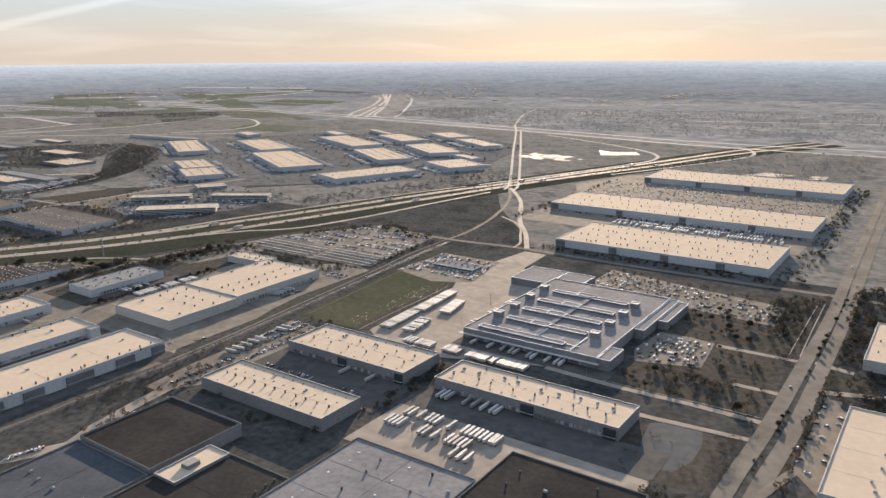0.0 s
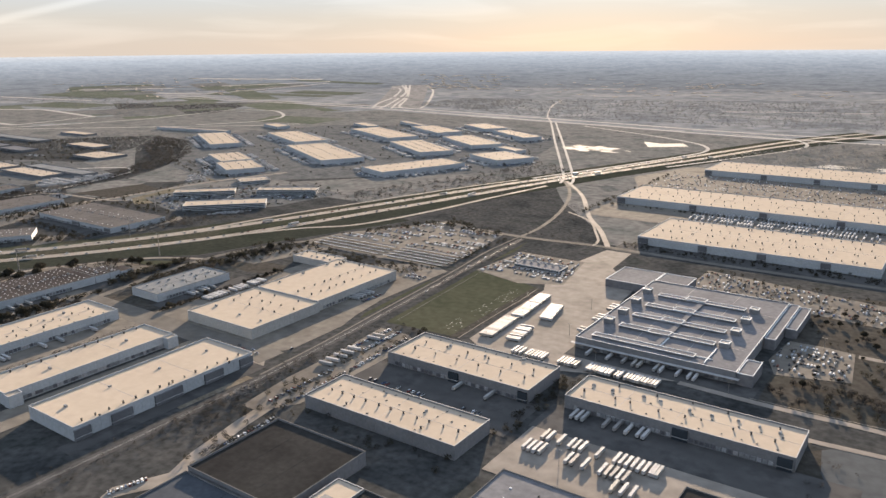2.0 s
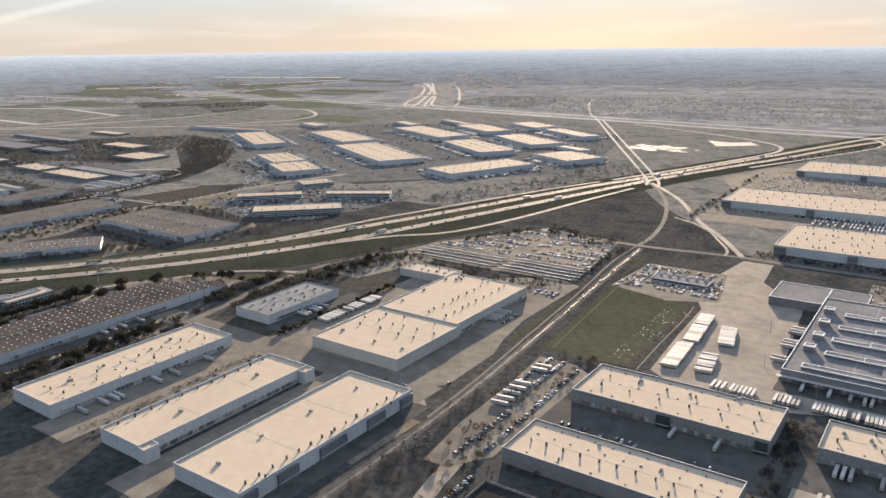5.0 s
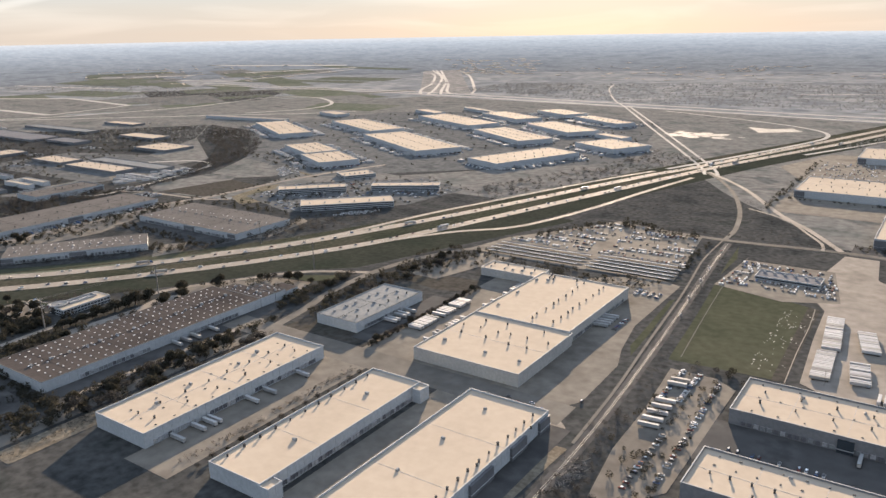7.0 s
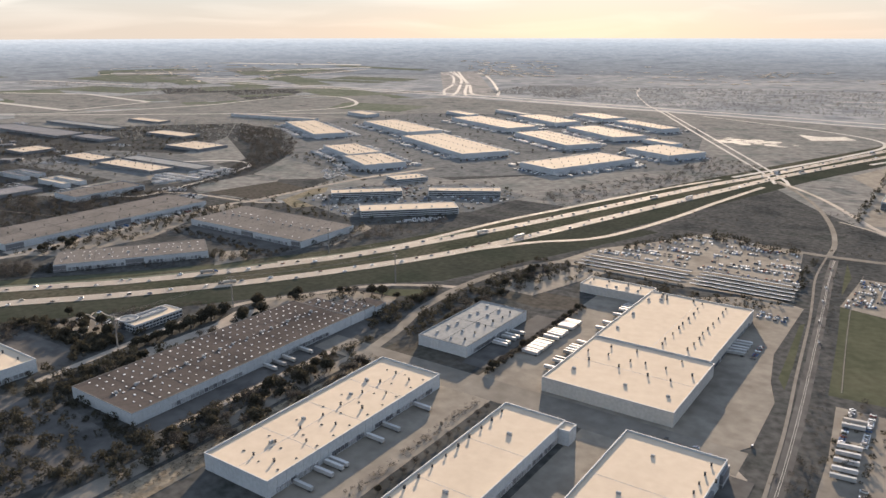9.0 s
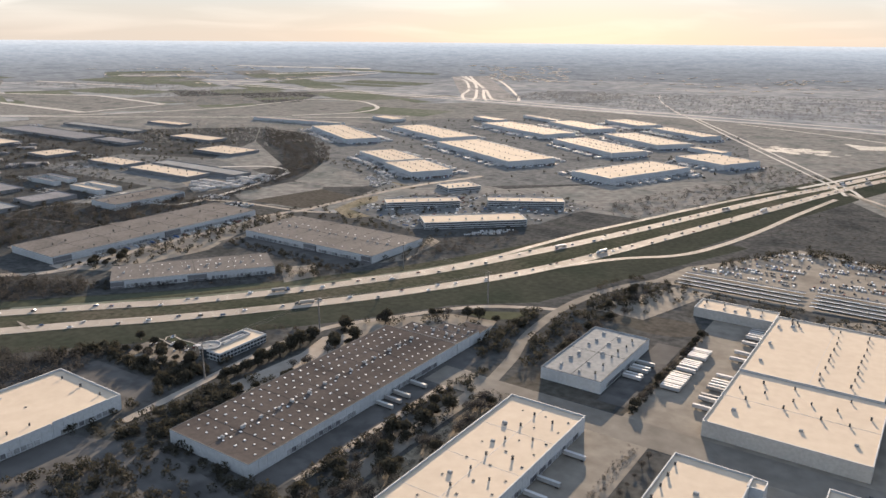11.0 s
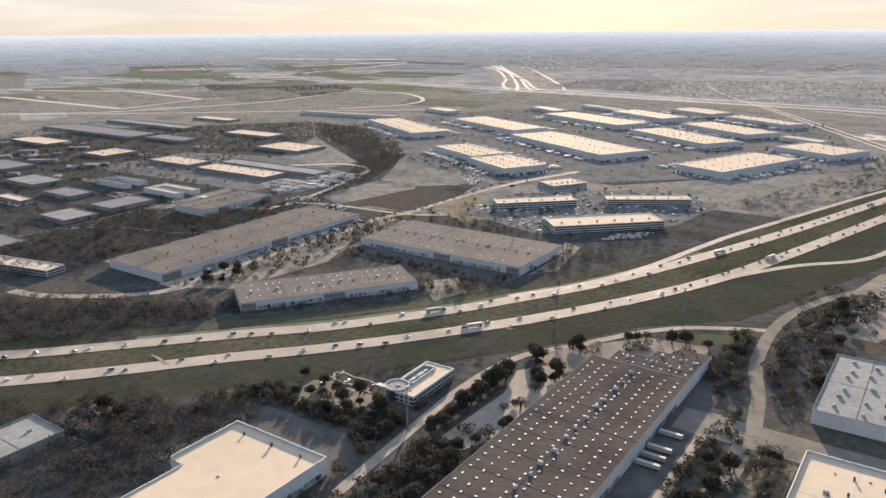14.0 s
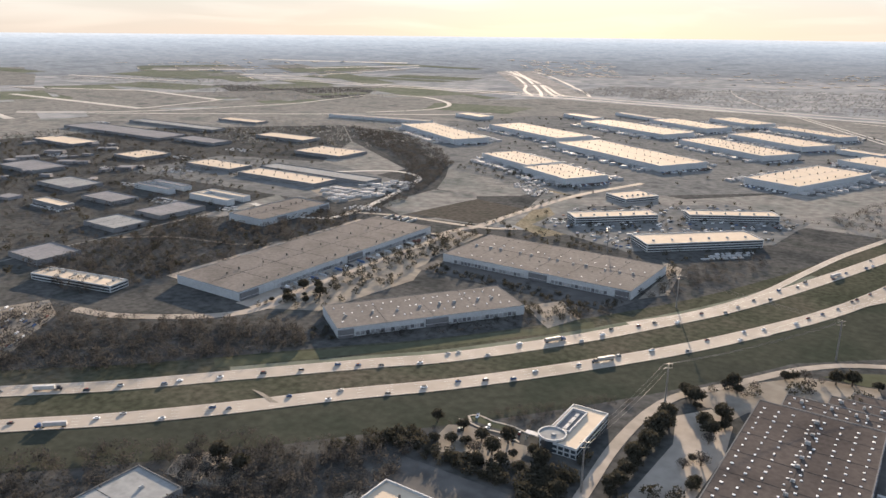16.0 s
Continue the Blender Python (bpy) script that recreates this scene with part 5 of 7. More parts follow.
def sorting_hall():
    """A grey flat-roofed hall with raised roof monitors, cooling boxes and dock doors."""
    x0, y0, x1, y1 = -251, 385, -160, 515
    cx, cy, lx, ly = span(x0, y0, x1, y1)
    root = thing("sorting_hall", pose(cx, cy, 0), "vast flat grey sorting hall with raised roof monitors", "warehouse")
    shell(root, lx, ly, 6.6, GREY_ROOF, GREY_WALL, seams=3, cross=2, coping=RIM)
    for wx0, wy0, wx1, wy1, h in ((-283, 503, -251.4, 540, 5.6), (-251, 515.4, -228, 540, 5.6), (-159.6, 385, -151.5, 406, 6.6), (-159.6, 444, -153.4, 515, 6.2), (-153, 469, -146.6, 514, 5.6)):
        bx, by, wx, wy = span(wx0, wy0, wx1, wy1)
        part("wing", box(bmesh.new(), bx - cx, by - cy, 0, wx, wy, h), GREY_ROOF, root, "lower grey wing")
        bm = bmesh.new()
        for s in (-1, 1):
            box(bm, bx - cx, by - cy + s * (wy / 2 - 0.2), h, wx, 0.4, 0.35)
            box(bm, bx - cx + s * (wx / 2 - 0.2), by - cy, h, 0.4, wy - 0.82, 0.35)
        part("parapet", bm, RIM, root)
    for y, a, b in ((393, -243, -184), (416, -236, -180), (438, -236, -180), (460, -236, -180), (484, -236, -180)):
        mon = part("roof_monitor", box(bmesh.new(), (a + b) / 2 - cx, y - cy, 6.6, b - a, 5.2, 1.25), GREY_ROOF, root, "raised grey roof monitor with a pale rim")
        bm = bmesh.new()
        for s in (-1, 1):
            box(bm, (a + b) / 2 - cx, y - cy + s * 2.6, 7.82, b - a + 0.6, 0.5, 0.3)
            box(bm, (a + b) / 2 - cx + s * (b - a) / 2, y - cy, 7.82, 0.5, 4.7, 0.3)
        part("rim", bm, RIM, mon)
    for y in (415.5, 438.5, 461, 486):
        mid = part("roof_block", box(bmesh.new(), -211.5 - cx, y - cy, 6.6, 12.5, 6.4, 1.6), GREY_ROOF, root, "raised grey roof block with a pale rim")
        bm = bmesh.new()
        for s in (-1, 1):
            box(bm, -211.5 - cx, y - cy + s * 3.2, 8.18, 13.1, 0.5, 0.3)
            box(bm, -211.5 - cx + s * 6.25, y - cy, 8.18, 0.5, 5.9, 0.3)
        part("rim", bm, RIM, mid)
    bm = bmesh.new()
    box(bm, -209 - cx, 395 - cy, 6.6, 68, 0.6, 0.5)
    box(bm, -177.5 - cx, 400 - cy, 6.6, 0.6, 24, 0.6)
    box(bm, -205 - cx, 405 - cy, 6.6, 0.8, 19, 0.6)
    part("roof_rib", bm, RIM, root, "long pale roof rib")
    for y in (404.5, 427, 449, 472):
        part("roof_link", box(bmesh.new(), -207 - cx, y - cy, 6.6, 3.4, 16.5, 1.0), GREY_ROOF, root)
    for x, y in ((-244, 418), (-243, 438), (-244, 462), (-245, 486), (-174.5, 417), (-174.5, 440), (-174.5, 463), (-174.5, 484)):
        bm = bmesh.new()
        box(bm, x - cx, y - cy, 6.6, 5.2, 5.2, 3.0)
        b = part("cooling_box", bm, GREY_WALL, root, "square louvred cooling box")
        bm = bmesh.new()
        for s in (-1, 1):
            box(bm, x - cx, y - cy + s * 2.5, 9.57, 5.6, 0.5, 0.35)
            box(bm, x - cx + s * 2.5, y - cy, 9.57, 0.5, 4.5, 0.35)
        part("rim", bm, RIM, b)
    docks(root, "S", lx, ly, 4, 86, 2.5)
    docks(root, "W", lx, ly, 6, 110, 3.0)
    bm = bmesh.new()
    box(bm, 0, -ly / 2 - 1.2, 3.4, lx + 4, 2.6, 0.3)
    part("dock_canopy", bm, COPING, root)


sorting_hall()


def office(cx, cy, lx, ly, floors, ang, label, group="", roof=WHITE_ROOF, wall=PALE_WALL):
    """A low office block with a window band on every storey."""
    storey = 1.8
    h = floors * storey
    root = thing("office_block", pose(cx, cy, 0, 0, 0, ang), label, "office building", group)
    shell(root, lx, ly, h, roof, wall, seams=0, cross=0)
    for f in range(floors):
        for side in "SENW":
            (_, _), _, length = side_frame(side, lx, ly)
            bm = box(bmesh.new(), length / 2, 0, f * storey + 0.6, length - 1.2, 0.1, 0.95)
            ob = part("window_band", bm, GLASS, root, "dark window band")
            ob.matrix_basis = on_wall(side, lx, ly, 0)
    for i in range(6):
        a = -0.4 + 0.16 * i
        on_roof(root, "rooftop_unit", a * lx if lx > ly else 0.15 * lx, a * ly if ly > lx else 0.15 * ly, h)
    return root


CAMPUS = "low white-roofed office block with dark window bands"
office(-824, 572, 19, 70, 3, -46, CAMPUS, "campus offices")
office(-746, 632, 18, 72, 3, -58, CAMPUS, "campus offices")
office(-746, 538, 27, 88, 3, -46, CAMPUS + " above a car park", "campus offices")
office(-842, 663, 28, 38, 2, -30, "small white-roofed office block", "campus offices")
office(-345, 520, 40, 16, 1, 0, "low grey-roofed office in a car park", roof=GREY_ROOF)
office(-1020, 232, 62, 14, 2, 12, "white office block with two window bands", wall=PALE_WALL)


def drum_office():
    """A white two-storey office with a round drum at its end and a walled plant court on the roof."""
    root = thing("drum_office", pose(-702.5, 238.5, 0, 0, 0, 2), "white two-storey office with a round glazed drum end", "office building")
    lx, ly, h = 14.5, 31.5, 4.1
    shell(root, lx, ly, h, WHITE_ROOF, PALE_WALL, panel=100, rise=0.3, seams=0, cross=0)
    for f in range(2):
        for side in "SENW":
            (_, _), _, length = side_frame(side, lx, ly)
            n = int(length / 2.2)
            for i in range(n):
                ob = part("window", box(bmesh.new(), 0, 0, 0.4 + f * 1.85, 1.8, 0.12, 1.2), GLASS, root, "dark window pane")
                ob.matrix_basis = on_wall(side, lx, ly, (i + 0.5) * length / n)
    drum = part("drum", tube(bmesh.new(), (-4.2, -11.3, 0), (-4.2, -11.3, h + 0.7), 5.0, 5.0, 36), GLASS, root, "round glazed drum")
    bm = bmesh.new()
    for k in range(36):
        a = 2 * math.pi * k / 36
        box(bm, -4.2 + 5.0 * math.cos(a), -11.3 + 5.0 * math.sin(a), h + 0.4, 0.5, 0.92, 0.75, math.degrees(a))
    part("drum_rim", bm, COPING, drum, "white round parapet")
    part("drum_roof", tube(bmesh.new(), (-4.2, -11.3, h + 0.7), (-4.2, -11.3, h + 0.76), 4.7, 4.7, 36), PALE_GREY_ROOF, drum, "pale grey round roof")
    part("drum_unit", box(bmesh.new(), -3.4, -11.6, h + 0.76, 1.6, 1.1, 0.5, bevel=0.08), HVAC, drum)
    court = part("roof_court", box(bmesh.new(), -2.6, 2.2, h, 6.0, 17.6, 0.06), GREY_ROOF, root, "grey walled plant court on the roof")
    bm = bmesh.new()
    for s in (-1, 1):
        box(bm, -2.6 + s * 3.0, 2.2, h, 0.4, 18.0, 1.1)
        box(bm, -2.6, 2.2 + s * 8.8, h, 5.6, 0.4, 1.1)
    part("court_wall", bm, COPING, court, "white court wall")
    for y, sy in ((-2.5, 4.5), (3.0, 5.0), (7.6, 2.6)):
        part("plant_duct", box(bmesh.new(), -2.3, y, h + 0.06, 1.5, sy, 0.55, bevel=0.08), HVAC, court)
    part("porch", box(bmesh.new(), -11.5, -11.5, 2.6, 6.5, 2.6, 0.35), COPING, root, "flat white entrance canopy")
    for y in (-12.4, -10.6):
        part("porch_post", tube(bmesh.new(), (-14.2, y, 0), (-14.2, y, 2.6), 0.14, 0.14, 8), COPING, root)


drum_office()

# carports
CARPORTS = [(-552, -477, y) for y in (478.5, 486.5, 494.5, 502.5)] + [(-471, -410, y) for y in (478.5, 486, 493.5, 501, 508.5)]
for a, b, y in CARPORTS:
    root = thing("carport", pose((a + b) / 2, y, 0), "long carport, roof painted dark as the shadow below", "carport", "carports")
    bm = box(bmesh.new(), 0, 0, 1.5, b - a, 3.4, 0.14)
    roof = part("roof", bm, CARPORT_SHADE, root)
    part("roof_edge", box(bmesh.new(), 0, -1.95, 1.42, b - a, 0.5, 0.24), RIM, roof, "pale metal roof edge")
    for k in range(int((b - a) / 9) + 1):
        part("post", tube(bmesh.new(), (-(b - a) / 2 + 1 + 9 * k, 0, 0), (-(b - a) / 2 + 1 + 9 * k, 0, 1.5), 0.12, 0.12, 6), POLE, root)


# ---- vehicles ----
def make_trailer():
    root = thing("semi_trailer", Matrix.Identity(4), "white box semi-trailer parked on its legs", "trailer", "parked semi-trailers")
    part("body", box(bmesh.new(), 0, 0, 0.66, 1.42, 8.9, 1.6, bevel=0.05), TRAILER, root)
    bm = bmesh.new()
    for x in (-0.35, 0.35):
        box(bm, x, 0, 0.5, 0.1, 8.4, 0.16)
    part("chassis", bm, CHASSIS, root)
    for y in (-3.6, -2.9):
        part("axle", tube(bmesh.new(), (-0.7, y, 0.28), (0.7, y, 0.28), 0.28, 0.28, 10), RUBBER, root)
    part("landing_leg", box(bmesh.new(), 0, 2.9, 0, 1.0, 0.12, 0.55), CHASSIS, root)
    return root


def make_car(tall):
    name = "van" if tall else "car"
    root = thing(name, Matrix.Identity(4), "tall van with tinted windows" if tall else "small passenger car with tinted windows", name, "cars")
    ln, w, h = (2.9, 1.08, 0.62) if tall else (2.55, 1.0, 0.44)
    part("body", box(bmesh.new(), 0, 0, 0.14, w, ln, h, bevel=0.08), CAR, root)
    bm = bmesh.new()
    box(bm, 0, -0.1, 0.14 + h, w * 0.88, ln * (0.75 if tall else 0.55), 0.34 if not tall else 0.4)
    for v in bm.verts:
        if v.co.z > 0.2 + h:
            v.co.x *= 0.82
            v.co.y = (v.co.y + 0.1) * 0.72 - 0.1
    cabin = part("cabin", bm, GLASS, root, "tinted windows under a painted roof")
    cabin.data.materials.append(CAR)
    for f in cabin.data.polygons:
        f.material_index = 1 if f.normal.z > 0.9 else 0
    wheel = None
    for x in (-w / 2 + 0.06, w / 2 - 0.06):
        for y in (-ln * 0.3, ln * 0.3):
            if wheel is None:
                wheel = mesh_of("wheel", tube(bmesh.new(), (-0.08, 0, 0), (0.08, 0, 0), 0.19, 0.19, 8), RUBBER)
            ob = part("wheel", wheel, None, root)
            ob.location = (x, y, 0.19)
    return root


def make_lorry():
    root = thing("articulated_lorry", Matrix.Identity(4), "articulated lorry driving on the motorway", "lorry", "lorries on the motorway")
    part("trailer_box", box(bmesh.new(), 0, -1.6, 0.66, 1.42, 8.6, 1.6, bevel=0.05), TRAILER, root)
    cab = bmesh.new()
    box(cab, 0, 4.1, 0.4, 1.3, 1.4, 1.5, bevel=0.1)
    box(cab, 0, 5.2, 0.4, 1.1, 1.0, 0.75, bevel=0.1)
    part("cab", cab, CAR, root)
    part("windscreen", box(bmesh.new(), 0, 4.83, 1.2, 1.1, 0.06, 0.5), GLASS, root)
    part("chassis", box(bmesh.new(), 0, 0.6, 0.42, 0.8, 9.6, 0.2), CHASSIS, root)
    for x in (-0.56, 0.56):
        for y in (-5.2, -4.4, 2.6, 3.4, 5.2):
            part("wheel", tube(bmesh.new(), (x - 0.13, y, 0.28), (x + 0.13, y, 0.28), 0.28, 0.28, 10), RUBBER, root)
    return root


rng = random.Random(11)
TRAILER_0, CAR_0, VAN_0, LORRY_0 = make_trailer(), make_car(False), make_car(True), make_lorry()
used = set()


def put(first, m, key):
    """The first one is moved, the rest are copies of it."""
    if key not in used:
        used.add(key)
        first.matrix_world = m
        return first
    return copy_thing(first, m)


def trailers(x0, y0, x1, y1, n, turn=0.0, gap=0.0):
    for i in range(n):
        if rng.random() < gap:
            continue
        f = i / max(1, n - 1)
        put(TRAILER_0, pose(x0 + (x1 - x0) * f, y0 + (y1 - y0) * f + rng.uniform(-0.25, 0.25), 0.09, 0, 0, turn + rng.uniform(-0.8, 0.8)), "trailer")


# lorry yard
trailers(-216, 281, -160, 279, 22, 0, 0.25)
trailers(-219, 269, -170, 268, 20, 0, 0.28)
trailers(-178, 259, -166, 259, 4, 0, 0.2)
trailers(-164.3, 279.5, -164.3, 279.5, 1)
# docks of the yard block
trailers(-214, 306.6, -176, 306.6, 15, 0, 0.65)
trailers(-300, 300.6, -252, 300.6, 16, 0, 0.75)
trailers(-355, 284, -356, 309, 5, 97, 0.2)
trailers(-357, 328, -357, 333, 2, 97)
# sorting yard
trailers(-277, 360, -272, 360, 3, 0)
trailers(-268, 360, -258, 360, 6, 0)
trailers(-248, 361, -238, 361, 6, 0)
trailers(-231, 361, -193, 361, 22, 0, 0.08)
trailers(-246, 380, -170, 380, 26, 0, 0.72)
trailers(-304, 410, -308, 456, 26, 96, 0.06)
trailers(-286, 415, -291, 441, 15, 96, 0.06)
trailers(-303, 370, -305, 404, 19, 97, 0.1)
trailers(-286, 373, -289, 396, 13, 97, 0.1)
trailers(-256.5, 395, -256.5, 500, 24, 90, 0.65)
# west court of the double warehouse
trailers(-503.5, 320, -503.5, 374, 26, 90, 0.12)
trailers(-485.5, 300, -485.5, 420, 40, 90, 0.62)
# beside the drive
place_cars_later = [(-340 + 0.4 * i, 143 + 1.6 * i, 60) for i in range(10)]
# long courts
trailers(-514.5, 166, -514.5, 250, 32, 90, 0.82)
trailers(-599.5, 195, -599.5, 285, 30, 90, 0.86)
trailers(-522, 318, -522, 340, 8, 90, 0.5)
# between the very long warehouses
LONG_PARK = [(-300 + 3.1 * i, y, 0) for y, n in ((753, 56), (766, 54), (784, 50)) for i in range(n) if rng.random() < 0.7]



def cars_in(poly, n, turn, seed, snap=(1.5, 5.2)):
    """Cars standing in bays inside a polygon."""
    r = random.Random(seed)
    xs, ys = [p[0] for p in poly], [p[1] for p in poly]
    out, tries = [], 0
    taken = set()
    while len(out) < n and tries < n * 60:
        tries += 1
        i, j = r.randrange(int((max(xs) - min(xs)) / snap[0]) + 1), r.randrange(int((max(ys) - min(ys)) / snap[1]) + 1)
        x, y = min(xs) + i * snap[0], min(ys) + j * snap[1]
        if (i, j) in taken or not inside(poly, x, y):
            continue
        taken.add((i, j))
        out.append((x, y, turn + r.choice((0, 180)) + r.uniform(-2, 2)))
    return out


def inside(poly, x, y):
    hit = False
    for (ax, ay), (bx, by) in zip(poly, poly[1:] + poly[:1]):
        if (ay > y) != (by > y) and x < (bx - ax) * (y - ay) / (by - ay) + ax:
            hit = not hit
    return hit


def place_cars(spots, z=0.09):
    for x, y, turn in spots:
        if rng.random() < 0.22:
            put(VAN_0, pose(x, y, z, 0, 0, turn), "van")
        else:
            put(CAR_0, pose(x, y, z, 0, 0, turn), "car")


# parked cars near the path
place_cars(place_cars_later)
place_cars([(x, 312 + 1.7 * i, 97) for x in (-359.5, -351.5) for i in range(21) if (i * 7 + int(x)) % 9])
place_cars([(-338 - 0.03 * (y - 245), y, 95) for y in range(246, 340, 3) if y % 5])
place_cars([(-347.5, y, 95) for y in range(236, 282, 4)])
trailers(-417, 378, -417, 394, 5, 97, 0.1)
place_cars([(-408.5, 378 + 2.2 * i, 97) for i in range(9) if i != 4])
place_cars([(-420 + 4.5 * (i % 4), 440 + 2.0 * (i // 4), 80) for i in range(22) if i % 5 != 1])
place_cars([(-331.5 - 0.05 * (y - 193) * 0.4, y, 70) for y in range(194, 226, 2)])
place_cars([(-326 + 2.3 * i, 272.6, 0) for i in range(34) if i % 7 not in (2, 5, 6)])
place_cars([(-418 + 2.0 * i, 274 if i % 2 else 276.5, 90) for i in range(0, 10, 3)])
place_cars(cars_in([(-43, 335), (-33, 325), (-33, 398), (-43, 412)], 14, 90, 5, (4.5, 1.7)))
place_cars(cars_in([(-740, 214), (-718, 210), (-718, 232), (-740, 232)], 10, 20, 6, (4.0, 2.2)))

for x, y in ((-322, 283.5), (-318.5, 283.4), (-313, 283.6), (-310.5, 283.5), (-303, 283.4), (-296, 283.5), (-293.5, 283.4), (-290, 283.6), (-287.5, 283.5), (-262, 282.5), (-256, 282.4), (-253, 282.5)):
    put(VAN_0, pose(x, y, 0.16, 0, 0, 180), "van")

# traffic
for line, way, n, sd in ((UPPER, 0, 90, 5), (LOWER, 180, 88, 6)):
    r = random.Random(sd)
    fine = spline(line, 3.0)
    side = across(fine)
    for k in range(n):
        i = int((k + r.uniform(0.1, 0.9)) / n * (len(fine) * 0.72)) + 2
        d = fine[i + 1] - fine[i - 1]
        turn = math.degrees(math.atan2(-d.x, d.y)) + way
        p = fine[i] + side[i] * r.choice((-3.4, -1.1, 1.1, 3.4))
        m = pose(p.x, p.y, 0.23, 0, 0, turn)
        if k % 16 == 7:
            put(LORRY_0, m, "lorry")
        else:
            put(*((VAN_0, m, "van") if r.random() < 0.25 else (CAR_0, m, "car")))
for x, y, t in ((-60, 330, 0), (-46, 352, 180), (-62, 420, 2), (-45, 500, 178), (-64, 590, 0), (-48, 604, 180), (-67, 700, 0), (-74, 860, 0), (-60, 900, 180), (-388, 290, -4), (-385, 420, 6), (-390, 452, 186), (-394, 490, 6), (-397, 520, 186), (-401, 566, 5)):
    put(CAR_0, pose(x, y, 0.21, 0, 0, t), "car")


def soup(name, centres, sizes, per, leaf, mat, label, category, flat=0.75, seed=3, z0=0.0):
    """One mesh of many small loose leaves, in clumps round the centres."""
    g = np.random.default_rng(seed)
    c = np.repeat(np.array(centres, float), per, axis=0)
    s = np.repeat(np.array(sizes, float), per)
    v = g.normal(size=(len(c), 3))
    v /= np.linalg.norm(v, axis=1, keepdims=True)
    v *= g.uniform(0.35, 1.0, (len(c), 1)) ** 0.6
    mid = np.column_stack([c[:, 0] + v[:, 0] * s, c[:, 1] + v[:, 1] * s, z0 + s * (0.95 + v[:, 2] * flat)])
    mid[:, 2] = np.maximum(mid[:, 2], z0 + 0.1)
    tri = mid[:, None, :] + g.normal(size=(len(c), 3, 3)) * (leaf * s)[:, None, None]
    tri[:, :, 2] = np.maximum(tri[:, :, 2], z0 + 0.05)
    me = bpy.data.meshes.new(name)
    n = len(tri)
    me.vertices.add(3 * n)
    me.vertices.foreach_set("co", tri.reshape(-1))
    me.loops.add(3 * n)
    me.loops.foreach_set("vertex_index", np.arange(3 * n, dtype=np.int32))
    me.polygons.add(n)
    me.polygons.foreach_set("loop_start", np.arange(0, 3 * n, 3, dtype=np.int32))
    me.update(calc_edges=True)
    me.materials.append(mat)
    return me


# ---- trees ----
def make_tree(kind, seed):
    """A trunk with limbs and a crown of loose leaf clumps."""
    g = random.Random(seed)
    oak = kind == "oak"
    root = thing("tree", Matrix.Identity(4), "dark evergreen oak tree" if oak else "bare brown winter tree", "tree", "evergreen oaks" if oak else "bare trees")
    bm = bmesh.new()
    tube(bm, (0, 0, 0), (0.1, 0, 1.6), 0.26, 0.18, 7)
    tops = []
    for k in range(6 if oak else 8):
        a = 2 * math.pi * k / (6 if oak else 8) + g.uniform(-0.3, 0.3)
        reach, up = g.uniform(0.9, 1.7), g.uniform(2.4, 3.6)
        tube(bm, (0.08, 0, g.uniform(1.1, 1.6)), (reach * math.cos(a), reach * math.sin(a), up), 0.11, 0.04, 5)
        tops.append((reach * math.cos(a), reach * math.sin(a), up))
    part("trunk", bm, BARK, root)
    centres = [(t[0] * 0.9, t[1] * 0.9) for t in tops]
    me = soup("crown", [(*c, 0) for c in centres] + [(0, 0, 0)] * 3, [1.25] * len(centres) + [1.7] * 3, 120 if oak else 70, 0.155 if oak else 0.09, OAK if oak else BARE, "", "", seed=seed)
    co = np.empty(len(me.vertices) * 3)
    me.vertices.foreach_get("co", co)
    co = co.reshape(-1, 3)
    co[:, 2] = co[:, 2] * 0.95 + 1.1
    me.vertices.foreach_set("co", co.reshape(-1))
    part("crown", me, None, root, "dense dark green crown" if oak else "bare twiggy crown")
    return root


def scatter(poly, n, seed):
    g = random.Random(seed)
    xs, ys = [p[0] for p in poly], [p[1] for p in poly]
    out = []
    while len(out) < n:
        x, y = g.uniform(min(xs), max(xs)), g.uniform(min(ys), max(ys))
        if inside(poly, x, y):
            out.append((x, y))
    return out


OAKS, BARES = [make_tree("oak", 21), make_tree("oak", 22)], [make_tree("bare", 23), make_tree("bare", 24)]
tr = random.Random(5)
planted, more = [], {"oak": [], "bare": []}


def plant(spots, oak_share, lo=0.85, hi=1.4):
    for x, y in spots:
        kind = "oak" if tr.random() < oak_share else "bare"
        k = tr.randrange(2)
        s = tr.uniform(lo, hi)
        planted.append(kind)
        if len(planted) > 292:
            more[kind].append((x, y, s))
            continue
        put((OAKS if kind == "oak" else BARES)[k], pose(x, y, 0.0, 0, 0, tr.uniform(0, 360)) @ Matrix.Diagonal((s, s, s * tr.uniform(0.85, 1.15), 1)), kind + str(k))


plant(scatter(rect(-584, 160, -574, 262), 34, 1), 0.7)
plant(scatter(rect(-572, 160, -560, 262), 26, 2), 0.35)
plant(scatter([(-664, 180), (-655, 180), (-655, 290), (-664, 290)], 22, 3), 0.7)
plant([(-751, 218), (-737, 207), (-739, 218), (-729, 215), (-720, 219), (-721, 209), (-708, 206), (-699, 209), (-708, 216), (-715, 205), (-697, 199), (-692, 207), (-743, 204), (-732, 209), (-726, 205), (-714, 212), (-703, 212), (-690, 200), (-702, 202), (-722, 200)], 0.75, 0.9, 1.3)
plant([(-677 + 0.8 * (-1) ** i, 209 + 3.6 * i) for i in range(18)], 1.0, 1.2, 1.7)
plant([(-676, 294), (-671, 287), (-673, 291), (-679, 297), (-666, 313), (-661, 311), (-664, 316), (-647, 336), (-640, 342), (-644, 340), (-628, 344), (-622, 347), (-612, 349)], 0.9, 1.0, 1.5)
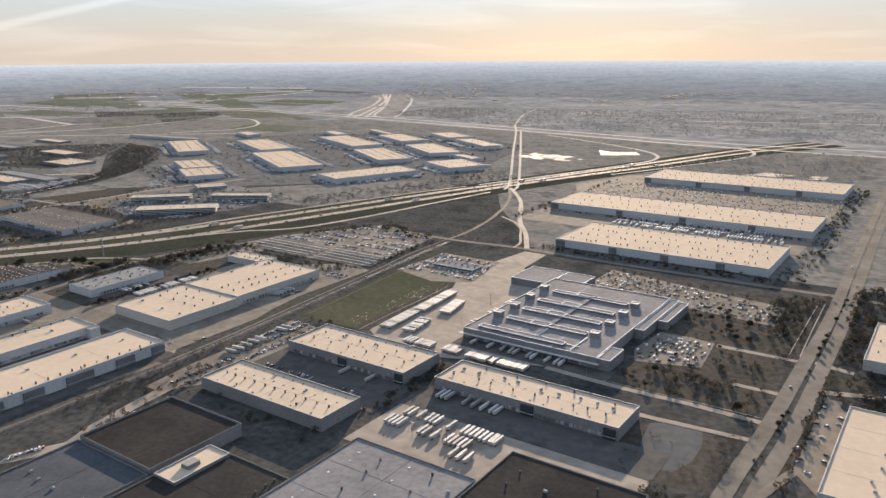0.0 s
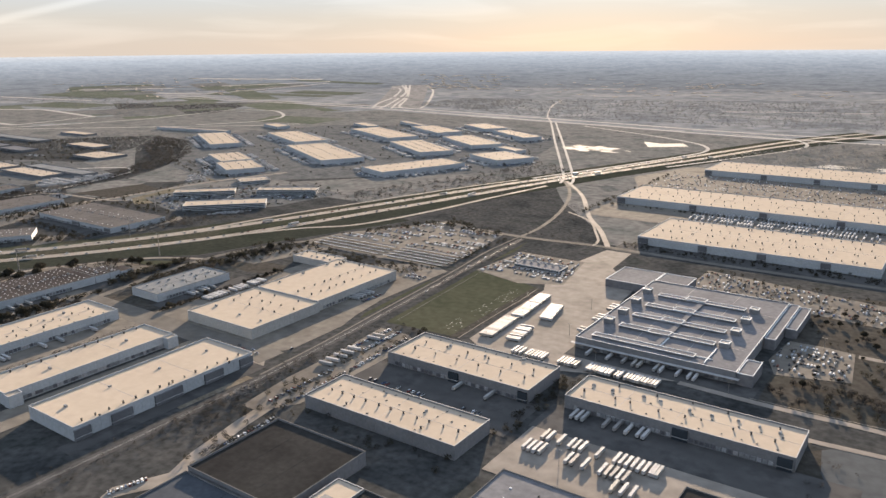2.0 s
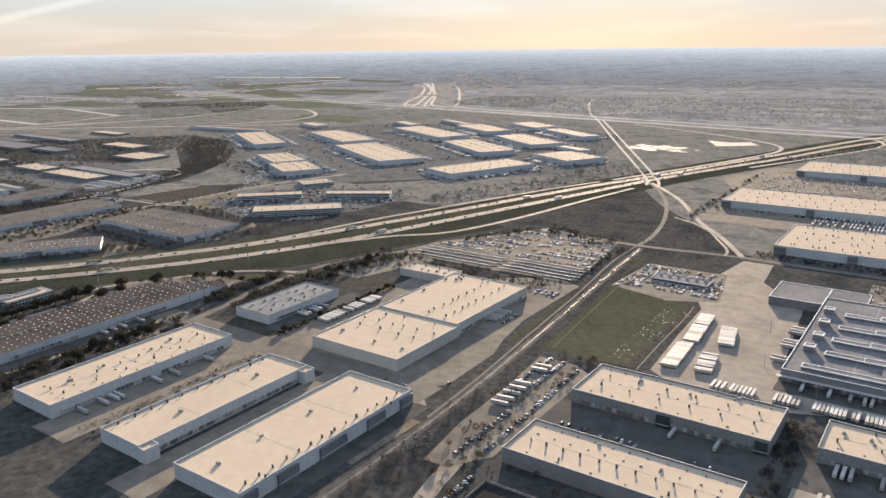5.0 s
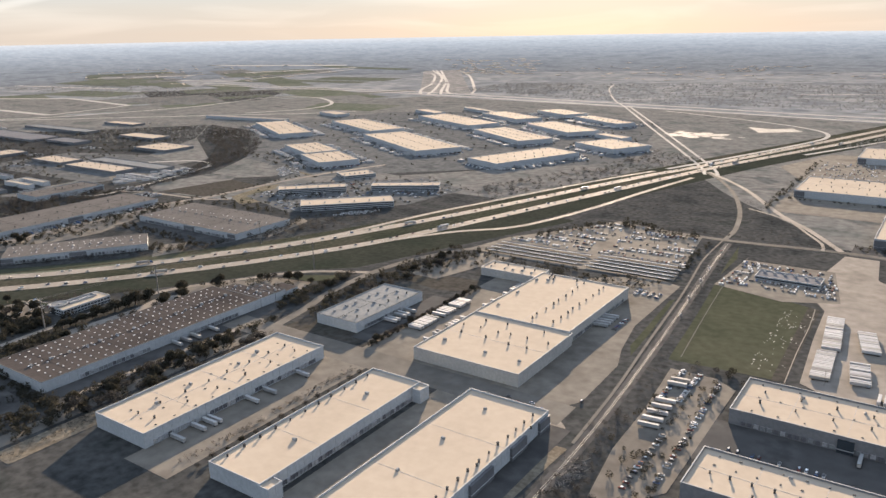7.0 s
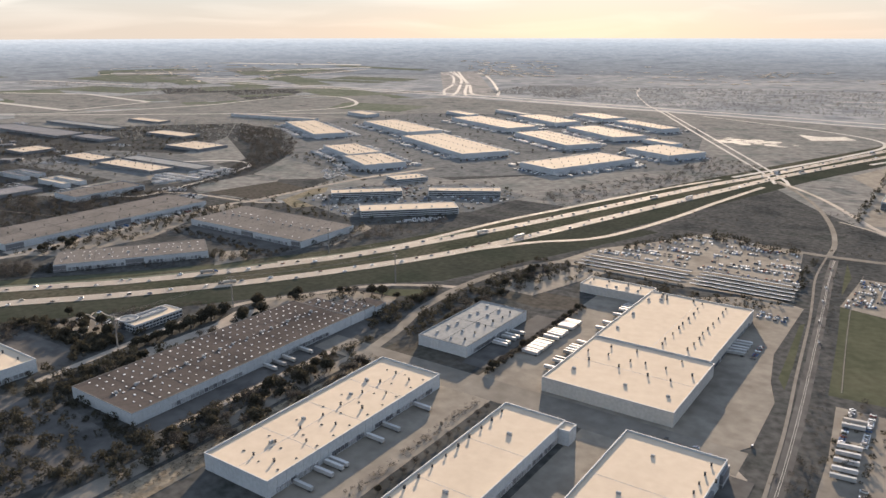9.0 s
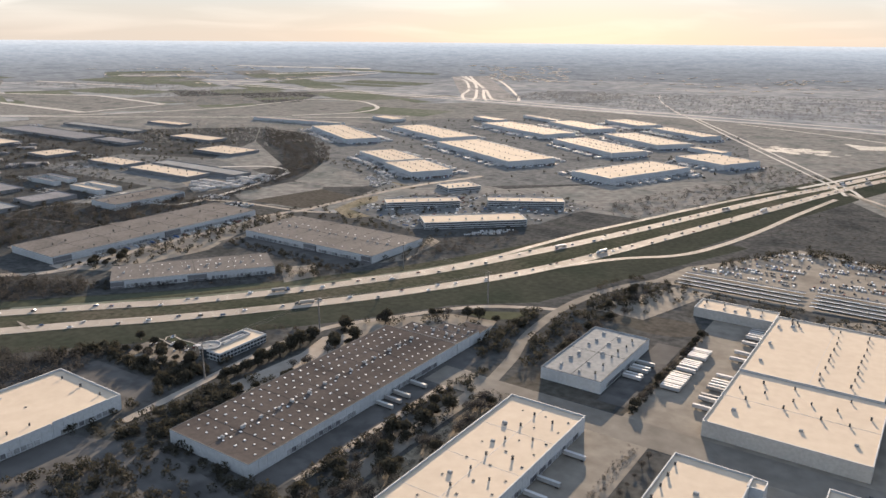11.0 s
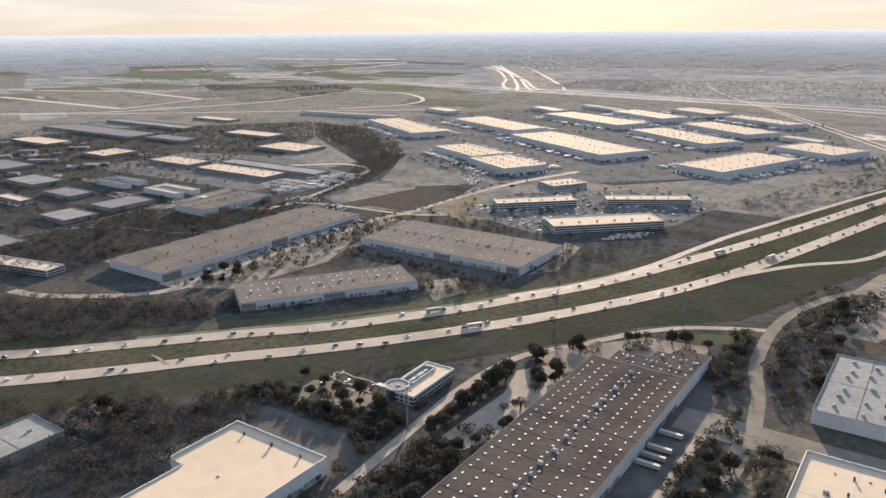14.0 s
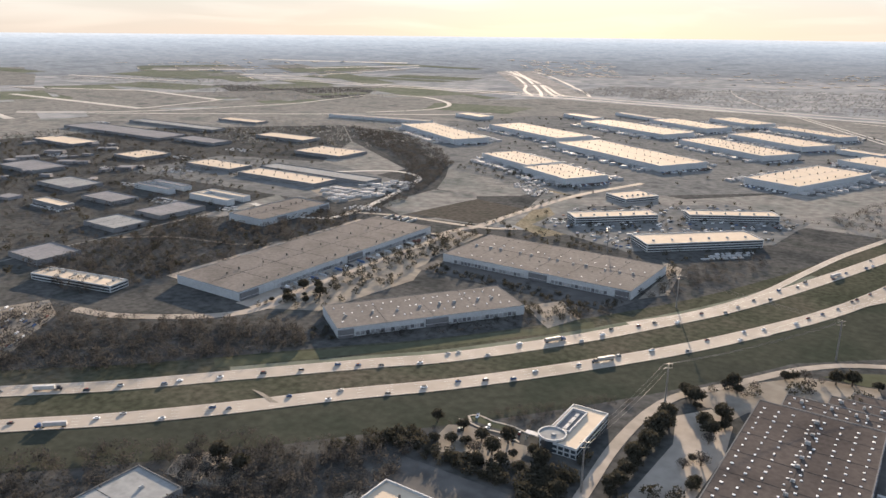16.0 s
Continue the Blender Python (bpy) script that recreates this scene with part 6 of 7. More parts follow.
plant([(-810, 148), (-803, 146), (-797, 150), (-790, 146), (-800, 140), (-786, 150), (-793, 141)], 0.6, 1.0, 1.4)
plant(scatter([(-570, 330), (-560, 330), (-556, 470), (-572, 450)], 24, 6), 0.5)
plant([(-510.5, 290 + 4.4 * i) for i in range(25)], 0.5, 0.6, 0.95)
plant([(-491, 160 + 7.5 * i) for i in range(14)], 0.1, 0.45, 0.7)
plant(scatter([(-146, 500), (-108, 450), (-95, 470), (-90, 510), (-140, 545)], 24, 7), 0.5, 0.6, 1.0)
plant([(-140 + 6 * (i % 6), 418 + 12 * (i // 6)) for i in range(0, 18, 2)], 0.4, 0.5, 0.7)
plant(scatter(rect(-58.3, 300, -56.6, 600), 22, 8), 0.6, 0.4, 0.6)
plant(scatter([(-145, 374), (-72, 374), (-72, 404), (-145, 400)], 26, 9), 0.1, 0.6, 1.0)
plant([(-904 + 9 * (i % 3) - (i % 2), 276 + 4.2 * i) for i in range(46)], 1.0, 0.8, 1.3)
plant([(-135 + 3.8 * i, 403 - 0.2 * i) for i in range(12)], 0.1, 0.7, 1.0)
plant(scatter([(-335, 160), (-326, 160), (-334, 225), (-345, 255), (-352, 250), (-348, 210)], 20, 61), 0.4, 0.6, 0.9)
plant(scatter([(-680, 300), (-664, 318), (-640, 345), (-614, 350), (-608, 322), (-634, 320), (-655, 308)], 14, 31), 0.8, 0.9, 1.4)
plant(scatter([(-768, 350), (-758, 338), (-752, 350), (-766, 366)], 6, 32), 0.6)
plant(scatter([(-740, 405), (-728, 420), (-738, 470), (-750, 478)], 8, 33), 0.6)
plant([(-899 + 2 * (i % 2), 500 + 8 * i) for i in range(18)], 0.6, 0.5, 0.8)
plant(scatter(rect(-335, 228, -240, 240), 14, 10), 0.4, 0.5, 0.8)
plant(scatter([(-362, 340), (-340, 340), (-336, 250), (-346, 230), (-358, 240)], 16, 34), 0.5, 0.5, 0.9)
plant(scatter(rect(-366, 346, -330, 356), 9, 35), 0.6, 0.6, 0.9)
plant(scatter([(-236, 270), (-228, 290), (-228, 345), (-236, 345)], 14, 11), 0.5, 0.6, 0.9)

CLEAR = [q for pts in ([(-520, 515), (-556, 484), (-575, 455), (-587, 420), (-591, 385), (-588, 340), (-580, 310), (-574, 275)], [(-680, 160), (-684, 205), (-687, 240), (-686, 272), (-681, 293), (-671, 309), (-659, 328), (-646, 349), (-630, 367), (-612, 378), (-590, 388)]) for q in spline(pts, 3.0)]


def open_ground(x, y):
    """True where no warehouse stands and no winding street runs."""
    if any(abs(x - q.x) + abs(y - q.y) < 6.0 for q in CLEAR):
        return False
    for m, hx, hy in FOOTPRINTS:
        q = m @ Vector((x, y, 0))
        if abs(q.x) < hx and abs(q.y) < hy:
            return False
    return True


WOODS = [
    ("tower_grove", [(-772, 176), (-748, 192), (-704, 193), (-688, 182), (-683, 205), (-690, 235), (-693, 218), (-700, 214), (-712, 203), (-740, 199), (-752, 208), (-765, 196)], 260, 2.0, OAK),
    ("hall_woods", [(-800, 150), (-786, 132), (-738, 100), (-738, 165), (-746, 196), (-775, 182)], 420, 2.4, BARE),
    ("lot_tree_rows", [(-905, 262), (-872, 280), (-862, 352), (-880, 396), (-884, 470), (-908, 470)], 80, 2.0, OAK),
    ("verge_brush", [(-750, 206), (-744, 222), (-733, 243), (-712, 268), (-700, 280), (-692, 278), (-712, 256), (-714, 234), (-738, 232), (-748, 222)], 150, 1.1, BARE),
    ("far_tree_dots", [(-880, 396), (-872, 470), (-745, 480), (-720, 500), (-700, 560), (-760, 500), (-860, 500), (-905, 520), (-908, 470)], 80, 1.7, OAK),
    ("hedge_row", [(-592, 168), (-587, 168), (-584, 264), (-580, 290), (-586, 290), (-590, 262)], 130, 1.5, OAK),
    ("back_trees", [(-584, 130), (-571, 130), (-570, 264), (-578, 290), (-583, 262)], 110, 1.9, OAK),
    ("rough_brush", [(-572, 150), (-557, 150), (-557, 272), (-572, 276)], 300, 0.9, BARE),
    ("junction_trees", [(-600, 318), (-584, 300), (-572, 308), (-574, 345), (-582, 400), (-598, 390)], 90, 2.2, OAK),
    ("lawn_trees", [(-580, 398), (-592, 440), (-580, 470), (-556, 480), (-540, 470), (-552, 420)], 90, 1.9, OAK),
    ("slope_trees", [(-668, 160), (-655, 160), (-656, 205), (-674, 208), (-682, 180)], 70, 2.2, OAK),
    ("south_oaks", [(-720, 60), (-600, 60), (-590, 150), (-655, 158), (-688, 92)], 330, 2.0, OAK),
    ("court_hedge", [(-501, 158), (-496, 158), (-496, 262), (-501, 262)], 190, 0.7, BARE),
    ("yard_hedge", [(-512.5, 287), (-508.5, 287), (-508, 400), (-512.5, 400)], 120, 1.0, OAK),
    ("street_fringe", [(-470, 604), (-330, 610), (-330, 614), (-470, 612)], 60, 1.3, BARE),
    ("lot_oaks", [(-232, 528), (-232, 590), (-92, 566), (-84, 510), (-110, 500), (-140, 518)], 95, 1.3, OAK),
    ("staff_oaks", [(-150, 404), (-110, 406), (-104, 452), (-146, 506)], 12, 1.2, OAK),
    ("avenue_trees", [(-76, 290), (-68, 290), (-68, 600), (-76, 600)], 80, 1.6, BARE),
    ("avenue_trees_east", [(-47, 300), (-43, 300), (-45, 640), (-49, 640)], 70, 1.6, OAK),
    ("east_court_trees", [(-92, 240), (-68, 240), (-68, 288), (-92, 288)], 60, 1.7, OAK),
    ("west_block_trees", [(-364, 262), (-336, 225), (-330, 170), (-326, 235), (-335, 244), (-340, 340), (-366, 348)], 70, 1.2, OAK),
    ("block_fringe", [(-238, 268), (-230, 268), (-230, 345), (-238, 345)], 40, 1.3, OAK),
    ("long_fringe", [(-320, 612), (-112, 612), (-112, 628), (-320, 628)], 160, 1.3, OAK),
    ("brown_fringe", [(-870, 372), (-745, 366), (-738, 392), (-760, 380), (-870, 386)], 120, 1.4, OAK),
    ("angled_fringe", [(-858, 262), (-846, 244), (-790, 330), (-800, 345), (-780, 360), (-770, 345)], 90, 1.5, OAK),
    ("west_trees", [(-1110, 200), (-990, 240), (-985, 450), (-1070, 470), (-1110, 380)], 260, 2.0, OAK),
    ("meadow_scrub", [(-1150, 760), (-1040, 650), (-1010, 590), (-921, 645), (-1010, 720), (-1110, 790)], 160, 1.2, HAZED_BARE),
    ("dark_grove", [(-101, 535), (-99, 585), (-77, 590), (-75, 485), (-94, 511)], 120, 1.7, OAK),
    ("avenue_grove", [(-47, 470), (-48, 545), (-36, 545), (-35, 476)], 60, 1.8, OAK),
    ("avenue_grove_north", [(-52, 546), (-56, 640), (-37, 640), (-36, 546)], 80, 1.8, OAK),
    ("planter_trees", [(-49, 365), (-49, 396), (-44, 412), (-42, 377), (-44, 361)], 12, 1.0, OAK),
    ("basin_trees", [(-80, 300), (-68, 300), (-68, 340), (-78, 342)], 26, 1.3, BARE),
    ("wood_lot_trees", [(-580, 402), (-545, 402), (-520, 470), (-545, 480)], 26, 1.6, OAK),
    ("hall_trees", [(-1700, 240), (-1110, 200), (-1110, 470), (-1290, 760), (-1420, 880), (-1600, 690)], 520, 2.4, OAK),
    ("estate_rows", [(-1100, 700), (-900, 650), (-880, 680), (-1060, 740)], 60, 2.0, OAK),
    ("long_row", [(-408, 716), (-402, 716), (-402, 1020), (-408, 1020)], 70, 1.6, OAK),
    ("park_row", [(-396, 776), (-116, 776), (-116, 781), (-396, 781)], 80, 1.3, OAK),
    ("avenue_row", [(-112, 620), (-90, 620), (-96, 1110), (-112, 1110)], 190, 1.8, OAK),
    ("junction_scrub", [(-440, 740), (-408, 690), (-400, 620), (-345, 612), (-365, 670), (-420, 770)], 90, 0.9, BARE),
    ("rough_scrub", [(-540, 640), (-470, 612), (-415, 612), (-430, 700), (-500, 820)], 150, 1.0, BARE),
    ("campus_trees", [(-880, 520), (-780, 486), (-700, 560), (-690, 670), (-760, 700), (-880, 610)], 150, 1.6, OAK),
    ("estate_trees", [(-1040, 770), (-880, 650), (-600, 900), (-700, 1290), (-930, 1400), (-1250, 1240), (-1330, 960)], 380, 1.8, OAK),
    ("dark_hollow", [(-985, 130), (-960, 170), (-915, 232), (-872, 262), (-845, 244), (-870, 196), (-930, 140), (-965, 112)], 420, 2.2, BARE),
    ("rail_brush", [(-366, 60), (-358, 60), (-358, 230), (-364, 300), (-378, 420), (-392, 560), (-398, 560), (-386, 420), (-372, 300)], 260, 0.8, BARE),
    ("street_grove", [(-604, 310), (-588, 296), (-594, 330), (-596, 395), (-606, 380)], 60, 2.3, OAK),
    ("inner_grove", [(-570, 300), (-563, 300), (-562, 420), (-578, 450), (-584, 400), (-580, 345)], 60, 2.2, OAK),
    ("south_grove", [(-655, 156), (-590, 152), (-592, 165), (-604, 160), (-650, 160)], 40, 2.0, OAK),
    ("lot_grove", [(-700, 130), (-690, 140), (-652, 158), (-652, 220), (-664, 225), (-686, 180)], 120, 2.2, OAK),
    ("street_trees", [(-596, 120), (-584, 120), (-584, 160), (-594, 165)], 26, 2.1, OAK),
    ("dirt_scrub", [(-569, 120), (-557, 120), (-557, 264), (-569, 264)], 170, 1.0, BARE),
    ("slip_scrub", [(-880, 215), (-800, 288), (-740, 365), (-742, 380), (-810, 300), (-890, 232)], 260, 1.5, BARE),
    ("office_scrub", [(-738, 400), (-722, 415), (-700, 470), (-690, 520), (-705, 535), (-735, 470)], 150, 1.9, BARE),
    ("brown_woods", [(-900, 60), (-760, 60), (-760, 176), (-802, 166), (-860, 108), (-900, 80)], 900, 2.6, BARE),
    ("motorway_woods", [(-1010, 110), (-985, 90), (-900, 165), (-842, 236), (-862, 262), (-895, 240), (-960, 205), (-1000, 195)], 700, 2.6, BARE),
    ("creek_woods", [(-1396, 909), (-1267, 884), (-1150, 800), (-1079, 720), (-1040, 640), (-1023, 596), (-1000, 520), (-985, 450), (-1010, 450), (-1030, 560), (-1097, 659), (-1180, 740), (-1280, 798)], 1300, 2.4, BARE),
    ("office_woods", [(-1090, 230), (-990, 215), (-985, 270), (-985, 450), (-1030, 455), (-1030, 380), (-1090, 380)], 700, 3.0, BARE),
    ("scrub", [(-690, 660), (-640, 625), (-530, 960), (-600, 1000), (-640, 800)], 420, 2.2, BARE),
    ("corridor_scrub", [(-378, 60), (-362, 60), (-362, 200), (-366, 290), (-378, 290)], 70, 0.9, BARE),
    ("verge_scrub", [(-372, 190), (-345, 190), (-346, 222), (-358, 226), (-364, 262), (-364, 290), (-372, 290)], 150, 1.4, BARE),
    ("yard_scrub", [(-120, 374), (-70, 376), (-70, 600), (-100, 560), (-90, 500), (-110, 440)], 110, 1.5, OAK),
    ("avenue_scrub", [(-40, 410), (-5, 400), (0, 466), (-40, 466)], 90, 2.2, OAK),
    ("avenue_woods", [(-42, 545), (0, 545), (40, 640), (-36, 640)], 160, 2.4, OAK),
    ("south_scrub", [(-110, 288), (-70, 290), (-68, 340), (-100, 345), (-116, 330)], 20, 1.4, BARE),
    ("canopy_trees", [(-560, 500), (-520, 580), (-500, 618), (-424, 602), (-416, 585), (-440, 582), (-496, 592), (-512, 570), (-548, 500)], 60, 2.4, OAK),
    ("annex_trees", [(-520, 446), (-424, 446), (-414, 470), (-480, 468), (-540, 470)], 110, 1.5, OAK),
    ("kerb_trees", [(-412, 480), (-406, 480), (-412, 590), (-418, 590)], 34, 1.4, OAK),
    ("west_woods", [(-1750, 250), (-1100, 200), (-1100, 420), (-1250, 520), (-1500, 700), (-1700, 620)], 2600, 2.2, BARE),
    ("north_woods", [(-1500, 640), (-1240, 730), (-1180, 850), (-1300, 1000), (-1450, 1000), (-1560, 880)], 700, 2.6, HAZED_BARE),
    ("far_woods", [(-1250, 1720), (-900, 1620), (-300, 1650), (300, 1700), (700, 2450), (-200, 2480), (-1150, 2150)], 9000, 2.6, HAZED_BARE),
    ("airfield_woods", [(-2300, 1383), (-1897, 1605), (-1741, 1381), (-1746, 1134), (-1969, 1129)], 900, 2.6, HAZED_BARE),
    ("airfield_town_woods", [(-2950, 1250), (-2780, 1560), (-2560, 1500), (-2700, 1230)], 700, 2.6, HAZED_BARE),
    ("site_woods", [(-1420, 1760), (-1150, 1720), (-1200, 2130), (-1440, 2060)], 1500, 2.6, HAZED_BARE),
    ("far_west_woods", [(-2750, 1250), (-2330, 1200), (-1900, 1120), (-1700, 1300), (-1760, 1480), (-2400, 1560)], 700, 3.0, HAZED_BARE),
    ("north_east_woods", [(-420, 1120), (-120, 1130), (-120, 1450), (-280, 1420)], 500, 3.5, HAZED_BARE),
    ("east_woods", [(60, 300), (700, 400), (700, 1400), (-60, 1400), (-50, 740), (60, 730)], 3000, 2.6, HAZED_BARE),
]
for name, poly, n, size, mat in WOODS:
    g = random.Random(n)
    pts = [p for p in scatter(poly, n, n) if open_ground(*p)]
    sizes = [size * g.uniform(0.55, 1.25) for _ in pts]
    me = soup(name, [(x, y, 0) for x, y in pts], sizes, 12 if mat is HAZED_BARE else 60, 0.24 if mat is HAZED_BARE else 0.11 if mat is BARE else 0.19, mat, "", "", seed=n)
    ob = new(name, me)
    tagged(ob, "dark evergreen scrub and oaks" if mat is OAK else "leafless brown winter woods", "woods", kind="stuff")

for kind, mat in (("oak", OAK), ("bare", BARE)):
    me = soup(kind + "_rows", [(x, y, 0) for x, y, s in more[kind]], [(2.5 if kind == "oak" else 1.9) * s for x, y, s in more[kind]], 110, 0.13, mat, "", "", seed=7)
    tagged(new("tree_rows", me), "rows of dark evergreen oaks" if kind == "oak" else "rows of bare brown winter trees", "trees", kind="stuff")

# ---- clutter too far to count ----
def clutter(name, spots, sizes, mat, label, category):
    verts, faces = [], []
    for (x, y, turn), (sx, sy, sz) in zip(spots, sizes):
        c, s = math.cos(radians(turn)), math.sin(radians(turn))
        b, base = len(verts), lift(x, y)
        for z in (0.08, sz):
            for px, py in ((-1, -1), (1, -1), (1, 1), (-1, 1)):
                k = 0.5 if z < sz else 0.46
                verts.append((x + (px * c * sx - py * s * sy) * k, y + (px * s * sx + py * c * sy) * k, base + z))
        faces += [(b, b + 1, b + 5, b + 4), (b + 1, b + 2, b + 6, b + 5), (b + 2, b + 3, b + 7, b + 6), (b + 3, b, b + 4, b + 7), (b + 4, b + 5, b + 6, b + 7)]
    me = bpy.data.meshes.new(name)
    me.from_pydata(verts, [], faces)
    me.materials.append(mat)
    return tagged(new(name, me), label, category, kind="stuff")


g = random.Random(77)
far_cars = []
for poly, n, turn in (([(-398, 876), (-112, 876), (-112, 1016), (-398, 1016)], 700, 0), ([(-230, 538), (-230, 580), (-95, 556), (-92, 520), (-140, 524)], 170, 0), 
                      ([(-868, 525), (-780, 495), (-704, 570), (-694, 655), (-760, 685), (-866, 600)], 260, -45), ([(-1028, 150), (-1004, 203), (-982, 193), (-948, 150), (-962, 112)], 90, 30),
                      ([(-152, 430), (-149, 463), (-116, 461), (-112, 421), (-131, 415), (-145, 411)], 80, 0), ([(-378, 490), (-376, 508), (-318, 508), (-314, 492)], 40, 0), ([(-378, 534), (-376, 548), (-324, 548), (-324, 534)], 34, 0), ([(-383, 489), (-380, 549), (-368, 549), (-368, 489)], 44, 0), ([(-366, 507), (-366, 511), (-326, 511), (-326, 507)], 14, 0), ([(-323, 490), (-323, 546), (-316, 520), (-313, 492)], 26, 0)):
    far_cars += cars_in(poly, n, turn, n + 1, (1.7, 5.2))
CANOPY_LOT = [(-556, 512), (-522, 568), (-500, 608), (-426, 594), (-410, 512)]
for y in (516, 521.5, 532, 537.5, 549, 554.5, 566, 571.5, 583, 588.5, 600):
    x = -556.0
    while x < -410:
        x += 1.65
        if inside(CANOPY_LOT, x, y) and abs(x + 482) > 4 and g.random() < (0.72 if math.sin(x * 0.09 + y) > -0.2 else 0.22):
            far_cars.append((x, y, 0))
clutter("distant_parked_cars", far_cars, [(1.0, 2.5, 0.9)] * len(far_cars), FAR_CAR, "rows of parked cars", "cars")
campus = [(-727 + 21 * f / 18 - 7 * row * 0.3, 520 + 20 * f / 18 - 9 * row, 45) for row in (0, 1, 2) for f in range(19) if g.random() < 0.75]
campus += [(x, y, -45 + g.uniform(-3, 3)) for x, y in scatter([(-963, 652), (-962, 683), (-912, 641), (-917, 612)], 60, 4)]
campus += [(x, y, -30) for x, y in scatter([(-1250, 332), (-1205, 339), (-1202, 323)], 40, 5)]
for x, y, turn in ((-1735, 700, -10), (-1350, 560, 4), (-1345, 640, 4), (-1560, 565, 4), (-1230, 330, 0), (-1170, 400, 0), (-1280, 500, 5), (-1480, 480, 0), (-1350, 470, 0), (-1255, 430, 10), (-1090, 415, 0), (-1010, 485, 20)):
    m = pose(x, y, 0, 0, 0, turn)
    for i in range(14):
        for row in (-6, 0, 6):
            if g.random() < 0.6:
                q = m @ Vector((2.4 * i - 17, row, 0))
                campus.append((q.x, q.y, turn))
clutter("campus_cars", campus, [(1.05, 2.6, 0.95)] * len(campus), FAR_TRAILER, "white parked cars glinting in a car park", "cars")
clutter("distant_trailers", LONG_PARK, [(1.42, 8.9, 2.2)] * len(LONG_PARK), FAR_TRAILER, "rows of white trailers parked between long warehouses", "trailers")
estate, parked = [], []
for cx, cy, lx, ly, ang in FAR:
    m = pose(cx, cy, 0, 0, 0, ang)
    long, half = max(lx, ly), min(lx, ly) / 2
    m = m if lx >= ly else m @ pose(0, 0, 0, 0, 0, 90)
    for side in (-1, 1):
        p = [(m @ Vector((u * long * 0.52, side * (half + 9.0), 0))).xy for u in (-1, 0, 1)]
        road("truck_court", p, 13.0, 0.055, YARD if side > 0 else ASPHALT, "paved lorry court along a distant warehouse")
        n = int(long / 2.4)
        for k in range(n):
            u = (k / n - 0.5) * long
            if g.random() < 0.26:
                q = m @ Vector((u, side * (half + 4.8), 0))
                estate.append((q.x, q.y, ang + (0 if lx >= ly else 90)))
            if g.random() < 0.28:
                q = m @ Vector((u, side * (half + 17.5), 0))
                estate.append((q.x, q.y, ang + (0 if lx >= ly else 90)))
    for end in (-1, 1):
        for k in range(int(half / 0.9)):
            for row in (5.0, 11.0):
                if g.random() < 0.7:
                    q = m @ Vector((end * (long / 2 + row), (k - half / 1.8) * 1.8, 0))
                    parked.append((q.x, q.y, ang + 90 + (0 if lx >= ly else 90)))
clutter("distant_estate_trailers", estate, [(1.5, 8.6, 2.2) for _ in estate], FAR_TRAILER, "white trailers backed up to the distant warehouses", "trailers")
clutter("distant_estate_vehicles", parked, [(1.1, 2.6, 0.95) for _ in parked], FAR_CAR, "cars parked at the ends of the distant warehouses", "vehicles")
lot = cars_in([(-1096, 523), (-1060, 600), (-1032, 585), (-1030, 530), (-1045, 484)], 60, -30, 71, (2.2, 12.0))
clutter("lorry_park", lot, [(1.42, 8.9, 2.2)] * len(lot), FAR_TRAILER, "white lorries and trailers parked close together", "trailers")
court = [(x, y, 0) for x in (-975, -968, -960, -952) for y in range(462, 480, 3)] + [(-980 + 1.2 * (i % 3), 300 + 3.4 * i, 90) for i in range(40)] + [(-912, 290 + 3.6 * i, 90) for i in range(44) if i % 3]
clutter("court_vehicles", court, [(1.2, g.choice((2.8, 6.0)), 1.5) for _ in court], FAR_CAR, "cars and lorries in the courts of long warehouses", "vehicles")
TOWNS = [
    ("distant_town", [(-2278, 2967), (-1888, 3168), (-1562, 2464), (-1822, 2389)], 130, (10, 36), (5, 12), WHITE_ROOF, "bright roofs of a distant town"),
    ("airfield_sheds", [(-3300, 1700), (-2600, 1500), (-2250, 1700), (-2350, 2600), (-2900, 2500)], 60, (14, 70), (5, 12), WHITE_ROOF, "pale sheds scattered along an airfield"),
    ("hamlet", [(-1562, 2464), (-900, 2300), (-300, 2500), (-500, 3100), (-1500, 3100)], 60, (8, 36), (5, 12), WHITE_ROOF, "pale roofs scattered through distant woods"),
    ("site_huts", [(-1000, 2800), (-880, 2800), (-860, 3140), (-960, 3140)], 24, (8, 30), (4, 10), WHITE_ROOF, "pale huts on a distant building site"),
]
for name, poly, n, long, wide, mat, label in TOWNS:
    town = [(x, y, g.choice((-27, 63)) + g.uniform(-6, 6)) for x, y in scatter(poly, n, n + 3)]
    clutter(name, town, [(g.uniform(*long), g.uniform(*wide), g.uniform(0.9, 1.7)) for _ in town], mat, label, "houses")
town = [(x, y, g.uniform(0, 90)) for x, y in scatter([(-1900, 250), (-1250, 200), (-1280, 480), (-1600, 620)], 70, 10)]
clutter("distant_suburb", town, [(g.uniform(6, 26), g.uniform(5, 16), g.uniform(2, 4)) for _ in town], GREY_ROOF, "grey roofs of a distant suburb", "houses")


# ---- poles and wires ----
def power_pole(x, y, h, turn):
    root = thing("power_pole", pose(x, y, 0, 0, 0, turn), "tall weathered steel power pole with cross arms", "power pole", "power poles")
    part("mast", tube(bmesh.new(), (0, 0, 0), (0, 0, h), 0.42, 0.22, 10), POLE, root)
    for z in (h - 0.6, h - 2.4):
        part("cross_arm", box(bmesh.new(), 0, 0, z, 3.6, 0.2, 0.22), POLE, root)
    return root


POLES = [(-685, 206, 19), (-682, 280, 20), (-632, 373, 20)]
for x, y, h in POLES:
    power_pole(x, y, h, 40)
FARPOLES = [(-716, 400, 19), (-790, 480, 18)]
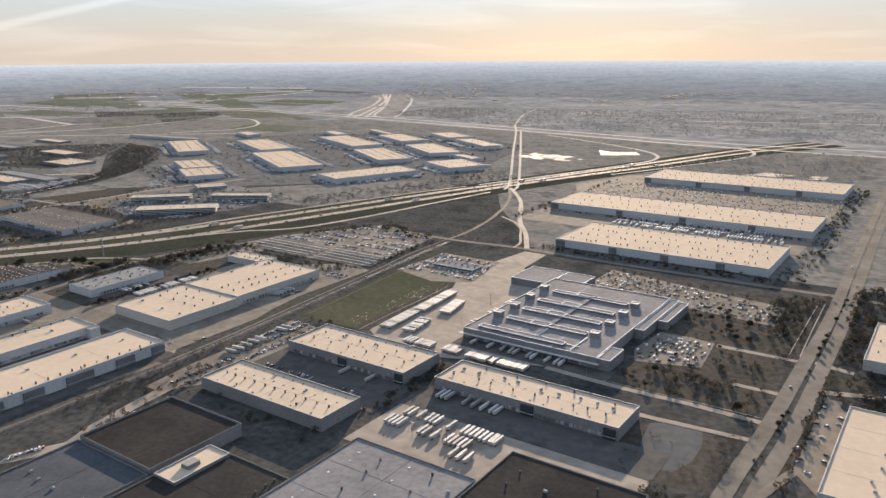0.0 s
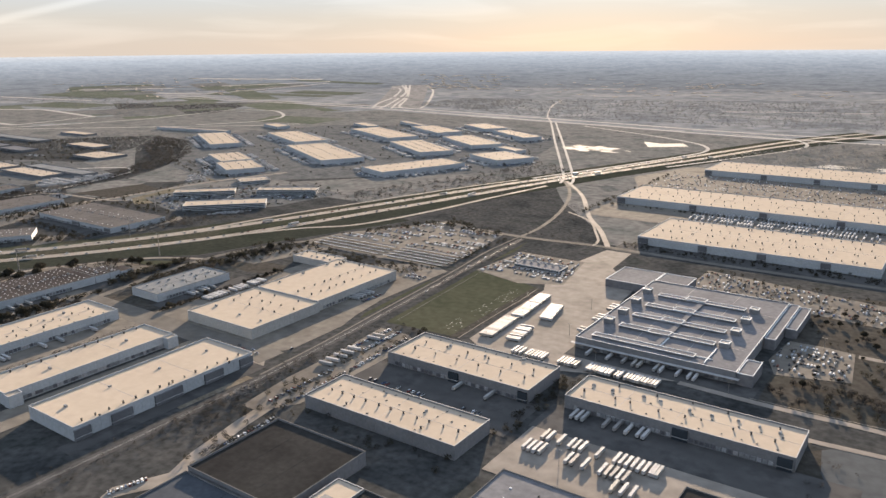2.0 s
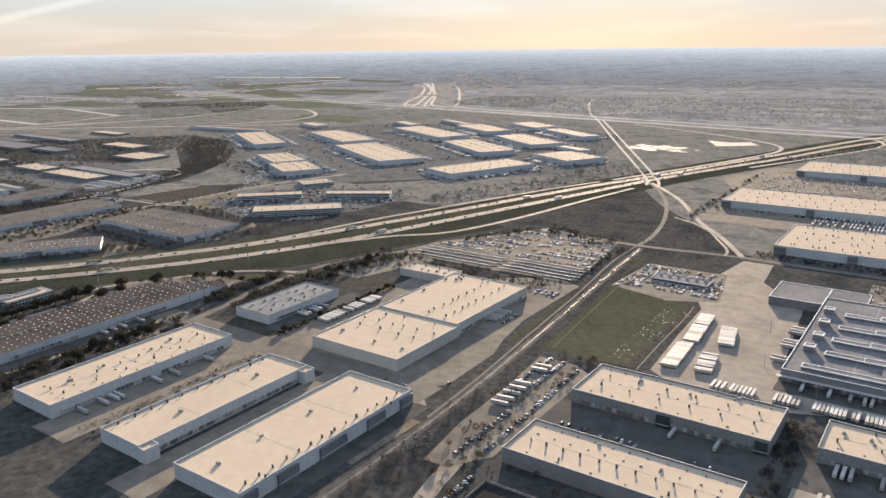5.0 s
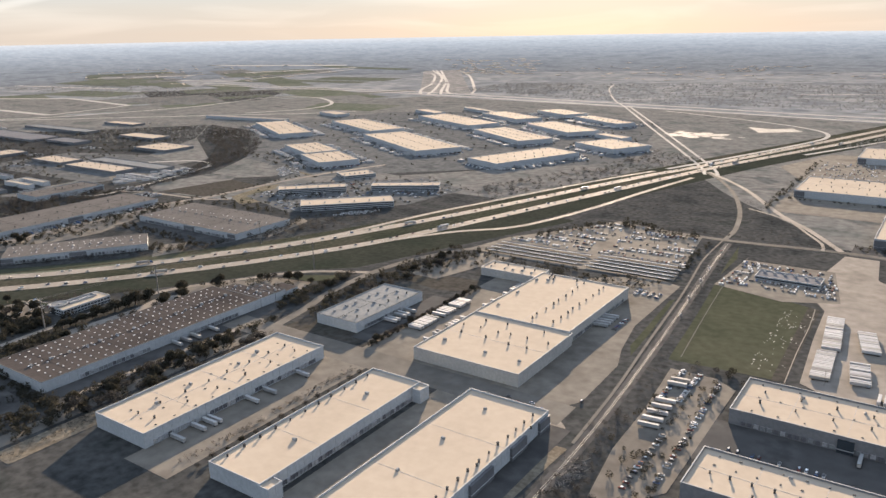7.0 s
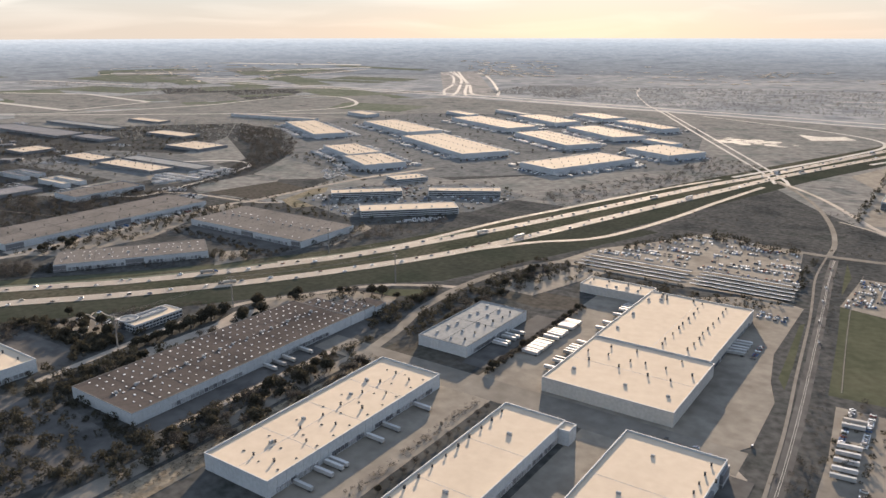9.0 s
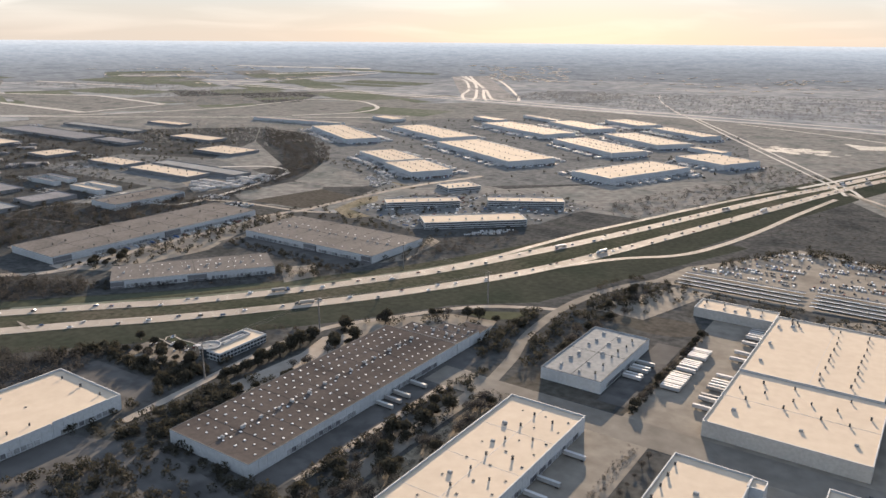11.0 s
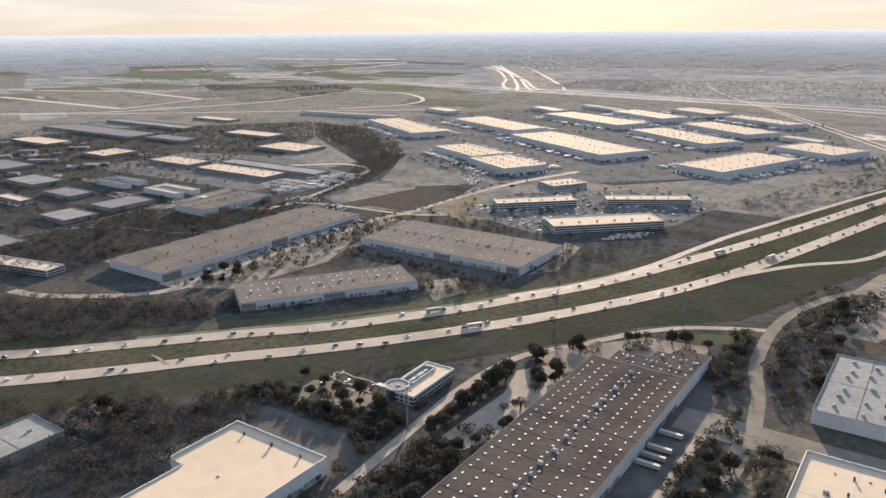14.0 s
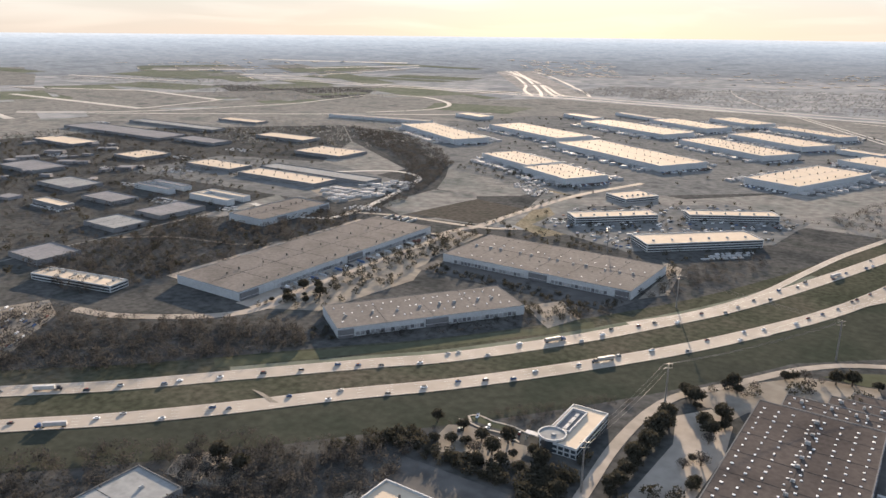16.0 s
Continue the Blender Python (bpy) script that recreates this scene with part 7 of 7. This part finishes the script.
for x, y, h in FARPOLES:
    power_pole(x, y, h, 40)


def wire(name, a, b, sag):
    line = [Vector(a).lerp(Vector(b), t / 12) - Vector((0, 0, sag * 4 * (t / 12) * (1 - t / 12))) for t in range(13)]
    cable = bpy.data.curves.new(name, "CURVE")
    cable.dimensions, cable.bevel_depth, cable.bevel_resolution = "3D", 0.03, 0
    cable.materials.append(POLE)
    strand = cable.splines.new("POLY")
    strand.points.add(len(line) - 1)
    for p, q in zip(strand.points, line):
        p.co = (*q, 1)
    return tagged(new(name, cable), "thin sagging power line between poles", "power line", "power lines")


for off in (-1.6, 0, 1.6):
    wire("power_line", (-685 + off, 206, 18.6), (-682 + off, 280, 19.6), 1.5)
    wire("power_line", (-682 + off, 280 + off, 19.6), (-632 + off, 373 + off, 19.6), 1.8)
    wire("power_line", (-632 + off, 373 + off, 19.6), (-716 + off, 400 + off, 18.6), 1.5)


def lamp_post(x, y, h=7.5):
    root = thing("lamp_post", pose(x, y, 0), "slim grey lamp post", "lamp post", "lamp posts")
    part("mast", tube(bmesh.new(), (0, 0, 0), (0, 0, h), 0.14, 0.08, 8), POLE, root)
    part("arm", box(bmesh.new(), 0, 0, h, 2.0, 0.1, 0.1), POLE, root)
    for s in (-1, 1):
        part("lamp_head", box(bmesh.new(), s * 1.0, 0, h - 0.04, 0.5, 0.3, 0.12), HVAC, root)


for x, y in ((-232, 371), (-262, 400), (-196, 371), (-300, 420), (-300, 365), (-270, 450), (-160, 372), (-120, 430), (-130, 460), (-180, 262), (-200, 262), (-440, 480), (-470, 540), (-520, 545), (-450, 560)):
    lamp_post(x, y)

# a heap of cut timber by the railway
g = random.Random(8)
bm = bmesh.new()
for k in range(130):
    x, y, z = g.gauss(0, 1.7), g.gauss(0, 4.5), g.uniform(0.1, 0.7)
    a = g.uniform(0, 2 * math.pi)
    tube(bm, (x - math.cos(a) * 1.4, y - math.sin(a) * 1.4, z), (x + math.cos(a) * 1.4, y + math.sin(a) * 1.4, z + g.uniform(-0.05, 0.25)), 0.13, 0.09, 5)
heap = new("timber_heap", mesh_of("timber_heap", bm, TIMBER))
heap.location = (-366.5, 236, 0.05)
tagged(heap, "heap of pale cut timber and brush", "timber", kind="stuff")
